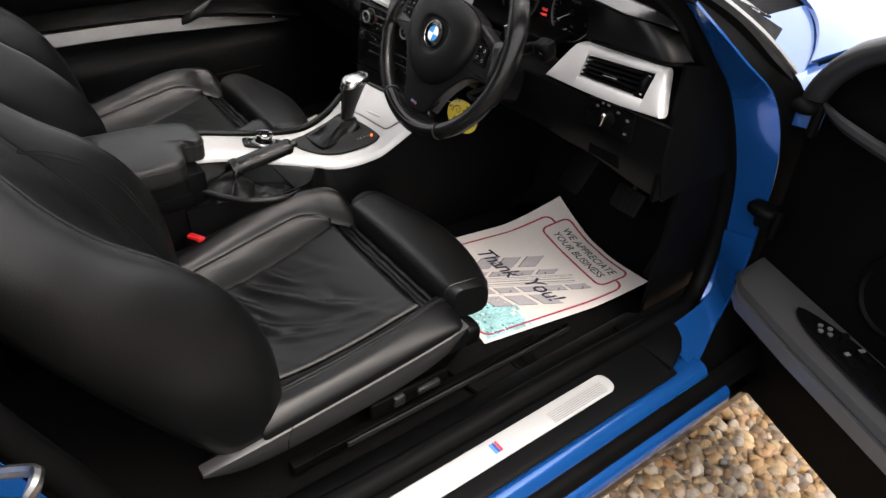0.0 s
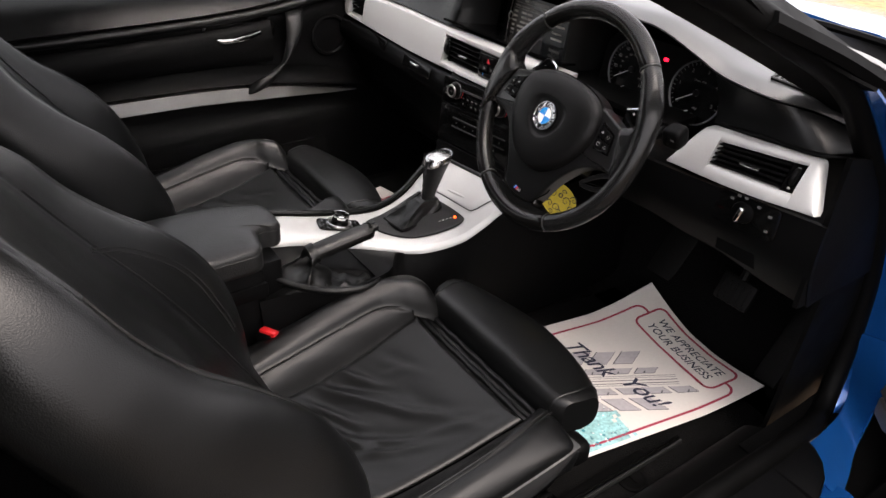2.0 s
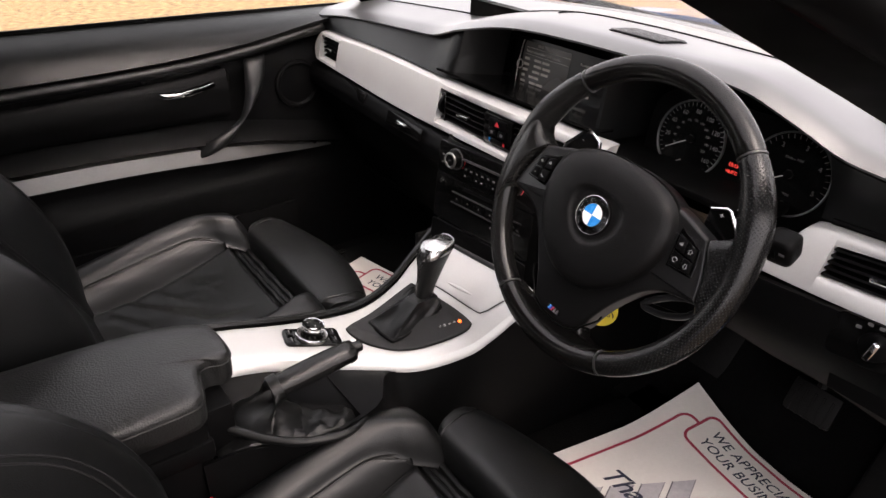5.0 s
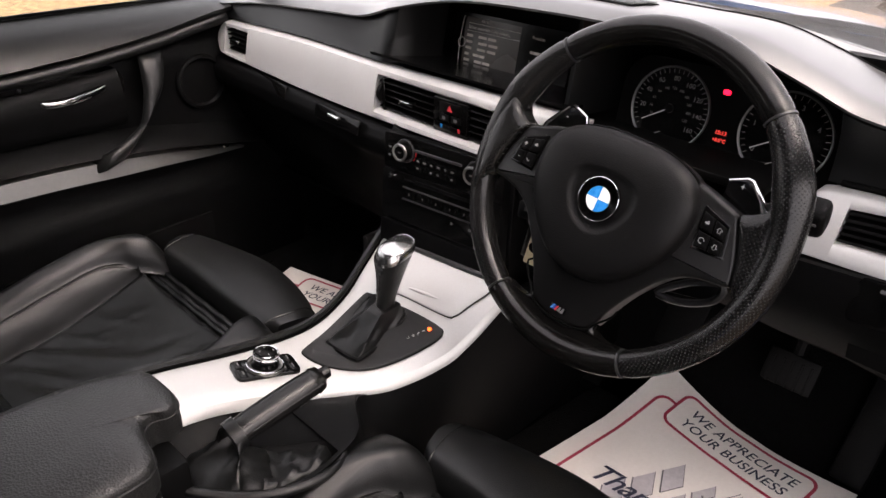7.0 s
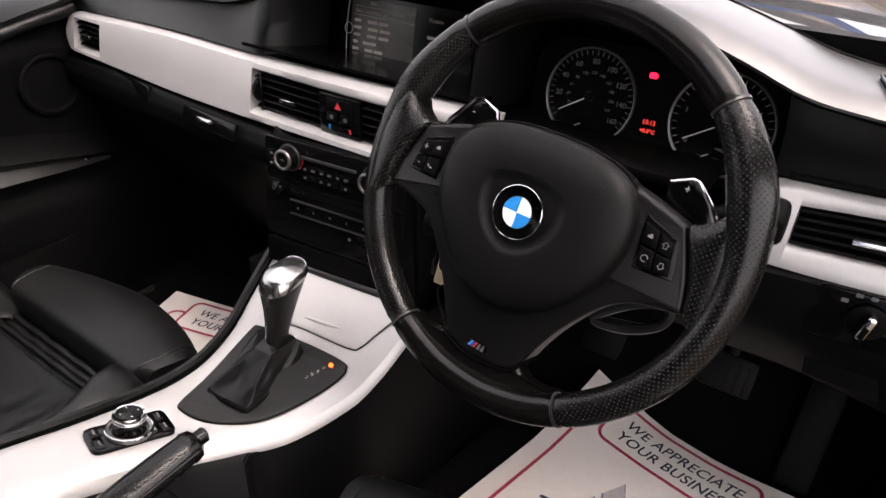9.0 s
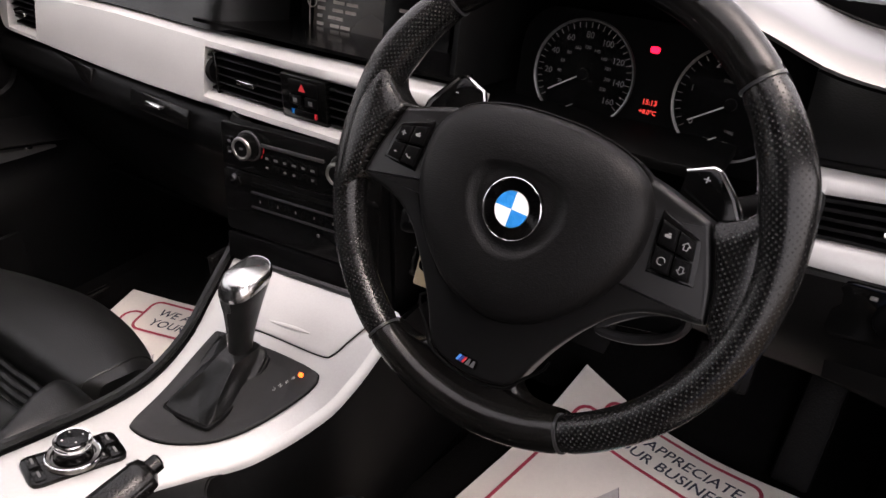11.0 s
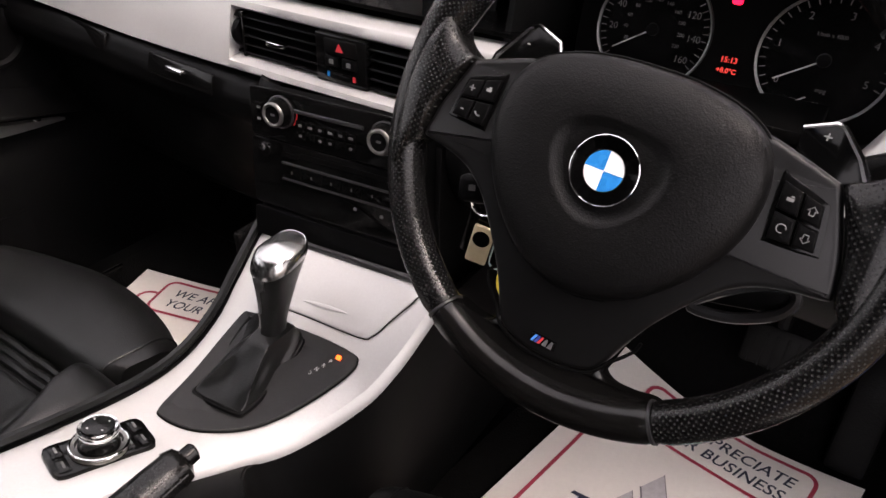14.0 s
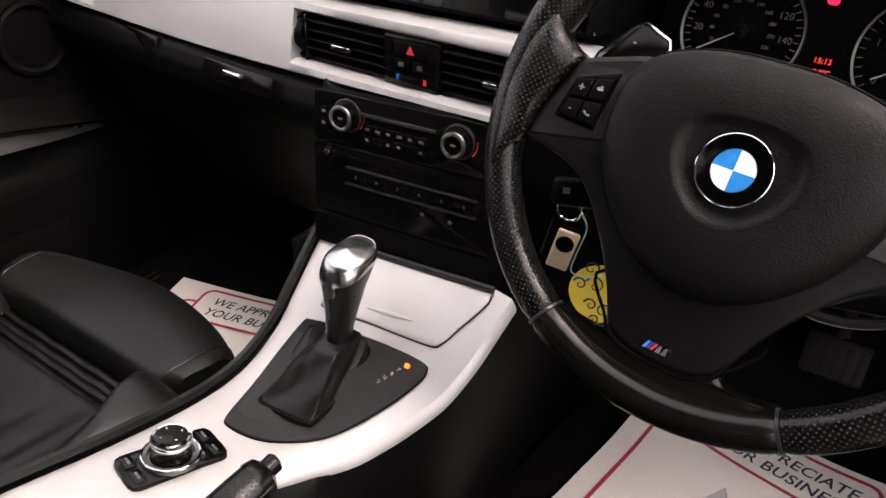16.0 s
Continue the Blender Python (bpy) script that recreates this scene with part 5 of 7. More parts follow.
low = outline(mirrored([(0, -0.100), (0.032, -0.108), (0.0405, -0.124), (0.0445, -0.1325), (0.0535, -0.1378), (0.068, -0.1375), (0.088, -0.1345), (0.093, -0.150), (0.060, -0.170), (0, -0.183)]), 5)
part("lower_spoke", dome(low, [(0.96, -0.026), (1.0, -0.018), (1.0, -0.010), (0.985, -0.0065), (0.95, -0.0048), (0.85, -0.0040), (0.3, -0.0040)]), LEATHER_WORN, wheel, "smooth worn leather round the lower spoke")
part("yoke_edge", tube([(x, y, -0.0022) for x, y in outline([(-0.055, -0.094), (-0.0430, -0.1245), (-0.0350, -0.1343), (-0.018, -0.1403), (0, -0.1416), (0.018, -0.1403), (0.0350, -0.1343), (0.0430, -0.1245), (0.055, -0.094)], 5)[:40]], 0.0013, 6), RUBBER, wheel)
mb = part("sport_badge", rbox(-0.002, -0.1292, -0.0018, 0.0195, 0.0072, 0.002, 0.0006), PIANO, wheel, "small striped badge")
for k, mm in enumerate((MBLUE, MNAVY, MRED)):
    part("badge_stripe", prism([(0, -0.0028), (0.0025, 0.0028), (0.0046, 0.0028), (0.0021, -0.0028)], -0.0009, -0.0004, 0, pose(-0.0110 + 0.0026 * k, -0.1292, 0)), mm, mb)
for dx in (0.0, 0.0042):
    part("badge_bar", prism([(0, -0.0028), (0.0022, 0.0028), (0.0038, 0.0028), (0.0038, -0.0028)], -0.0009, -0.0004, 0, pose(-0.0022 + dx, -0.1292, 0)), STRIP, mb)
for s in (-1, 1):
    rest = outline([(s * x, y) for x, y in [(0.1275, 0.0398), (0.136, 0.0455), (0.147, 0.0540), (0.157, 0.0720), (0.168, 0.050), (0.1745, 0.004), (0.170, -0.046), (0.163, -0.058), (0.158, -0.038), (0.1495, -0.0250), (0.1440, -0.0007), (0.1355, 0.0215)]], 5)
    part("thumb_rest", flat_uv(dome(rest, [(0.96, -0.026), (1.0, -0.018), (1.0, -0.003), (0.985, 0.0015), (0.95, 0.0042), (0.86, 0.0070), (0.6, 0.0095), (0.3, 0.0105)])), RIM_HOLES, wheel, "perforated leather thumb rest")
    frame_pts = [(s * x, y) for x, y in [(0.0945, 0.0352), (0.101, 0.0352), (0.121, 0.0285), (0.1262, 0.0235), (0.1316, -0.0005), (0.1295, -0.0045), (0.102, -0.0062), (0.0985, -0.0025)]]
    key = part("button_pad", prism(outline(frame_pts, 3), 0.0, 0.0032, 0.0012), PIANO, wheel)
    ca, cb, cc, cd = V(0.0968, 0.0330, 0), V(0.1235, 0.0255, 0), V(0.1293, -0.0030, 0), V(0.1005, -0.0043, 0)
    for i in (0, 1):
        for j in (0, 1):
            u0, u1 = (0.03, 0.485) if i == 0 else (0.535, 0.97)
            v0, v1 = (0.03, 0.475) if j == 0 else (0.525, 0.97)
            q = [ca.lerp(cb, u).lerp(cd.lerp(cc, u), v) for u, v in ((u0, v0), (u1, v0), (u1, v1), (u0, v1))]
            c = sum(q, Vector()) / 4
            bt = part("wheel_button", prism([(s * p.x, p.y) for p in q], 0.0020, 0.0062, 0.0016, seg=3), PLASTIC, key)
            up = pose(s * c.x, c.y, 0.0065)
            if s < 0 and i == 1:
                icon = words("+" if j == 0 else "-", 0.0095, up)
            elif s < 0 and j == 1:
                icon = tube([up @ V(0.0032 * math.cos(k * 0.35 + 3.4), 0.0032 * math.sin(k * 0.35 + 3.4) + 0.0012, 0) for k in range(6)], [0.0009, 0.0006, 0.0005, 0.0005, 0.0006, 0.0009], 5)
            elif i == 1:
                d = 1 if j == 0 else -1
                icon = tube([up @ V(x, y * d, 0) for x, y in ((-0.0014, -0.002), (0.0014, -0.002), (0.0014, 0.0006), (0.0028, 0.0006), (0, 0.0032), (-0.0028, 0.0006), (-0.0014, 0.0006))], 0.00035, 4, closed=True)
            elif j == 1:
                icon = tube([up @ V(0.0027 * math.cos(k * 0.52), 0.0027 * math.sin(k * 0.52), 0) for k in range(11)], 0.00035, 4)
            else:
                icon = rbox(0, 0, 0, 0.0042, 0.0020, 0.0003, 0, m=up)
                icon = rbox(0.0008, 0.0018, 0, 0.0018, 0.0010, 0.0003, 0, m=up, bm=icon)
            part("button_mark", icon, ICON, bt)
    if s > 0:
        edge = [(0.0915, 0.0660), (0.1085, 0.0735), (0.1135, 0.0728), (0.1290, 0.0580), (0.1400, 0.0425), (0.1415, 0.030)]
    else:
        edge = [(0.0785, 0.0590), (0.0835, 0.0705), (0.1035, 0.0782), (0.1105, 0.0745), (0.1290, 0.0490), (0.1330, 0.030)]
    pd = [(s * x, y) for x, y in [(edge[0][0] + 0.001, 0.050)] + edge + [(edge[0][0] + 0.012, 0.026)]]
    pdl = part("shift_paddle", prism(pd, -0.042, -0.0355, 0.0015), PIANO, wheel, "gloss black shift paddle with chrome edge")
    part("paddle_edge", tube([(s * x, y, -0.0365) for x, y in edge], [0.0013] + [0.0019] * 2 + [0.0024, 0.0034, 0.0042], 8), CHROME, pdl)
    part("paddle_mark", words("+" if s > 0 else "-", 0.010, pose(s * 0.107, 0.064, -0.0352)), LEGEND, pdl)
cov = part("rear_cover", tube(curve([(0.072, -0.070, -0.050), (0.098, -0.068, -0.050), (0.124, -0.054, -0.050), (0.132, -0.040, -0.050), (0.124, -0.033, -0.050), (0.098, -0.045, -0.050)], 5, True), 0.0042, 8, closed=True), SATIN, wheel, "dark cover behind the spoke")
part("cover_floor", prism([(0.070, -0.068), (0.124, -0.054), (0.132, -0.040), (0.124, -0.030), (0.080, -0.030)], -0.070, -0.056, 0.002), PLASTIC, cov)

# column, stalks, key
col = thing("steering_column", pose(0.366, 0.1, 0.83), "black steering column shroud", "steering column")
part("shroud", tube(curve([WM @ V(0, -0.01, -0.045), WM @ V(0, -0.012, -0.10), WM @ V(0, -0.02, -0.2), WM @ V(0, -0.02, -0.3)], 4), [0.058, 0.060, 0.062, 0.064, 0.066, 0.068, 0.07, 0.07, 0.07, 0.07, 0.07, 0.07, 0.07], 16, flat=0.85), PLASTIC, col, "", True)
stl = thing("indicator_stalk", pose(0.52, 0.1, 0.86), "black column stalk with switch rings", "stalk", "column stalks")
STK = V(0.541, 0.108, 0.885)
part("stalk_arm", tube([WM @ V(0.05, 0, -0.075), STK + V(-0.018, 0, 0)], 0.010, 10), PLASTIC, stl, "", True)
part("stalk_end", soft(STK.x, STK.y, STK.z, 0.031, 0.030, 0.033, 5, 6, rot=(20, 0, 4)), PLASTIC, stl, "square stalk end with pale marks", True)
part("stalk_ring", tube([STK + V(-0.004, 0, 0), STK + V(0.0, 0, 0)], 0.0168, 16), RUBBER, stl, "", True)
for dx, dz in ((-0.010, 0.003), (0.007, 0.004), (0.007, -0.004)):
    part("stalk_mark", rbox(STK.x + dx, STK.y - 0.0152, STK.z + dz + 0.002, 0.006, 0.0006, 0.003, 0, rot=(20, 0, 0)), DIM, stl, "", True)
st2 = thing("cruise_stalk", pose(0.25, 0.05, 0.82), "black column stalk with pale marks", "stalk", "column stalks")
part("stalk_arm", tube([WM @ V(-0.04, -0.03, -0.075), WM @ V(-0.10, -0.052, -0.070)], 0.010, 10), PLASTIC, st2, "", True)
part("stalk_end", rbox(-0.112, -0.056, -0.068, 0.050, 0.024, 0.022, 0.006, 3, rot=(0, 0, 15), m=WM), PLASTIC, st2, "", True)
part("stalk_mark", rbox(-0.122, -0.058, -0.0565, 0.006, 0.005, 0.0005, 0, rot=(0, 0, 15), m=WM), DIM, st2, "", True)
part("stalk_mark", rbox(-0.096, -0.052, -0.0565, 0.005, 0.003, 0.0005, 0, rot=(0, 0, 15), m=WM), DIM, st2, "", True)
kf = thing("car_key", pose(0.233, 0.10, 0.72), "black car key hanging with a cream leather fob", "key")
part("key_body", rbox(0.226, 0.108, 0.735, 0.030, 0.012, 0.066, 0.004, rot=(0, 12, 15)), PIANO, kf, "", True)
part("key_ring", tube([(0.232 + 0.012 * math.cos(i * 0.5236), 0.096, 0.765 + 0.012 * math.sin(i * 0.5236)) for i in range(12)], 0.0012, 6, closed=True, up=(0, 1, 0)), CHROME, kf, "", True)
part("key_fob", rbox(0.231, 0.098, 0.720, 0.021, 0.005, 0.042, 0.002, rot=(0, 12, 15)), CREAM, kf, "cream fob with a dark round mark", True)
part("fob_mark", lathe([(0.0085, 0), (0.0085, 0.001), (0, 0.001)], 20, Matrix.Translation((0.2330, 0.0957, 0.728)) @ pose(0, 0, 0, 90, 0, 15)), PIANO, kf, "", True)
part("cord", tube(curve([(0.245, 0.095, 0.765), (0.250, 0.10, 0.748), (0.244, 0.10, 0.72), (0.240, 0.105, 0.695), (0.248, 0.14, 0.672), (0.262, 0.170, 0.668)], 4), 0.0009, 5), mat("pale_cord", (0.35, 0.5, 0.48), 0.7), kf, "", True)
tg = thing("key_tag", Matrix.Translation((0.262, 0.168, 0.636)) @ pose(0, 0, 0, 78, 0, 14) @ pose(0, 0, 0, 0, 0, -17), "round yellow card tag with black scroll pattern", "tag")
hs = [(0.043 * math.cos(k * 0.1745), 0.034 * math.sin(k * 0.1745)) for k in range(36)]
tag = part("card", prism(hs, 0, 0.0015, 0), YELLOW, tg)
for cx, cy, s, k in ((0.016, 0.008, 1, 1.0), (-0.018, 0.006, -1, 1.0), (0.002, -0.016, 1, 0.9), (0.030, 0.020, -1, 0.8), (-0.030, 0.021, 1, 0.8), (0.031, -0.001, 1, 0.7), (-0.033, 0.0, -1, 0.7), (0.014, -0.020, -1, 0.6), (-0.013, -0.016, -1, 0.7), (0.003, 0.022, 1, 0.5), (-0.002, -0.029, -1, 0.5)):
    sp = [(cx + s * k * (0.011 - 0.0009 * i) * math.cos(i * 0.7), cy + k * (0.011 - 0.0009 * i) * math.sin(i * 0.7), 0.0017) for i in range(12)]
    part("scroll", tube(sp, [0.0011 - 0.00006 * i for i in range(12)], 4), INK, tag)
part("eyelet", bead(0.004, 0.0016, 0.0012, pose(0.0, 0.012, 0), 16), INK, tag)

# ---- centre console ----
con = thing("centre_console", pose(0.03, -0.1, 0.27), "black centre console with silver trim", "console")
CZ = [(-0.36, 0.578), (-0.30, 0.568), (-0.20, 0.544), (-0.10, 0.524), (-0.04, 0.524), (0.02, 0.545), (0.055, 0.570), (0.10, 0.600), (0.145, 0.625)]


def czs(y):
    return spline(y, CZ)


def cl(y):
    return spline(y, [(-0.36, -0.088), (-0.20, -0.076), (-0.05, -0.076), (0.05, -0.086), (0.145, -0.104)])


def cr(y):
    return spline(y, [(-0.36, 0.012), (-0.27, 0.022), (-0.16, 0.054), (-0.12, 0.073), (-0.07, 0.102), (-0.04, 0.115), (0.0, 0.134), (0.035, 0.150), (0.07, 0.160), (0.145, 0.168)])


def con_top(u, v):
    y = -0.36 + 0.495 * v
    x0, x1 = cl(y), cr(y)
    return x0 + (x1 - x0) * u, y, czs(y) - 0.006 * (abs(u - 0.5) * 2) ** 6


part("console_trim", sheet(con_top, 16, 40, 0.012), SILVER, con, "brushed silver console trim", True)


def con_lip(u, v):
    y = -0.36 + 0.495 * v
    x1 = cr(y)
    return x1 + 0.007 * math.sin(u * 1.57), y, czs(y) - 0.006 - 0.015 * u


part("trim_edge", sheet(con_lip, 5, 40, 0.004), SILVER, con, "", True)


def side_r(u, v):
    y = -0.42 + 0.94 * v
    k = ramp(y, [(-0.165, 1.0), (-0.085, 0.0)])
    x1 = cr(min(max(y, -0.36), 0.145)) + 0.005
    x1 += (spline(y, [(-0.42, 0.138), (-0.378, 0.140), (-0.340, 0.150), (-0.290, 0.174), (-0.24, 0.180), (-0.195, 0.174), (-0.158, 0.162), (-0.10, 0.138)]) - x1) * k
    top_z = czs(min(max(y, -0.36), 0.145)) - 0.020
    top_z += (0.524 - top_z) * k
    foot = 0.168
    return x1 + (foot - x1) * min(1, u * 1.3), y, top_z + (0.275 - top_z) * u


part("console_side", sheet(side_r, 14, 60, 0.006), PLASTIC, con, "", True)


def shoulder(u, v):
    y = -0.20 + 0.114 * v
    a, b = V(cr(y) + 0.001, y, czs(y) - 0.021), V(*side_r(0, (y + 0.42) / 0.94))
    return tuple(a.lerp(b + V(-0.003, 0, 0), u))


part("console_shoulder", sheet(shoulder, 10, 24, 0.002), PLASTIC, con, "", True)


def side_l(u, v):
    y = -0.42 + 0.56 * v
    top_z = czs(max(y, -0.36)) - 0.004
    x1 = cl(max(y, -0.36)) - 0.003
    return x1 - 0.035 * u, y, top_z + (0.28 - top_z) * u


part("console_side", sheet(side_l, 8, 30, 0.006), PLASTIC, con, "", True)
part("console_seam", tube([(cl(y) - 0.006, y, czs(y) + 0.001) for y in [-0.36 + 0.495 * i / 24 for i in range(25)]], 0.006, 6), LEATHER, con, "", True)
part("front_side", rbox(-0.115, 0.30, 0.44, 0.012, 0.42, 0.34, 0.004), CARPET, con, "", True)


def on_con(x, y):
    z = czs(y)
    sl = math.degrees(math.atan2(czs(y + 0.01) - czs(y - 0.01), 0.02))
    return Matrix.Translation((x, y, z)) @ pose(0, 0, 0, sl, 0, 0)


def drape(outline, up):
    """A flat outline laid over the console's top."""
    return [Vector((x, y, czs(y) + up)) for x, y in outline]


def draped_plate(outline, h, inset=0.985):
    """A thin plate that follows the console's curve."""
    c = Vector((sum(p[0] for p in outline) / len(outline), sum(p[1] for p in outline) / len(outline)))
    rings = [drape(outline, -0.002), drape(outline, h * 0.7)]
    for k in (inset, 0.8, 0.6, 0.4, 0.2, 0.02):
        rings.append(drape([(c.x + (p[0] - c.x) * k, c.y + (p[1] - c.y) * k) for p in outline], h))
    return loft(rings, True, True)


lid = [(p.x, p.y) for p in curve([(-0.030, 0.050, 0), (0.03, 0.054, 0), (0.108, 0.058, 0), (0.122, 0.064, 0), (0.131, 0.080, 0), (0.146, 0.126, 0), (0.08, 0.124, 0), (-0.045, 0.114, 0), (-0.038, 0.06, 0)], 4, True)]
tl = part("tray_lid", draped_plate(lid, 0.0022), SILVER, con, "silver sliding tray lid", True)
part("lid_gap", tube(drape([(p[0] * 1.006, p[1] - 0.0006) for p in lid], 0.0006), 0.0009, 4, closed=True), RUBBER, tl, "", True)
part("lid_grip", tube(drape([(0.020 + 0.0075 * i, 0.0655 + 0.0008 * i) for i in range(9)], 0.0018), [0.0008, 0.0018, 0.0026, 0.0030, 0.0032, 0.0030, 0.0026, 0.0018, 0.0008], 8), SILVER, tl, "raised finger grip", True)
part("lid_hinge", tube(drape([(-0.045 + 0.0192 * i, 0.116 + 0.0013 * i) for i in range(11)], 0.004), 0.0045, 8), SATIN, tl, "", True)

# gear lever
gear = thing("gear_lever", pose(0.03, 0.0, 0.53), "chrome-topped gear lever in a black leather gaiter", "gear lever")
gp = [(p.x, p.y) for p in curve([(-0.026, -0.110, 0), (-0.012, -0.119, 0), (0.020, -0.115, 0), (0.046, -0.100, 0), (0.073, -0.072, 0), (0.098, -0.023, 0), (0.120, 0.024, 0), (0.122, 0.037, 0), (0.112, 0.042, 0), (0.064, 0.042, 0), (0.004, 0.038, 0), (-0.036, 0.034, 0), (-0.048, 0.026, 0), (-0.049, -0.018, 0), (-0.040, -0.066, 0)], 4, True)]
surround = part("gear_surround", draped_plate(gp, 0.004), GREY_PLASTIC, gear, "black gear surround plate", True)
part("surround_groove", tube(drape([(p[0], p[1]) for p in gp], 0.0008), 0.0015, 4, closed=True), RUBBER, surround, "", True)
g0 = curve([(-0.014, -0.070, 0), (-0.003, -0.078, 0), (0.046, -0.073, 0), (0.054, -0.063, 0), (0.054, -0.012, 0), (0.051, 0.022, 0), (0.040, 0.030, 0), (-0.022, 0.026, 0), (-0.029, 0.018, 0), (-0.023, -0.026, 0)], 5, True)
gc = sum(g0, Vector()) / len(g0)
part("gaiter_frame", tube([V(p.x, p.y, czs(p.y) + 0.008) for p in g0], 0.0036, 8, closed=True), PLASTIC, gear, "", True)
rings = [[V(p.x, p.y, czs(p.y) + 0.010) for p in g0]]
NECK = V(0.026, 0.007, 0.576)
for k in range(1, 15):
    t = k / 14
    sq = 1 - 0.58 * t ** 1.1
    row = []
    for i, p in enumerate(g0):
        a = 2 * math.pi * i / len(g0)
        fold = 0.0020 * math.sin(math.pi * t) ** 1.3 * (math.sin(4 * a + 1.2 + 1.6 * t) + 0.55 * math.sin(7 * a - 4 * t + 0.5) + 0.3 * math.sin(11 * a + 6 * t))
        d = (p - gc) * sq
        row.append(V(gc.x + (NECK.x - gc.x) * t + d.x * (1 + fold / 0.03), gc.y + (NECK.y - gc.y) * t + d.y * (1 + fold / 0.03), (czs(p.y) + 0.010) * (1 - t ** 1.12) + NECK.z * t ** 1.12 + fold))
    rings.append(row)
part("gaiter", loft(rings), LEATHER, gear, "creased black leather gaiter", True)
kp = curve([(0.026, 0.009, 0.566), (0.025, 0.013, 0.583), (0.024, 0.020, 0.605), (0.023, 0.027, 0.628), (0.023, 0.032, 0.648), (0.023, 0.035, 0.664), (0.023, 0.035, 0.674)], 4)
half = [(0, 0.0110), (6, 0.0130), (12, 0.0185), (16, 0.0228), (18, 0.0243), (20, 0.0238), (22, 0.0208), (23, 0.0165), (24, 0.0080)]


def knob_ring(i, grow=0.0, deep=1.30):
    p, w = kp[i], spline(i, half) + grow
    return [V(p.x + w * math.copysign(abs(math.cos(a)) ** 0.8, math.cos(a)), p.y + w * deep * math.copysign(abs(math.sin(a)) ** 0.8, math.sin(a)), p.z + 0.35 * w * math.sin(a) * (1 if i < 22 else 0.5)) for a in [2 * math.pi * j / 24 for j in range(24)]]


part("gear_knob", loft([knob_ring(i) for i in range(25)]), LEATHER, gear, "black leather gear knob", True)
part("knob_cap", loft([knob_ring(i, 0.0008) for i in range(18, 25)] + [[V(0.022, 0.034, 0.6765)] * 24]), SATIN_CHROME, gear, "polished chrome knob cap", True)
bl = []
for i in range(5, 19):
    ring = knob_ring(i, 0.0012)
    w = 2 + round(2 * (i - 5) / 13)
    sel = [ring[(15 + j) % 24] for j in (-w, -w / 2, 0, w / 2, w) for j in [int(round(j))]]
    c = kp[i]
    bl.append([q for q in sel] + [q.lerp(c, 0.2) for q in reversed(sel)])
part("knob_blade", loft(bl), SATIN_CHROME, gear, "bright chrome blade", True)
part("shift_button", rbox(0.0010, 0.026, 0.637, 0.006, 0.018, 0.016, 0.003), LEATHER_WORN, gear, "", True)
for i, ch in enumerate("PRND"):
    part("gear_letter", words(ch, 0.0062, on_con(0.0955 - 0.0047 * i, 0.0275 - 0.0066 * i) @ pose(0, 0, 0.0068, 0, 0, -8)), LEGEND, surround, "", True)
part("gear_lamp", prism(rrect(0.0056, 0.0050, 0.0015), 0.004, 0.0062, 0, on_con(0.1012, 0.0342)), AMBER, surround, "lit amber gear lamp", True)

# media control knob
idr = thing("control_knob", on_con(-0.0135, -0.186) @ pose(0, 0, 0, 0, 0, -14), "silver rotary control knob on a black key panel", "control knob")
ip = part("key_panel", prism([(p.x, p.y) for p in curve([(-0.0225, -0.043, 0), (0.0, -0.046, 0), (0.0225, -0.043, 0), (0.0245, -0.02, 0), (0.0245, 0.02, 0), (0.0235, 0.044, 0), (0.0, 0.047, 0), (-0.0235, 0.044, 0), (-0.0245, 0.02, 0), (-0.0245, -0.02, 0)], 3, True)], 0.0, 0.005, 0.0015), PIANO, idr)
for x, y, w in ((-0.0115, -0.0355, 0.0195), (0.0115, -0.0355, 0.0195), (-0.0115, 0.037, 0.0195), (0.0115, 0.037, 0.0195), (-0.012, 0.0245, 0.018), (0.012, 0.0245, 0.018)):
    mk = part("media_key", rbox(x, y, 0.0055, w, 0.0105, 0.003, 0.001), PIANO, ip)
    part("key_mark", rbox(x, y, 0.0072, w * 0.5, 0.0022, 0.0004, 0), DIM, mk)
part("base_ring", lathe([(0.0270, 0.004), (0.0270, 0.007), (0.0250, 0.0095), (0.0215, 0.009), (0.0205, 0.006)], 40), STEEL, idr, "satin ring round the knob")
part("ring_edge", bead(0.0258, 0.0086, 0.0014, None, 40), CHROME, idr, "bright ring edge")
part("knob", lathe([(0.0190, 0.006), (0.0185, 0.011), (0.0170, 0.013), (0.0172, 0.019), (0.0180, 0.024), (0.0182, 0.0265), (0.0170, 0.0285), (0.0152, 0.0285), (0.0, 0.0280)], 40), PIANO, idr, "black rotary knob")
part("knob_band", lathe([(0.0176, 0.0205), (0.0185, 0.0245), (0.0186, 0.0268), (0.0172, 0.0292), (0.0150, 0.0288), (0.0148, 0.0282)], 40), CHROME, idr, "polished silver knob band")
part("knob_top", lathe([(0.0150, 0.0284), (0.0145, 0.0296), (0.0, 0.0300)], 32), PIANO, idr)
for k in range(4):
    part("knob_dot", lathe([(0.0009, 0.0296), (0.0009, 0.0302), (0, 0.0302)], 8, pose(0.0100 * math.cos(k * 1.571), 0.0100 * math.sin(k * 1.571), 0)), LEGEND, idr)

# handbrake with its boot
hb = thing("handbrake", pose(0.085, -0.30, 0.5), "black perforated leather handbrake lever with a crumpled boot", "handbrake")
hpath = curve([(0.084, -0.330, 0.548), (0.087, -0.292, 0.560), (0.090, -0.25, 0.568), (0.094, -0.21, 0.576), (0.097, -0.178, 0.582)], 6)
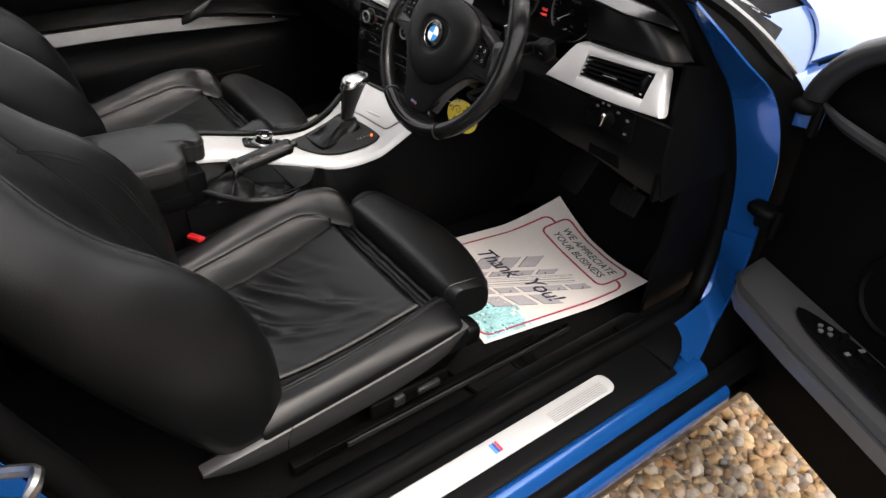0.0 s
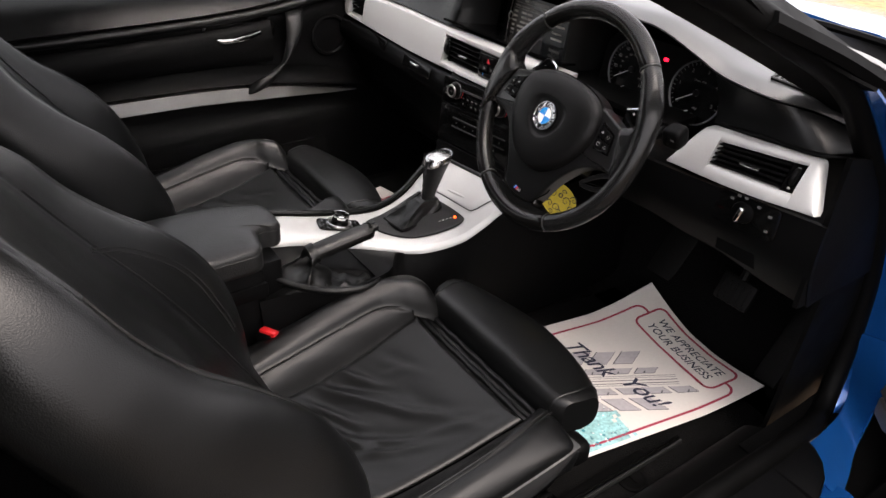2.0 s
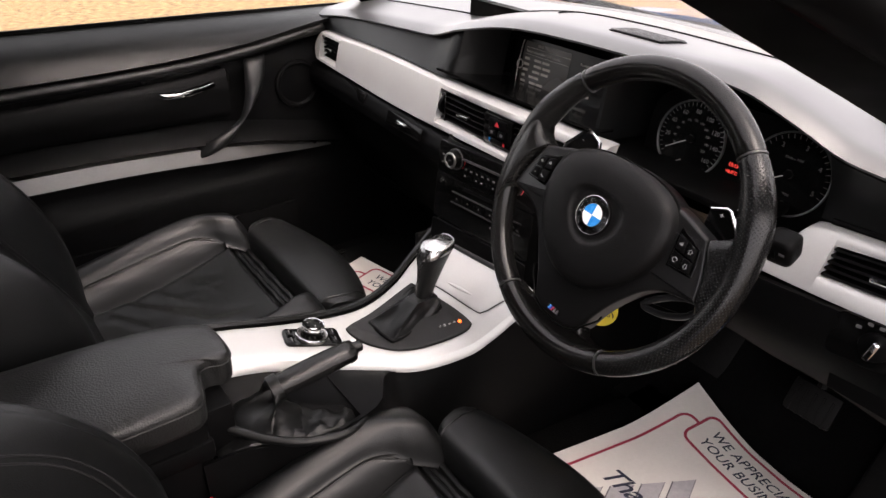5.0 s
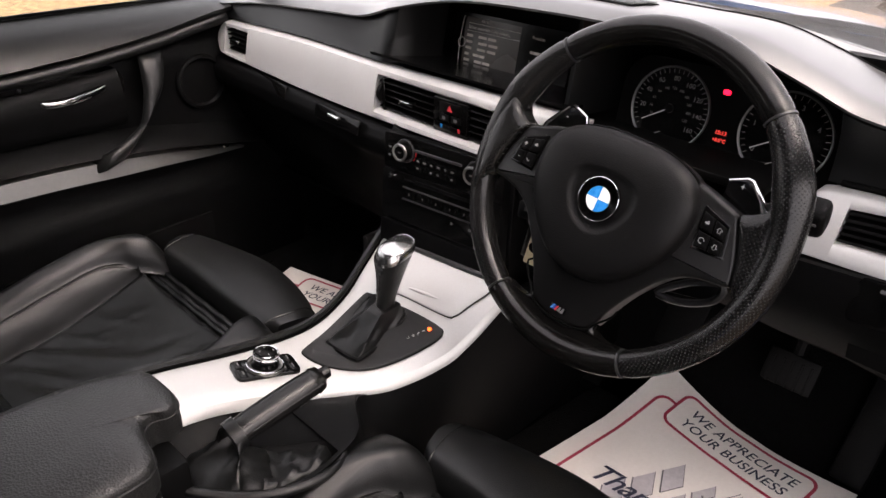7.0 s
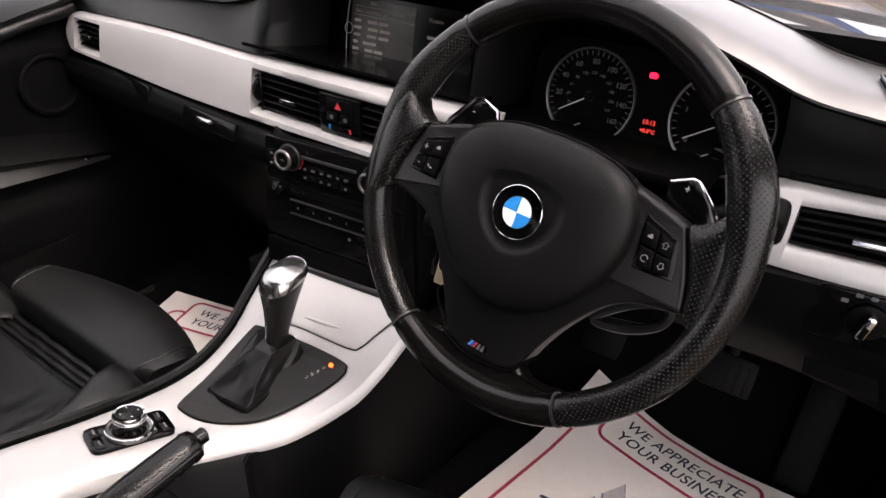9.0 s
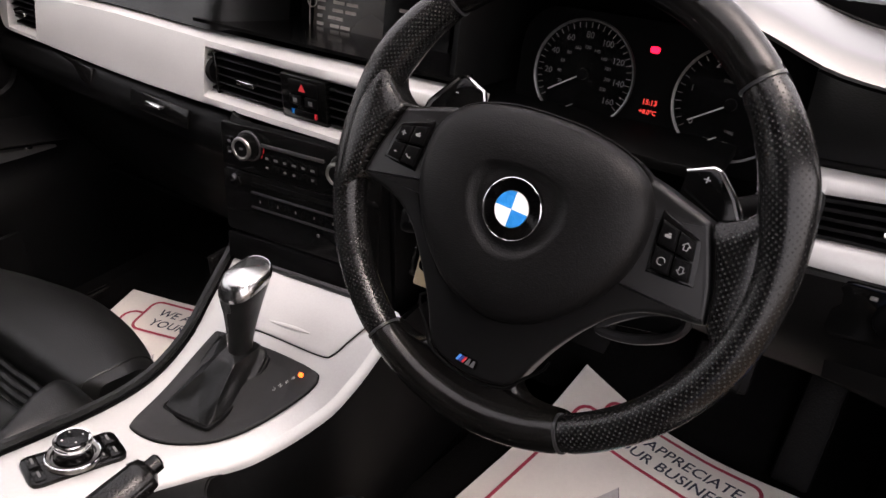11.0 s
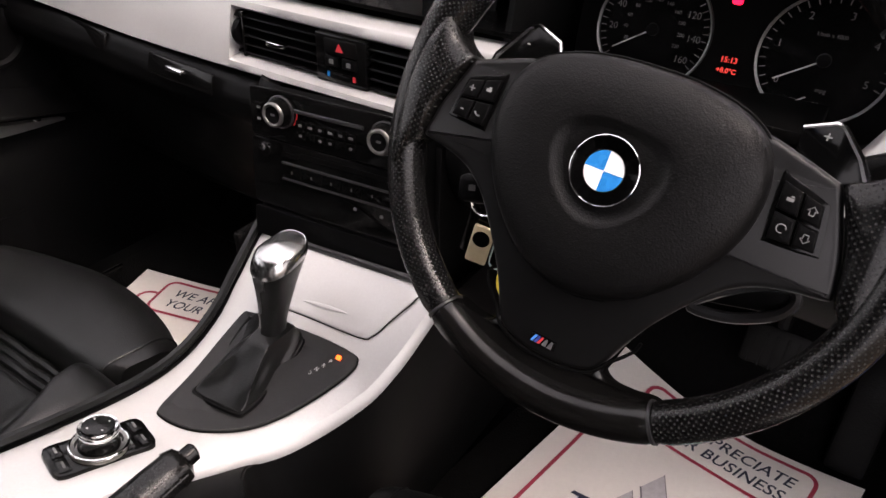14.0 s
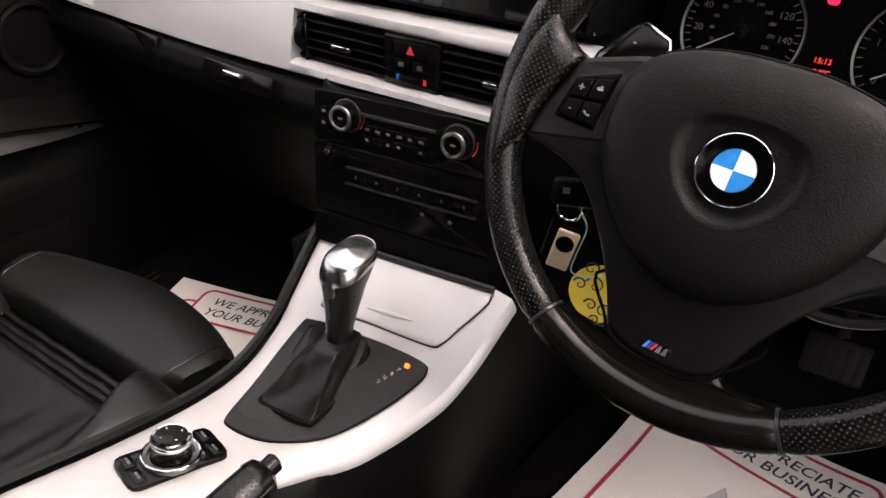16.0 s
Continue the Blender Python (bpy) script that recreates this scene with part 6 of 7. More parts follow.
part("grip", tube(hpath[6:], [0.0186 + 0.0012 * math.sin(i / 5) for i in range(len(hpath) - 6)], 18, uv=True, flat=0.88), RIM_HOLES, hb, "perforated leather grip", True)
part("grip_collar", tube(hpath[5:8], 0.0222, 18, flat=0.9), LEATHER, hb, "", True)
part("grip_end", tube([(0.0968, -0.180, 0.5815), (0.0985, -0.170, 0.5835), (0.0988, -0.166, 0.5838)], [0.0200, 0.0170, 0.010], 18, flat=0.88), LEATHER_WORN, hb, "", True)
part("release_button", tube([(0.0985, -0.170, 0.586), (0.0995, -0.158, 0.588), (0.0998, -0.156, 0.5882)], [0.0090, 0.0088, 0.006], 12), PIANO, hb, "", True)
part("grip_seam", tube([(p.x + 0.0195, p.y, p.z + 0.007) for p in hpath[8:]], 0.0009, 5), LEATHER_WORN, hb, "stitched seam", True)
rings = []
for k in range(15):
    t = k / 14
    top, low_c = hpath[6], V(0.096, -0.325, 0.502)
    c = top.lerp(low_c, t)
    row = []
    for i in range(32):
        a = 2 * math.pi * i / 32
        ca, sa = math.cos(a), math.sin(a)
        up_p = V(0.0215 * ca, -0.004 * sa, 0.0195 * sa)
        flat_p = V(0.055 * ca, 0.070 * sa, 0.0)
        w = t * t * (3 - 2 * t)
        fold = 1 + math.sin(math.pi * t) * (0.12 * math.sin(3 * a + 6 * t) + 0.09 * math.sin(6 * a - 11 * t + 1) + 0.05 * math.sin(9 * a + 14 * t))
        row.append(c + up_p.lerp(flat_p, w) * fold + V(0, -0.012 * math.sin(math.pi * t), 0))
    rings.append(row)
part("boot", loft(rings), LEATHER, hb, "crumpled leather boot", True)
bt2 = soft(0.124, -0.248, 0.503, 0.075, 0.120, 0.034, 3.2, 15, warp=lambda x, y, z: (x * (1 + 0.06 * math.sin(5 * y)), y, z * 0.7 + 0.13 * math.sin(5 * x + 8 * y) + 0.10 * math.sin(14 * y - 5 * x) + 0.06 * math.sin(23 * x + 9 * y)))
part("boot_base", bt2, LEATHER, hb, "", True)
LIPP = [(0.048, -0.394, 0.556), (0.092, -0.378, 0.540), (0.132, -0.342, 0.529), (0.165, -0.302, 0.524), (0.182, -0.262, 0.522), (0.186, -0.230, 0.520), (0.180, -0.204, 0.519), (0.168, -0.191, 0.518), (0.156, -0.188, 0.518)]
part("pocket_lip", tube(curve(LIPP, 6), [0.0065 - 0.0040 * max(0, (i - 26) / 22) for i in range(len(curve(LIPP, 6)))], 10), LEATHER, hb, "padded rim of the handbrake pocket", True)
inner_l = curve([(0.040, -0.390, 0.530), (0.045, -0.34, 0.520), (0.060, -0.300, 0.518), (0.083, -0.272, 0.518), (0.102, -0.249, 0.518), (0.121, -0.222, 0.518), (0.138, -0.200, 0.518), (0.154, -0.189, 0.518)], 6)
lipc = curve(LIPP, 6)
part("pocket_floor", sheet(lambda u, v: tuple(inner_l[round(v * 42)].lerp(lipc[round(v * 42)], u) + V(0, 0, -0.030 * math.sin(math.pi * u) * math.sin(math.pi * v) ** 0.5)), 10, 42, 0.003), PLASTIC, hb, "", True)
part("pocket_wall", sheet(lambda u, v: tuple(V(cr(max(-0.36, inner_l[round(v * 42)].y)) + 0.001, inner_l[round(v * 42)].y, czs(max(-0.36, inner_l[round(v * 42)].y)) - 0.021).lerp(inner_l[round(v * 42)], u)), 6, 42, 0.003), PLASTIC, hb, "", True)
part("pocket_line", tube([p + V(0.002, 0, 0.002) for p in inner_l[14:]], 0.0016, 5), RUBBER, hb, "", True)

# armrest box
arm = thing("armrest_box", pose(0.03, -0.6, 0.27), "black leather centre armrest over a plastic storage box", "armrest")


lidp = [(p.x, p.y) for p in curve([(-0.058, -0.78, 0), (-0.064, -0.60, 0), (-0.061, -0.50, 0), (-0.050, -0.410, 0), (-0.030, -0.358, 0), (-0.012, -0.341, 0), (0.020, -0.337, 0), (0.050, -0.338, 0), (0.066, -0.345, 0), (0.071, -0.358, 0), (0.066, -0.372, 0), (0.068, -0.383, 0), (0.080, -0.391, 0), (0.118, -0.398, 0), (0.134, -0.408, 0), (0.140, -0.430, 0), (0.141, -0.52, 0), (0.141, -0.78, 0)], 4, True)]
part("armrest_lid", dome(lidp, [(0.975, 0.588), (0.995, 0.591), (1.0, 0.598), (1.0, 0.616), (0.993, 0.624), (0.975, 0.6295), (0.94, 0.633), (0.80, 0.637), (0.5, 0.640), (0.2, 0.641)]), ARM_LEATHER, arm, "soft leather armrest lid", True)
part("lid_seam", tube([(p[0] * 0.998, p[1], 0.621) for p in lidp], 0.0012, 4, closed=True), THREAD, arm, "", True)
part("box_body", rbox(0.041, -0.602, 0.43, 0.182, 0.40, 0.315, 0.010), PLASTIC, arm, "", True)
part("box_step", rbox(0.131, -0.595, 0.545, 0.012, 0.39, 0.030, 0.003), PLASTIC, arm, "", True)
part("box_front", rbox(0.032, -0.385, 0.545, 0.15, 0.05, 0.075, 0.006), PLASTIC, arm, "", True)

# seat belt buckle
bk = thing("belt_buckle", pose(0.172, -0.425, 0.40), "black seat belt buckle with a red release button", "buckle")
part("buckle_body", rbox(0.169, -0.428, 0.437, 0.036, 0.022, 0.085, 0.006, rot=(-10, 0, 30)), PLASTIC, bk, "", True)
part("release_button", rbox(0.170, -0.420, 0.478, 0.034, 0.016, 0.012, 0.003, rot=(-10, 0, 30)), BUCKLE_RED, bk, "red release button", True)


# ---- seats ----
def cushion(f, nu, nv, drop=0.0045, su=0.010, sv=0.010, edges=(1, 1, 1, 1)):
    """An upholstered panel over f(u, v): its edges roll inwards to the seams. su and sv are the rolls' widths in metres."""
    us = [0.5 - 0.5 * math.cos(math.pi * i / nu) for i in range(nu + 1)]
    vs = [0.5 - 0.5 * math.cos(math.pi * j / nv) for j in range(nv + 1)]
    grid = [[Vector(f(u, v)) for v in vs] for u in us]
    rows = []
    for i, u in enumerate(us):
        row = []
        for j, v in enumerate(vs):
            p = grid[i][j]
            du = grid[min(i + 1, nu)][j] - grid[max(i - 1, 0)][j]
            dv = grid[i][min(j + 1, nv)] - grid[i][max(j - 1, 0)]
            n = du.cross(dv)
            n = n.normalized() if n.length > 1e-12 else V(0, 0, 1)
            wide = (grid[nu][j] - grid[0][j]).length + 1e-6
            deep = (grid[i][nv] - grid[i][0]).length + 1e-6
            k = 0.0
            for d, r, on in ((u * wide, su, edges[0]), ((1 - u) * wide, su, edges[1]), (v * deep, sv, edges[2]), ((1 - v) * deep, sv, edges[3])):
                if on and d < r:
                    k = max(k, 1 - math.sqrt(max(0, 1 - (1 - d / r) ** 2)))
            row.append(p - n * drop * k)
        rows.append(row)
    return loft(rows, False, False)


def seat(m, label, side, even=False):
    """A leather sports seat; side is +1 where the door is on its right."""
    s = thing("sports_seat", m, label, "seat", "front seats")
    rng = random.Random(4 + side)
    folds = [(-0.085, -0.345, 0.50, 0.0048, 0.060), (-0.050, -0.315, 0.62, 0.0052, 0.075), (-0.010, -0.300, 0.70, 0.0040, 0.070), (-0.105, -0.300, 0.40, 0.0042, 0.050), (0.035, -0.335, 0.85, 0.0046, 0.065), (0.075, -0.330, 1.00, 0.0038, 0.060), (0.015, -0.375, 0.60, 0.0050, 0.060), (-0.060, -0.390, 0.45, 0.0050, 0.055), (0.090, -0.260, 1.10, 0.0024, 0.070), (-0.090, -0.240, 0.35, 0.0022, 0.050), (0.030, -0.250, 0.75, 0.0018, 0.080)]
    folds += [(rng.uniform(-0.12, 0.12), rng.uniform(-0.42, -0.20), rng.uniform(0.3, 1.1), rng.uniform(0.0006, 0.0016), rng.uniform(0.02, 0.04)) for _ in range(16)]

    def crease(x, y):
        z = 0.0
        for cx, cy, a, h, ln in folds:
            dx, dy = x - cx, y - cy
            along, across = dx * math.cos(a) + dy * math.sin(a), -dx * math.sin(a) + dy * math.cos(a) + 0.010 * math.sin(16 * dx + 40 * cx)
            z += h * math.exp(-(along / ln) ** 2) * (math.exp(-(across / 0.0085) ** 2) - 0.55 * math.exp(-((across - 0.015) / 0.010) ** 2))
        return z

    def mid_z(y):
        return spline(y, [(-0.50, 0.402), (-0.44, 0.398), (-0.36, 0.402), (-0.27, 0.418), (-0.20, 0.437), (-0.152, 0.450)])

    def half(y):
        """Half the width of the middle panel."""
        return spline(y, [(-0.50, 0.128), (-0.40, 0.138), (-0.28, 0.148), (-0.152, 0.160)])

    def centre(u, v):
        y = -0.50 + 0.350 * v
        x = half(y) * (2 * u - 1)
        return x, y, mid_z(y) + 0.010 * abs(2 * u - 1) ** 3 + crease(x, y)

    part("seat_centre", cushion(centre, 72, 72, 0.009, 0.014, 0.012), LEATHER, s, "creased leather seat panel")
    for k in (-1, 1):
        high = even or k != side
        seam_x = [(-0.50, 0.164), (-0.36, 0.177), (-0.26, 0.184), (-0.215, 0.184), (-0.19, 0.178), (-0.16, 0.164)] if high else [(-0.50, 0.196), (-0.36, 0.199), (-0.22, 0.193), (-0.14, 0.182), (-0.10, 0.174)]
        seam_z = [(-0.50, 0.440), (-0.40, 0.455), (-0.30, 0.472), (-0.23, 0.483), (-0.19, 0.479), (-0.16, 0.464)] if high else [(-0.50, 0.436), (-0.36, 0.448), (-0.22, 0.460), (-0.14, 0.464), (-0.10, 0.458)]
        top_z = [(-0.50, 0.462), (-0.40, 0.483), (-0.30, 0.505), (-0.20, 0.521), (-0.15, 0.521), (-0.115, 0.511), (-0.088, 0.492)] if high else [(-0.50, 0.438), (-0.36, 0.450), (-0.22, 0.463), (-0.14, 0.468), (-0.10, 0.460), (-0.082, 0.442)]
        y_in = -0.158 if high else -0.092
        y_out = -0.088 if high else -0.078

        def inner(u, v):
            y = -0.50 + (y_in + 0.50) * v
            a = V(half(min(y, -0.152)) * (1 if y < -0.152 else 1 - 0.10 * (y + 0.152) / 0.06), y, mid_z(min(y, -0.152)) - 0.004)
            b = V(spline(y, seam_x), y, spline(y, seam_z))
            p = a.lerp(b, u) + V(0, 0, (0.012 if high else 0.006) * math.sin(math.pi * u))
            p.z += 0.0010 * math.sin(60 * y + 9 * u) * math.sin(math.pi * u)
            return k * p.x, p.y, p.z

        bs = part("bolster_panel", cushion(inner, 16, 48, 0.005, 0.009, 0.012), LEATHER, s, "grained inner panel of the side bolster")

        def outer(u, v):
            y = -0.50 + (y_out + 0.50) * v
            w = max(0.0, (y - (y_in - 0.01)) / (y_out - y_in + 0.01))
            sx, sz = spline(min(y, y_in), seam_x), spline(min(y, y_in), seam_z)
            t = spline(y, top_z)
            sx = sx - (0.030 if high else 0.012) * w
            pts = [(0.0, sx, min(sz, t) - 0.034 * w), (0.13, sx + 0.009, sz + (t - sz) * 0.55 - 0.016 * w), (0.27, sx + 0.022 + 0.006 * w, t - 0.004), (0.40, sx + 0.036 + 0.010 * w, t), (0.56, 0.236 - 0.010 * w, t - 0.014), (0.72, 0.243 - 0.014 * w, t - 0.042), (1.0, 0.238 - 0.018 * w, 0.360)] if high else [(0.0, sx, min(sz, t)), (0.15, sx + 0.012, t), (0.35, sx + 0.028, t - 0.004), (0.55, 0.240 - 0.012 * w, t - 0.018), (0.75, 0.245 - 0.014 * w, t - 0.036), (1.0, 0.240 - 0.016 * w, 0.385)]
            f = math.sqrt(max(0.0, 1 - max(0.0, (v - 0.90) / 0.10) ** 2))
            z = spline(u, [(q[0], q[2]) for q in pts])
            x = spline(u, [(q[0], q[1]) for q in pts])
            return k * x, y, 0.37 + (z - 0.37) * (0.25 + 0.75 * f)

        part("side_bolster", cushion(outer, 30, 56, 0.004, 0.007, 0.010, (1, 0, 1, 1)), LEATHER, s, "smooth leather roll of the side bolster")
        for off in (0.0035, -0.0035):
            part("bolster_seam", tube([V(k * (spline(y, seam_x) + off), y, spline(y, seam_z) + 0.0006) for y in [-0.49 + (y_in + 0.48) * i / 36 for i in range(37)]], 0.0012, 5), THREAD, bs)
    # extending thigh support with its bellows
    sec = []
    for i in range(41):
        x = -0.196 + 0.400 * i / 40
        q = (i - 20) / 20
        back, front = -0.108 + 0.012 * max(0, abs(q) - 0.85) / 0.15, spline(x, [(-0.196, -0.014), (-0.15, 0.004), (-0.08, 0.020), (0.0, 0.029), (0.08, 0.024), (0.15, 0.008), (0.204, -0.016)])
        round_end = 1 - 0.10 * max(0, (abs(q) - 0.93) / 0.07) ** 2
        cy, hy, cz, hz = (back + front) / 2, (front - back) / 2 * round_end, 0.4535 + 0.002 * math.cos(3 * q), 0.0365 * round_end
        ring = []
        for j in range(32):
            a = 2 * math.pi * j / 32
            c, d = math.cos(a), math.sin(a)
            e = 0.55 if c > 0 else 0.35
            yy = cy + hy * math.copysign(abs(c) ** e, c)
            zz = cz + hz * math.copysign(abs(d) ** 0.55, d) - 0.010 * max(0, (yy - cy) / hy) ** 2 * (1 if d > 0 else 0)
            ring.append(V(x - 0.010 * (q if abs(q) > 0.5 else 0) * max(0, -(yy - cy) / hy), yy, zz + 0.0008 * math.sin(23 * x + 30 * yy)))
        sec.append(ring)
    ts = part("thigh_support", loft(sec), LEATHER, s, "extendable leather thigh support")
    for i in (2, 38):
        part("support_seam", tube([p + (p - sum(sec[i], Vector()) / 32).normalized() * 0.0003 for p in sec[i]], 0.0014, 5, closed=True, up=(1, 0, 0)), LEATHER, ts)
    part("support_gap", rbox(0.005, -0.128, 0.405, 0.33, 0.05, 0.05, 0.004), RUBBER, s)
    for j in range(4):
        part("bellows_fold", tube([(-0.158 + 0.325 * i / 16, -0.149 + 0.0115 * j, 0.437 + 0.003 * (j % 2) + 0.0016 * math.sin(1.9 * i + 2 * j)) for i in range(17)], 0.0060, 8, flat=1.2), LEATHER, s)
    part("seat_base", soft(0, -0.26, 0.350, 0.44, 0.44, 0.075, 6, 5), PLASTIC, s)
    rings = []
    for j in range(25):
        v = j / 24
        y = -0.60 + 0.50 * v
        zt = spline(y, [(-0.60, 0.396), (-0.50, 0.404), (-0.40, 0.413), (-0.25, 0.427), (-0.10, 0.444)])
        zl = spline(y, [(-0.60, 0.382), (-0.54, 0.352), (-0.46, 0.345), (-0.30, 0.352), (-0.20, 0.366), (-0.14, 0.388), (-0.10, 0.436)])
        rings.append([V(side * (0.226 + d), y, zt + (zl - zt) * w) for d, w in ((0.0, 0.02), (0.014, 0.0), (0.0215, 0.10), (0.0225, 0.35), (0.019, 0.80), (0.012, 0.97), (0.002, 1.0))])
    tr = part("side_trim", loft(rings), TRIM_GREY, s, "satin black plastic side trim")
    part("trim_joint", tube([V(side * 0.2478, -0.452 - 0.012 * math.sin(2.2 * i / 8), 0.408 - 0.058 * i / 8) for i in range(9)], 0.0010, 4), RUBBER, tr)
    rails = part("seat_rail", rbox(side * 0.235, -0.18, 0.292, 0.022, 0.56, 0.022, 0.003), RUBBER, s)
    part("rail_slide", rbox(side * 0.245, -0.12, 0.306, 0.006, 0.60, 0.006, 0.001), PIANO, rails)
    part("rail_edge", rbox(side * 0.252, -0.09, 0.300, 0.004, 0.54, 0.012, 0.001), SATIN, rails)
    part("seat_rail", rbox(-side * 0.2, -0.18, 0.292, 0.022, 0.56, 0.022, 0.003), RUBBER, s)
    lev = part("adjuster_panel", rbox(side * 0.236, -0.22, 0.332, 0.012, 0.17, 0.036, 0.006), RUBBER, s)
    part("adjuster_switch", rbox(side * 0.246, -0.185, 0.338, 0.012, 0.050, 0.014, 0.005), SATIN, lev)
    part("adjuster_switch", rbox(side * 0.246, -0.250, 0.340, 0.012, 0.024, 0.024, 0.005), SATIN, lev)
    part("front_foot", soft(side * 0.215, -0.078, 0.398, 0.05, 0.040, 0.045, 4, 4), PLASTIC, s)

    # backrest: rings along its leaning axis
    base, lean = V(0, -0.50, 0.40), radians(30)
    up = V(0, -math.sin(lean), math.cos(lean))
    fwd = V(0, math.cos(lean), math.sin(lean))

    def swell(q):
        """Height of the wings across the backrest, 0 in the middle."""
        groove = 0.045 * math.exp(-((q - 0.775) / 0.012) ** 2) + 0.05 * math.exp(-((q - 0.50) / 0.014) ** 2)
        return spline(q, [(0.0, 0.0), (0.30, 0.01), (0.48, 0.14), (0.62, 0.55), (0.74, 0.90), (0.83, 1.0), (0.91, 0.86), (0.97, 0.55), (1.0, 0.25)]) - groove

    def back_ring(t, w, deep, wing_d, wing_t):
        c = base + up * t
        pts = []
        for i in range(121):
            q = -1 + 2 * i / 120
            q = math.copysign(abs(q) ** 0.85, q)
            mid = 0.046 * (1 - abs(q) ** 6) + 0.004 * math.cos(20 * t) * (1 - abs(q)) ** 2
            pts.append(c + V(w * q, 0, 0) + fwd * (mid + (wing_d if q * side > 0 else wing_t) * swell(abs(q))))
        for i in range(21):
            a = math.pi * i / 20
            pts.append(c + V(w * math.copysign(abs(math.cos(a)) ** 0.5, math.cos(a)), 0, 0) - fwd * (0.004 + deep * abs(math.sin(a)) ** 0.6))
        return pts

    prof = [(-0.065, 0.200, 0.05, 0.0, 0.0), (-0.04, 0.225, 0.07, 0.012, 0.0), (0.0, 0.238, 0.082, 0.033, 0.010), (0.05, 0.244, 0.084, 0.058, 0.022), (0.085, 0.246, 0.085, 0.074, 0.043), (0.12, 0.247, 0.085, 0.086, 0.062), (0.18, 0.249, 0.085, 0.098, 0.085), (0.26, 0.249, 0.084, 0.100, 0.094), (0.34, 0.246, 0.082, 0.080, 0.081), (0.41, 0.240, 0.079, 0.053, 0.056), (0.48, 0.230, 0.074, 0.040, 0.040), (0.55, 0.208, 0.066, 0.036, 0.036), (0.61, 0.172, 0.054, 0.022, 0.022), (0.645, 0.13, 0.035, 0.006, 0.006), (0.655, 0.09, 0.02, 0.0, 0.0)]
    fine = []
    for i in range(57):
        t = -0.065 + 0.720 * i / 56
        fine.append(back_ring(t, *(spline(t, [(p[0], p[k]) for p in prof]) for k in (1, 2, 3, 4))))
    bk = part("backrest", loft(fine), LEATHER, s, "leather backrest with raised wings")
    arch = [(0.43, 0.103), (0.399, 0.128), (0.358, 0.143), (0.311, 0.154), (0.261, 0.157), (0.207, 0.155), (0.145, 0.153)]
    for off in (0.0, 0.006):
        row = []
        for n in range(37):
            t = 0.43 - 0.285 * n / 36
            w = spline(t, [(p[0], p[1]) for p in prof])
            i = (t + 0.065) / 0.720 * 56
            j = (1 - ((spline(t, arch[::-1]) + off) / w) ** (1 / 0.85)) * 60
            j = j if side > 0 else 120 - j
            lo = fine[int(i)][int(j)].lerp(fine[int(i)][int(j) + 1], j % 1)
            hi = fine[int(i) + 1][int(j)].lerp(fine[int(i) + 1][int(j) + 1], j % 1)
            row.append(lo.lerp(hi, i % 1) + fwd * 0.0012)
        part("wing_seam", tube(row, 0.0012, 5), THREAD, bk)
    for k in (-1, 1):
        for q in (0.765, 0.785, 0.50) if k == side else (0.50,):
            i = round((k * q ** (1 / 0.85) + 1) * 60)
            part("back_seam", tube([r[i] + fwd * 0.0012 for r in fine[6:48]], 0.0009, 5), THREAD, bk)
    part("headrest", soft(0, -0.50 - 0.70 * math.sin(lean), 0.40 + 0.72 * math.cos(lean), 0.26, 0.10, 0.16, 3.5, 7, rot=(math.degrees(lean) * 0.6, 0, 0)), LEATHER, s)
    part("back_hinge", soft(side * 0.205, -0.50, 0.372, 0.04, 0.09, 0.08, 3, 5), PLASTIC, s)
    return s


seat(pose(0.400, 0, 0), "black leather driver's sports seat with bolsters", 1)
seat(pose(-0.325, 0.0, 0.022), "black leather passenger sports seat with bolsters", -1, True)
rear = thing("rear_bench", pose(0, -1.3, 0.3), "dark rear bench seat", "seat")
part("bench_cushion", soft(0, -1.25, 0.42, 1.25, 0.5, 0.2, 6, 5), LEATHER, rear, "", True)
part("bench_back", soft(0, -1.6, 0.72, 1.25, 0.2, 0.6, 6, 5, rot=(-18, 0, 0)), LEATHER, rear, "", True)

# ---- footwell ----
fm = thing("floor_mat", pose(0.45, 0.1, 0.272), "black carpet floor mat with a round fixing clip", "floor mat", "floor mats")
part("mat_carpet", prism([(p.x, p.y) for p in curve([(-0.25, -0.18, 0), (0.24, -0.18, 0), (0.255, -0.1, 0), (0.25, 0.25, 0), (0.20, 0.36, 0), (-0.2, 0.38, 0), (-0.25, 0.3, 0)], 4, True)], 0, 0.010, 0.003), CARPET, fm)
clip = part("mat_clip", lathe([(0.028, 0.010), (0.027, 0.013), (0.022, 0.014), (0.020, 0.0125), (0.0, 0.013)], 28, pose(0.208, -0.052, 0)), RUBBER, fm)
part("clip_tab", rbox(0.208, -0.052, 0.0145, 0.022, 0.006, 0.003, 0.001), RUBBER, clip)
fm2 = thing("floor_mat", pose(-0.40, 0.1, 0.272), "black carpet floor mat", "floor mat", "floor mats")
part("mat_carpet", prism(rrect(0.5, 0.6, 0.05), 0, 0.010, 0.003), CARPET, fm2)
bp = thing("brake_pedal", pose(0.497, 0.50, 0.43), "black ribbed rubber brake pedal", "pedal", "pedals")
part("pedal_pad", rbox(0.497, 0.505, 0.432, 0.085, 0.014, 0.062, 0.008, rot=(-28, 0, 0)), PEDAL, bp, "", True)
for i in range(5):
    part("pedal_rib", rbox(0.467 + 0.015 * i, 0.497, 0.429, 0.005, 0.004, 0.05, 0.001, 1, rot=(-28, 0, 0)), PEDAL, bp, "", True)
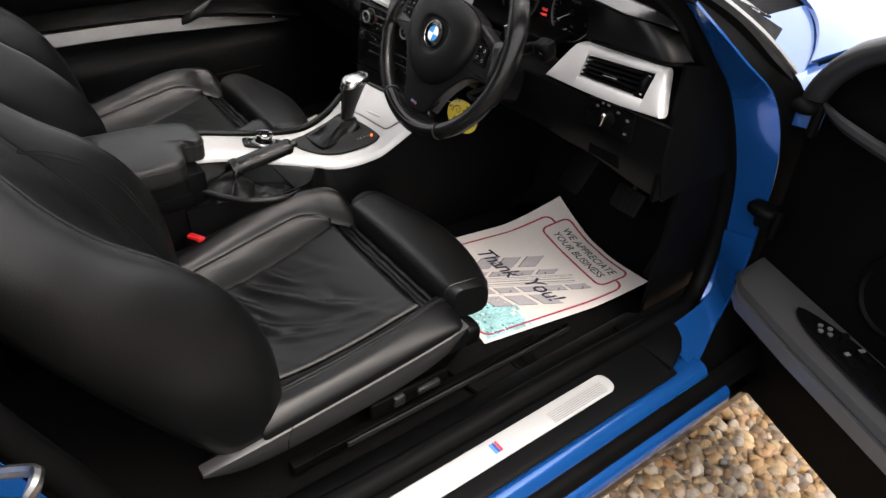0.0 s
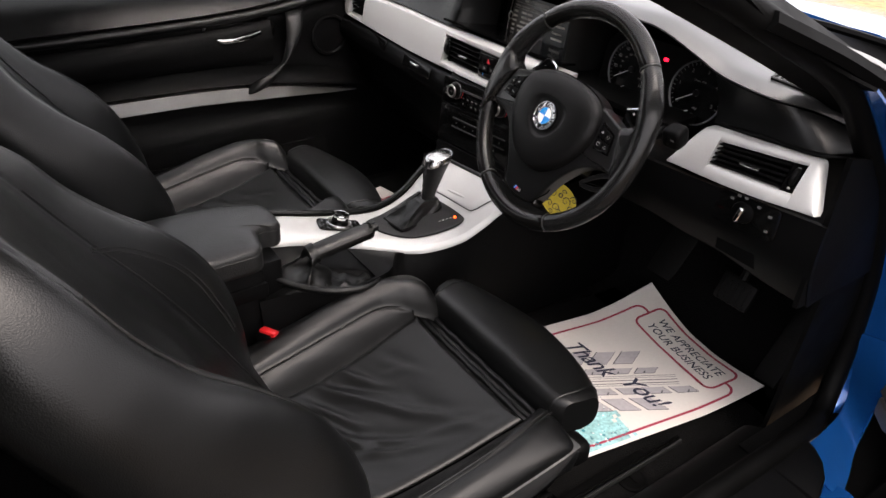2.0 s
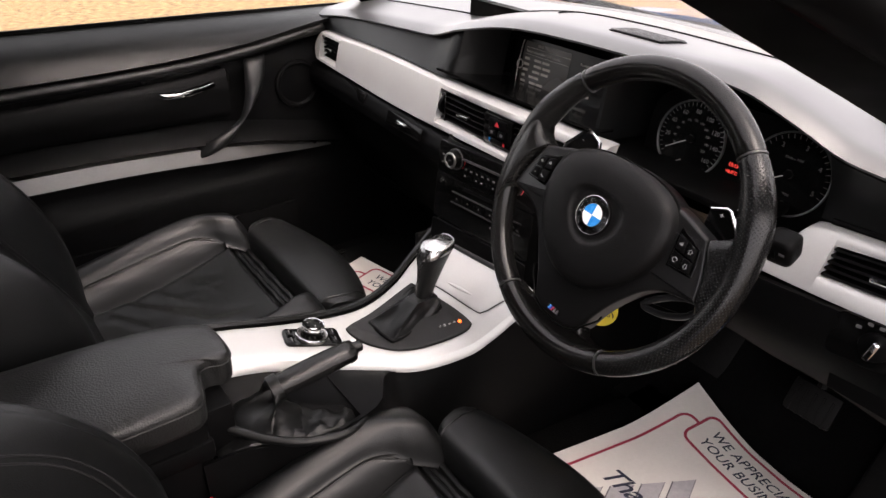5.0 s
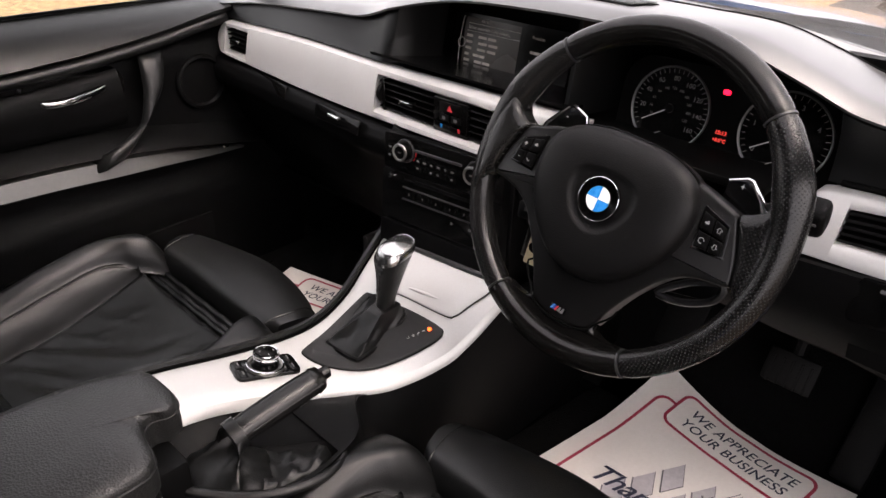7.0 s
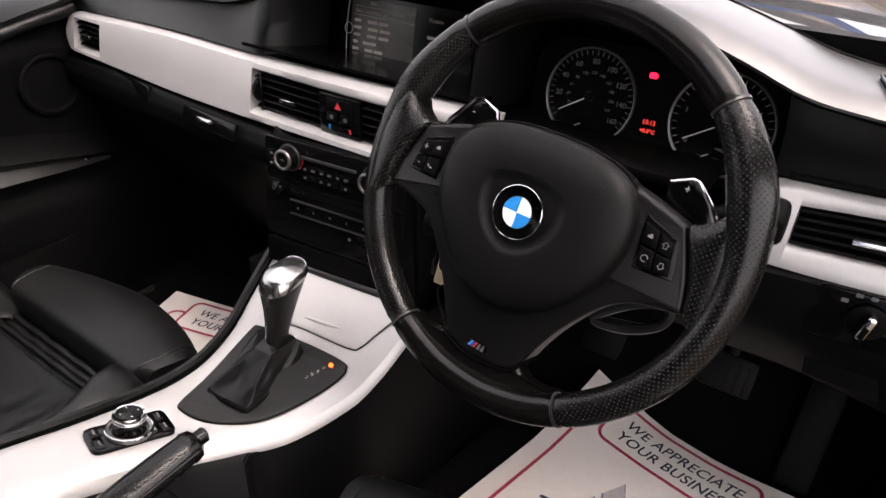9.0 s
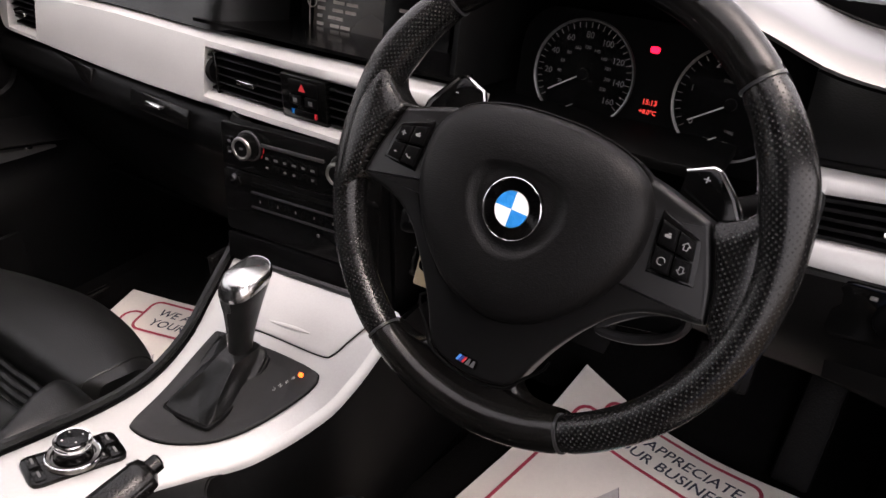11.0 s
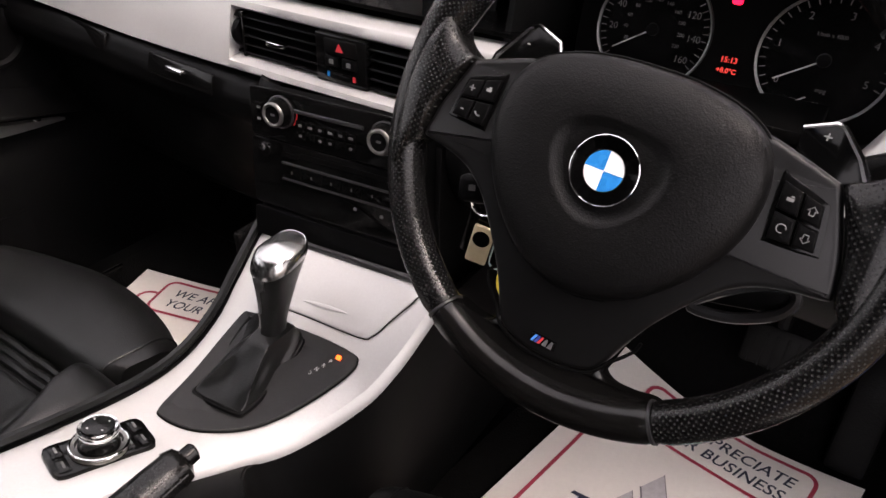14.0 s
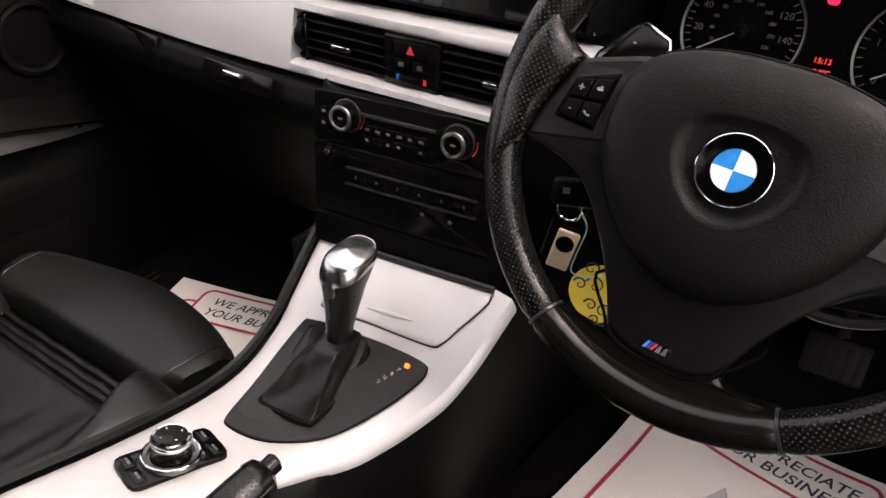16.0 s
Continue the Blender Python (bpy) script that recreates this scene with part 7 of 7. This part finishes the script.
part("pedal_arm", tube([(0.497, 0.52, 0.45), (0.49, 0.60, 0.62), (0.48, 0.62, 0.72)], 0.010, 8), PEDAL, bp, "", True)
ap = thing("accelerator_pedal", pose(0.63, 0.48, 0.30), "tall black accelerator pedal", "pedal", "pedals")
for i in range(7):
    part("pedal_rib", rbox(0.635, 0.487 + 0.013 * i, 0.315 + 0.0208 * i, 0.046, 0.004, 0.006, 0.001, 1, rot=(-32, 0, -3)), RUBBER, ap, "", True)
part("pedal_plate", rbox(0.635, 0.53, 0.385, 0.055, 0.016, 0.22, 0.008, rot=(-32, 0, -3)), PEDAL, ap, "", True)
rest = thing("footrest", pose(0.25, 0.60, 0.30), "ribbed black plastic driver footrest", "footrest")
part("rest_plate", rbox(0.27, 0.62, 0.42, 0.08, 0.016, 0.24, 0.006, rot=(-38, 0, 0)), PEDAL, rest, "", True)
for i in range(4):
    part("rest_rib", rbox(0.243 + 0.018 * i, 0.612, 0.415, 0.006, 0.008, 0.22, 0.002, 1, rot=(-38, 0, 0)), PLASTIC, rest, "", True)


# ---- paper mats ----
def paper_mat(m, label, curl=1.0):
    X0, Y0P, PW, PH = -0.163, -0.245, 0.368, 0.425
    s = thing("paper_mat", m, label, "paper mat", "paper floor mats")

    def lift(x, y):
        z = 0.0012 + 0.0035 * (0.5 + 0.5 * math.sin(7 * x + 5 * y))
        z += curl * 0.046 * (min(1, max(0, (0.0 - x) / 0.163)) * min(1, max(0, (y - 0.0) / 0.18))) ** 1.4
        z += curl * 0.026 * (min(1, max(0, (x - 0.06) / 0.145)) * min(1, max(0, (y - 0.02) / 0.16))) ** 1.4
        return z

    def lay(bm, up):
        for v in bm.verts:
            v.co.z += lift(v.co.x, v.co.y) + up
        return bm

    out = loft([[V(X0 + PW * i / 24, Y0P + PH * j / 24, 0) for j in range(25)] for i in range(25)], False, False)
    lay(out, 0)
    bmesh.ops.solidify(out, geom=out.faces[:], thickness=0.0004)
    sh = part("sheet", out, PAPER, s, "off-white printed paper")

    def line(pts, w=0.0028):
        return lay(ribbonflat(pts, w), 0.0012)

    def ribbonflat(pts, w):
        b = bmesh.new()
        rows = []
        k = len(pts)
        for i, p in enumerate(pts):
            d = Vector(pts[(i + 1) % k]) - Vector(pts[i - 1])
            d.normalize()
            nrm = Vector((-d.y, d.x))
            rows.append((b.verts.new((p[0] + nrm.x * w, p[1] + nrm.y * w, 0)), b.verts.new((p[0] - nrm.x * w, p[1] - nrm.y * w, 0))))
        for i in range(k):
            a, c = rows[i], rows[(i + 1) % k]
            b.faces.new((a[0], a[1], c[1], c[0]))
        return b

    def dense(pts, step=0.012):
        o = []
        for i, p in enumerate(pts):
            q = pts[(i + 1) % len(pts)]
            n = max(1, int(math.hypot(q[0] - p[0], q[1] - p[1]) / step))
            o += [(p[0] + (q[0] - p[0]) * t / n, p[1] + (q[1] - p[1]) * t / n) for t in range(n)]
        return o

    big = rrect(0.315, 0.365, 0.022, 4, 0.028, -0.055)
    part("border", line(dense(big)), RED, s, "red printed border")
    sign = rrect(0.252, 0.082, 0.018, 5, 0.030, 0.124)
    fill = bmesh.new()
    gx, gy = 22, 6
    grid = [[fill.verts.new((-0.095 + 0.25 * i / gx, 0.084 + 0.08 * j / gy, 0)) for j in range(gy + 1)] for i in range(gx + 1)]
    for i in range(gx):
        for j in range(gy):
            fill.faces.new((grid[i][j], grid[i + 1][j], grid[i + 1][j + 1], grid[i][j + 1]))
    part("sign_ground", lay(fill, 0.0020), PAPER, s)
    part("border", lay(ribbonflat(dense(sign), 0.0028), 0.0028), RED, s, "red printed border")

    def print_words(text, size, x, y, shear=0.0, turn=0.0, spacing=1.0, bold=0.0, up=0.0030):
        b = words(text, size, pose(x, y, 0, 0, 0, turn), 0.0, shear, spacing, bold)
        return lay(b, up)

    part("printed_line", print_words("WE APPRECIATE", 0.0270, 0.032, 0.137, 0.18, 0, 1.02, 0.0003), INK, s, "dark printed words")
    part("printed_line", print_words("YOUR BUSINESS", 0.0270, 0.030, 0.108, 0.18, 0, 1.02, 0.0003), INK, s, "dark printed words")
    part("script_line", print_words("Thank", 0.054, -0.030, -0.086, 0.45, 11, 0.92, 0.0006), INK, s, "dark slanted script")
    part("script_line", print_words("You!", 0.054, 0.101, -0.042, 0.45, 14, 0.92, 0.0006), INK, s, "dark slanted script")
    # tyre tread print: outer blocks, notched inner blocks and ribs between them
    along, across = V(0.347, 0.938, 0), V(0.938, -0.347, 0)

    def inside(q):
        return all(-0.118 < p.x < 0.176 and -0.222 < p.y < 0.080 for p in q)

    def printed(q, material, name, up):
        b = bmesh.new()
        b.faces.new([b.verts.new((p.x, p.y, 0)) for p in q])
        bmesh.ops.subdivide_edges(b, edges=b.edges[:], cuts=2, use_grid_fill=True)
        part(name, lay(b, up), material, s)

    def stroke(p, q, w, up=0.0020):
        n = (q - p).normalized().cross(V(0, 0, 1)) * w
        m = p.lerp(q, 0.5)
        b = bmesh.new()
        rows = [(b.verts.new(c - n), b.verts.new(c + n)) for c in (p, m, q)]
        for (a0, a1), (b0, b1) in zip(rows, rows[1:]):
            b.faces.new((a0, a1, b1, b0))
        part("tread_line", lay(b, up), TREAD_D, s)

    for c0, c1, skew, size, gap, shift in ((-0.015, 0.025, -0.030, 0.042, 0.014, 0.0), (0.039, 0.057, -0.014, 0.044, 0.012, 0.02), (0.099, 0.118, 0.014, 0.044, 0.012, 0.01), (0.129, 0.1635, 0.030, 0.042, 0.014, 0.03)):
        for i in range(9):
            l0 = -0.235 + shift + (size + gap) * i
            q = [across * c0 + along * l0, across * c0 + along * (l0 + size), across * c1 + along * (l0 + size + skew), across * c1 + along * (l0 + skew)]
            if not inside(q):
                continue
            printed(q, TREAD, "tread_block", 0.0014)
            stroke(q[0], q[3], 0.0011)
            stroke(q[3], q[2], 0.0008)
            stroke(q[1], q[2], 0.0005)
            if c1 - c0 < 0.03:
                m = q[3].lerp(q[2], 0.5)
                stroke(m, m - across * 0.008 + along * 0.004, 0.0016)
    for c, w in ((0.0645, 0.0007), (0.070, 0.0005), (0.0775, 0.0010), (0.0865, 0.0010), (0.0925, 0.0005)):
        for i in range(8):
            p, q = across * c + along * (-0.19 + 0.034 * i), across * c + along * (-0.156 + 0.034 * i)
            if inside((p, q)):
                stroke(p, q, w)
    # teal splash over the lower corner of the page
    rr = random.Random(9)
    wash = bmesh.new()
    for i in range(15):
        for j in range(16):
            x, y = 0.062 + 0.009 * i, -0.234 + 0.008 * j
            lim = -0.120 - 0.10 * max(0, 0.115 - x) / 0.05 + 0.006 * math.sin(70 * x)
            if y + 0.008 < lim and rr.random() > max(0, (y - lim + 0.03) / 0.05) * 0.5:
                wash.faces.new([wash.verts.new((x + dx, y + dy, 0)) for dx, dy in ((0, 0), (0.009, 0), (0.009, 0.008), (0, 0.008))])
    bmesh.ops.remove_doubles(wash, verts=wash.verts[:], dist=0.0005)
    part("splash", lay(wash, 0.0009), TEAL, s, "teal printed splash")
    for i in range(90):
        x, y = rr.uniform(0.075, 0.19), rr.uniform(-0.228, -0.125)
        rad = rr.uniform(0.0008, 0.0030) * (1.3 if y < -0.18 else 0.8)
        n = 7
        b = bmesh.new()
        b.faces.new([b.verts.new((x + rad * rr.uniform(0.5, 1.2) * math.cos(j * 6.283 / n), y + rad * rr.uniform(0.5, 1.2) * math.sin(j * 6.283 / n), 0)) for j in range(n)])
        part("splash_drop", lay(b, 0.0015 + 0.000005 * i), TEAL_D if i % 3 else WHITE, s)
    return s


paper_mat(pose(0.423, 0.286, 0.290, 1.2, 0, -10.5), "printed paper mat lying on the driver's floor mat")
paper_mat(pose(-0.358, 0.090, 0.287, 0.5, 0, 15), "printed paper mat lying on the passenger's floor mat", 0.15)
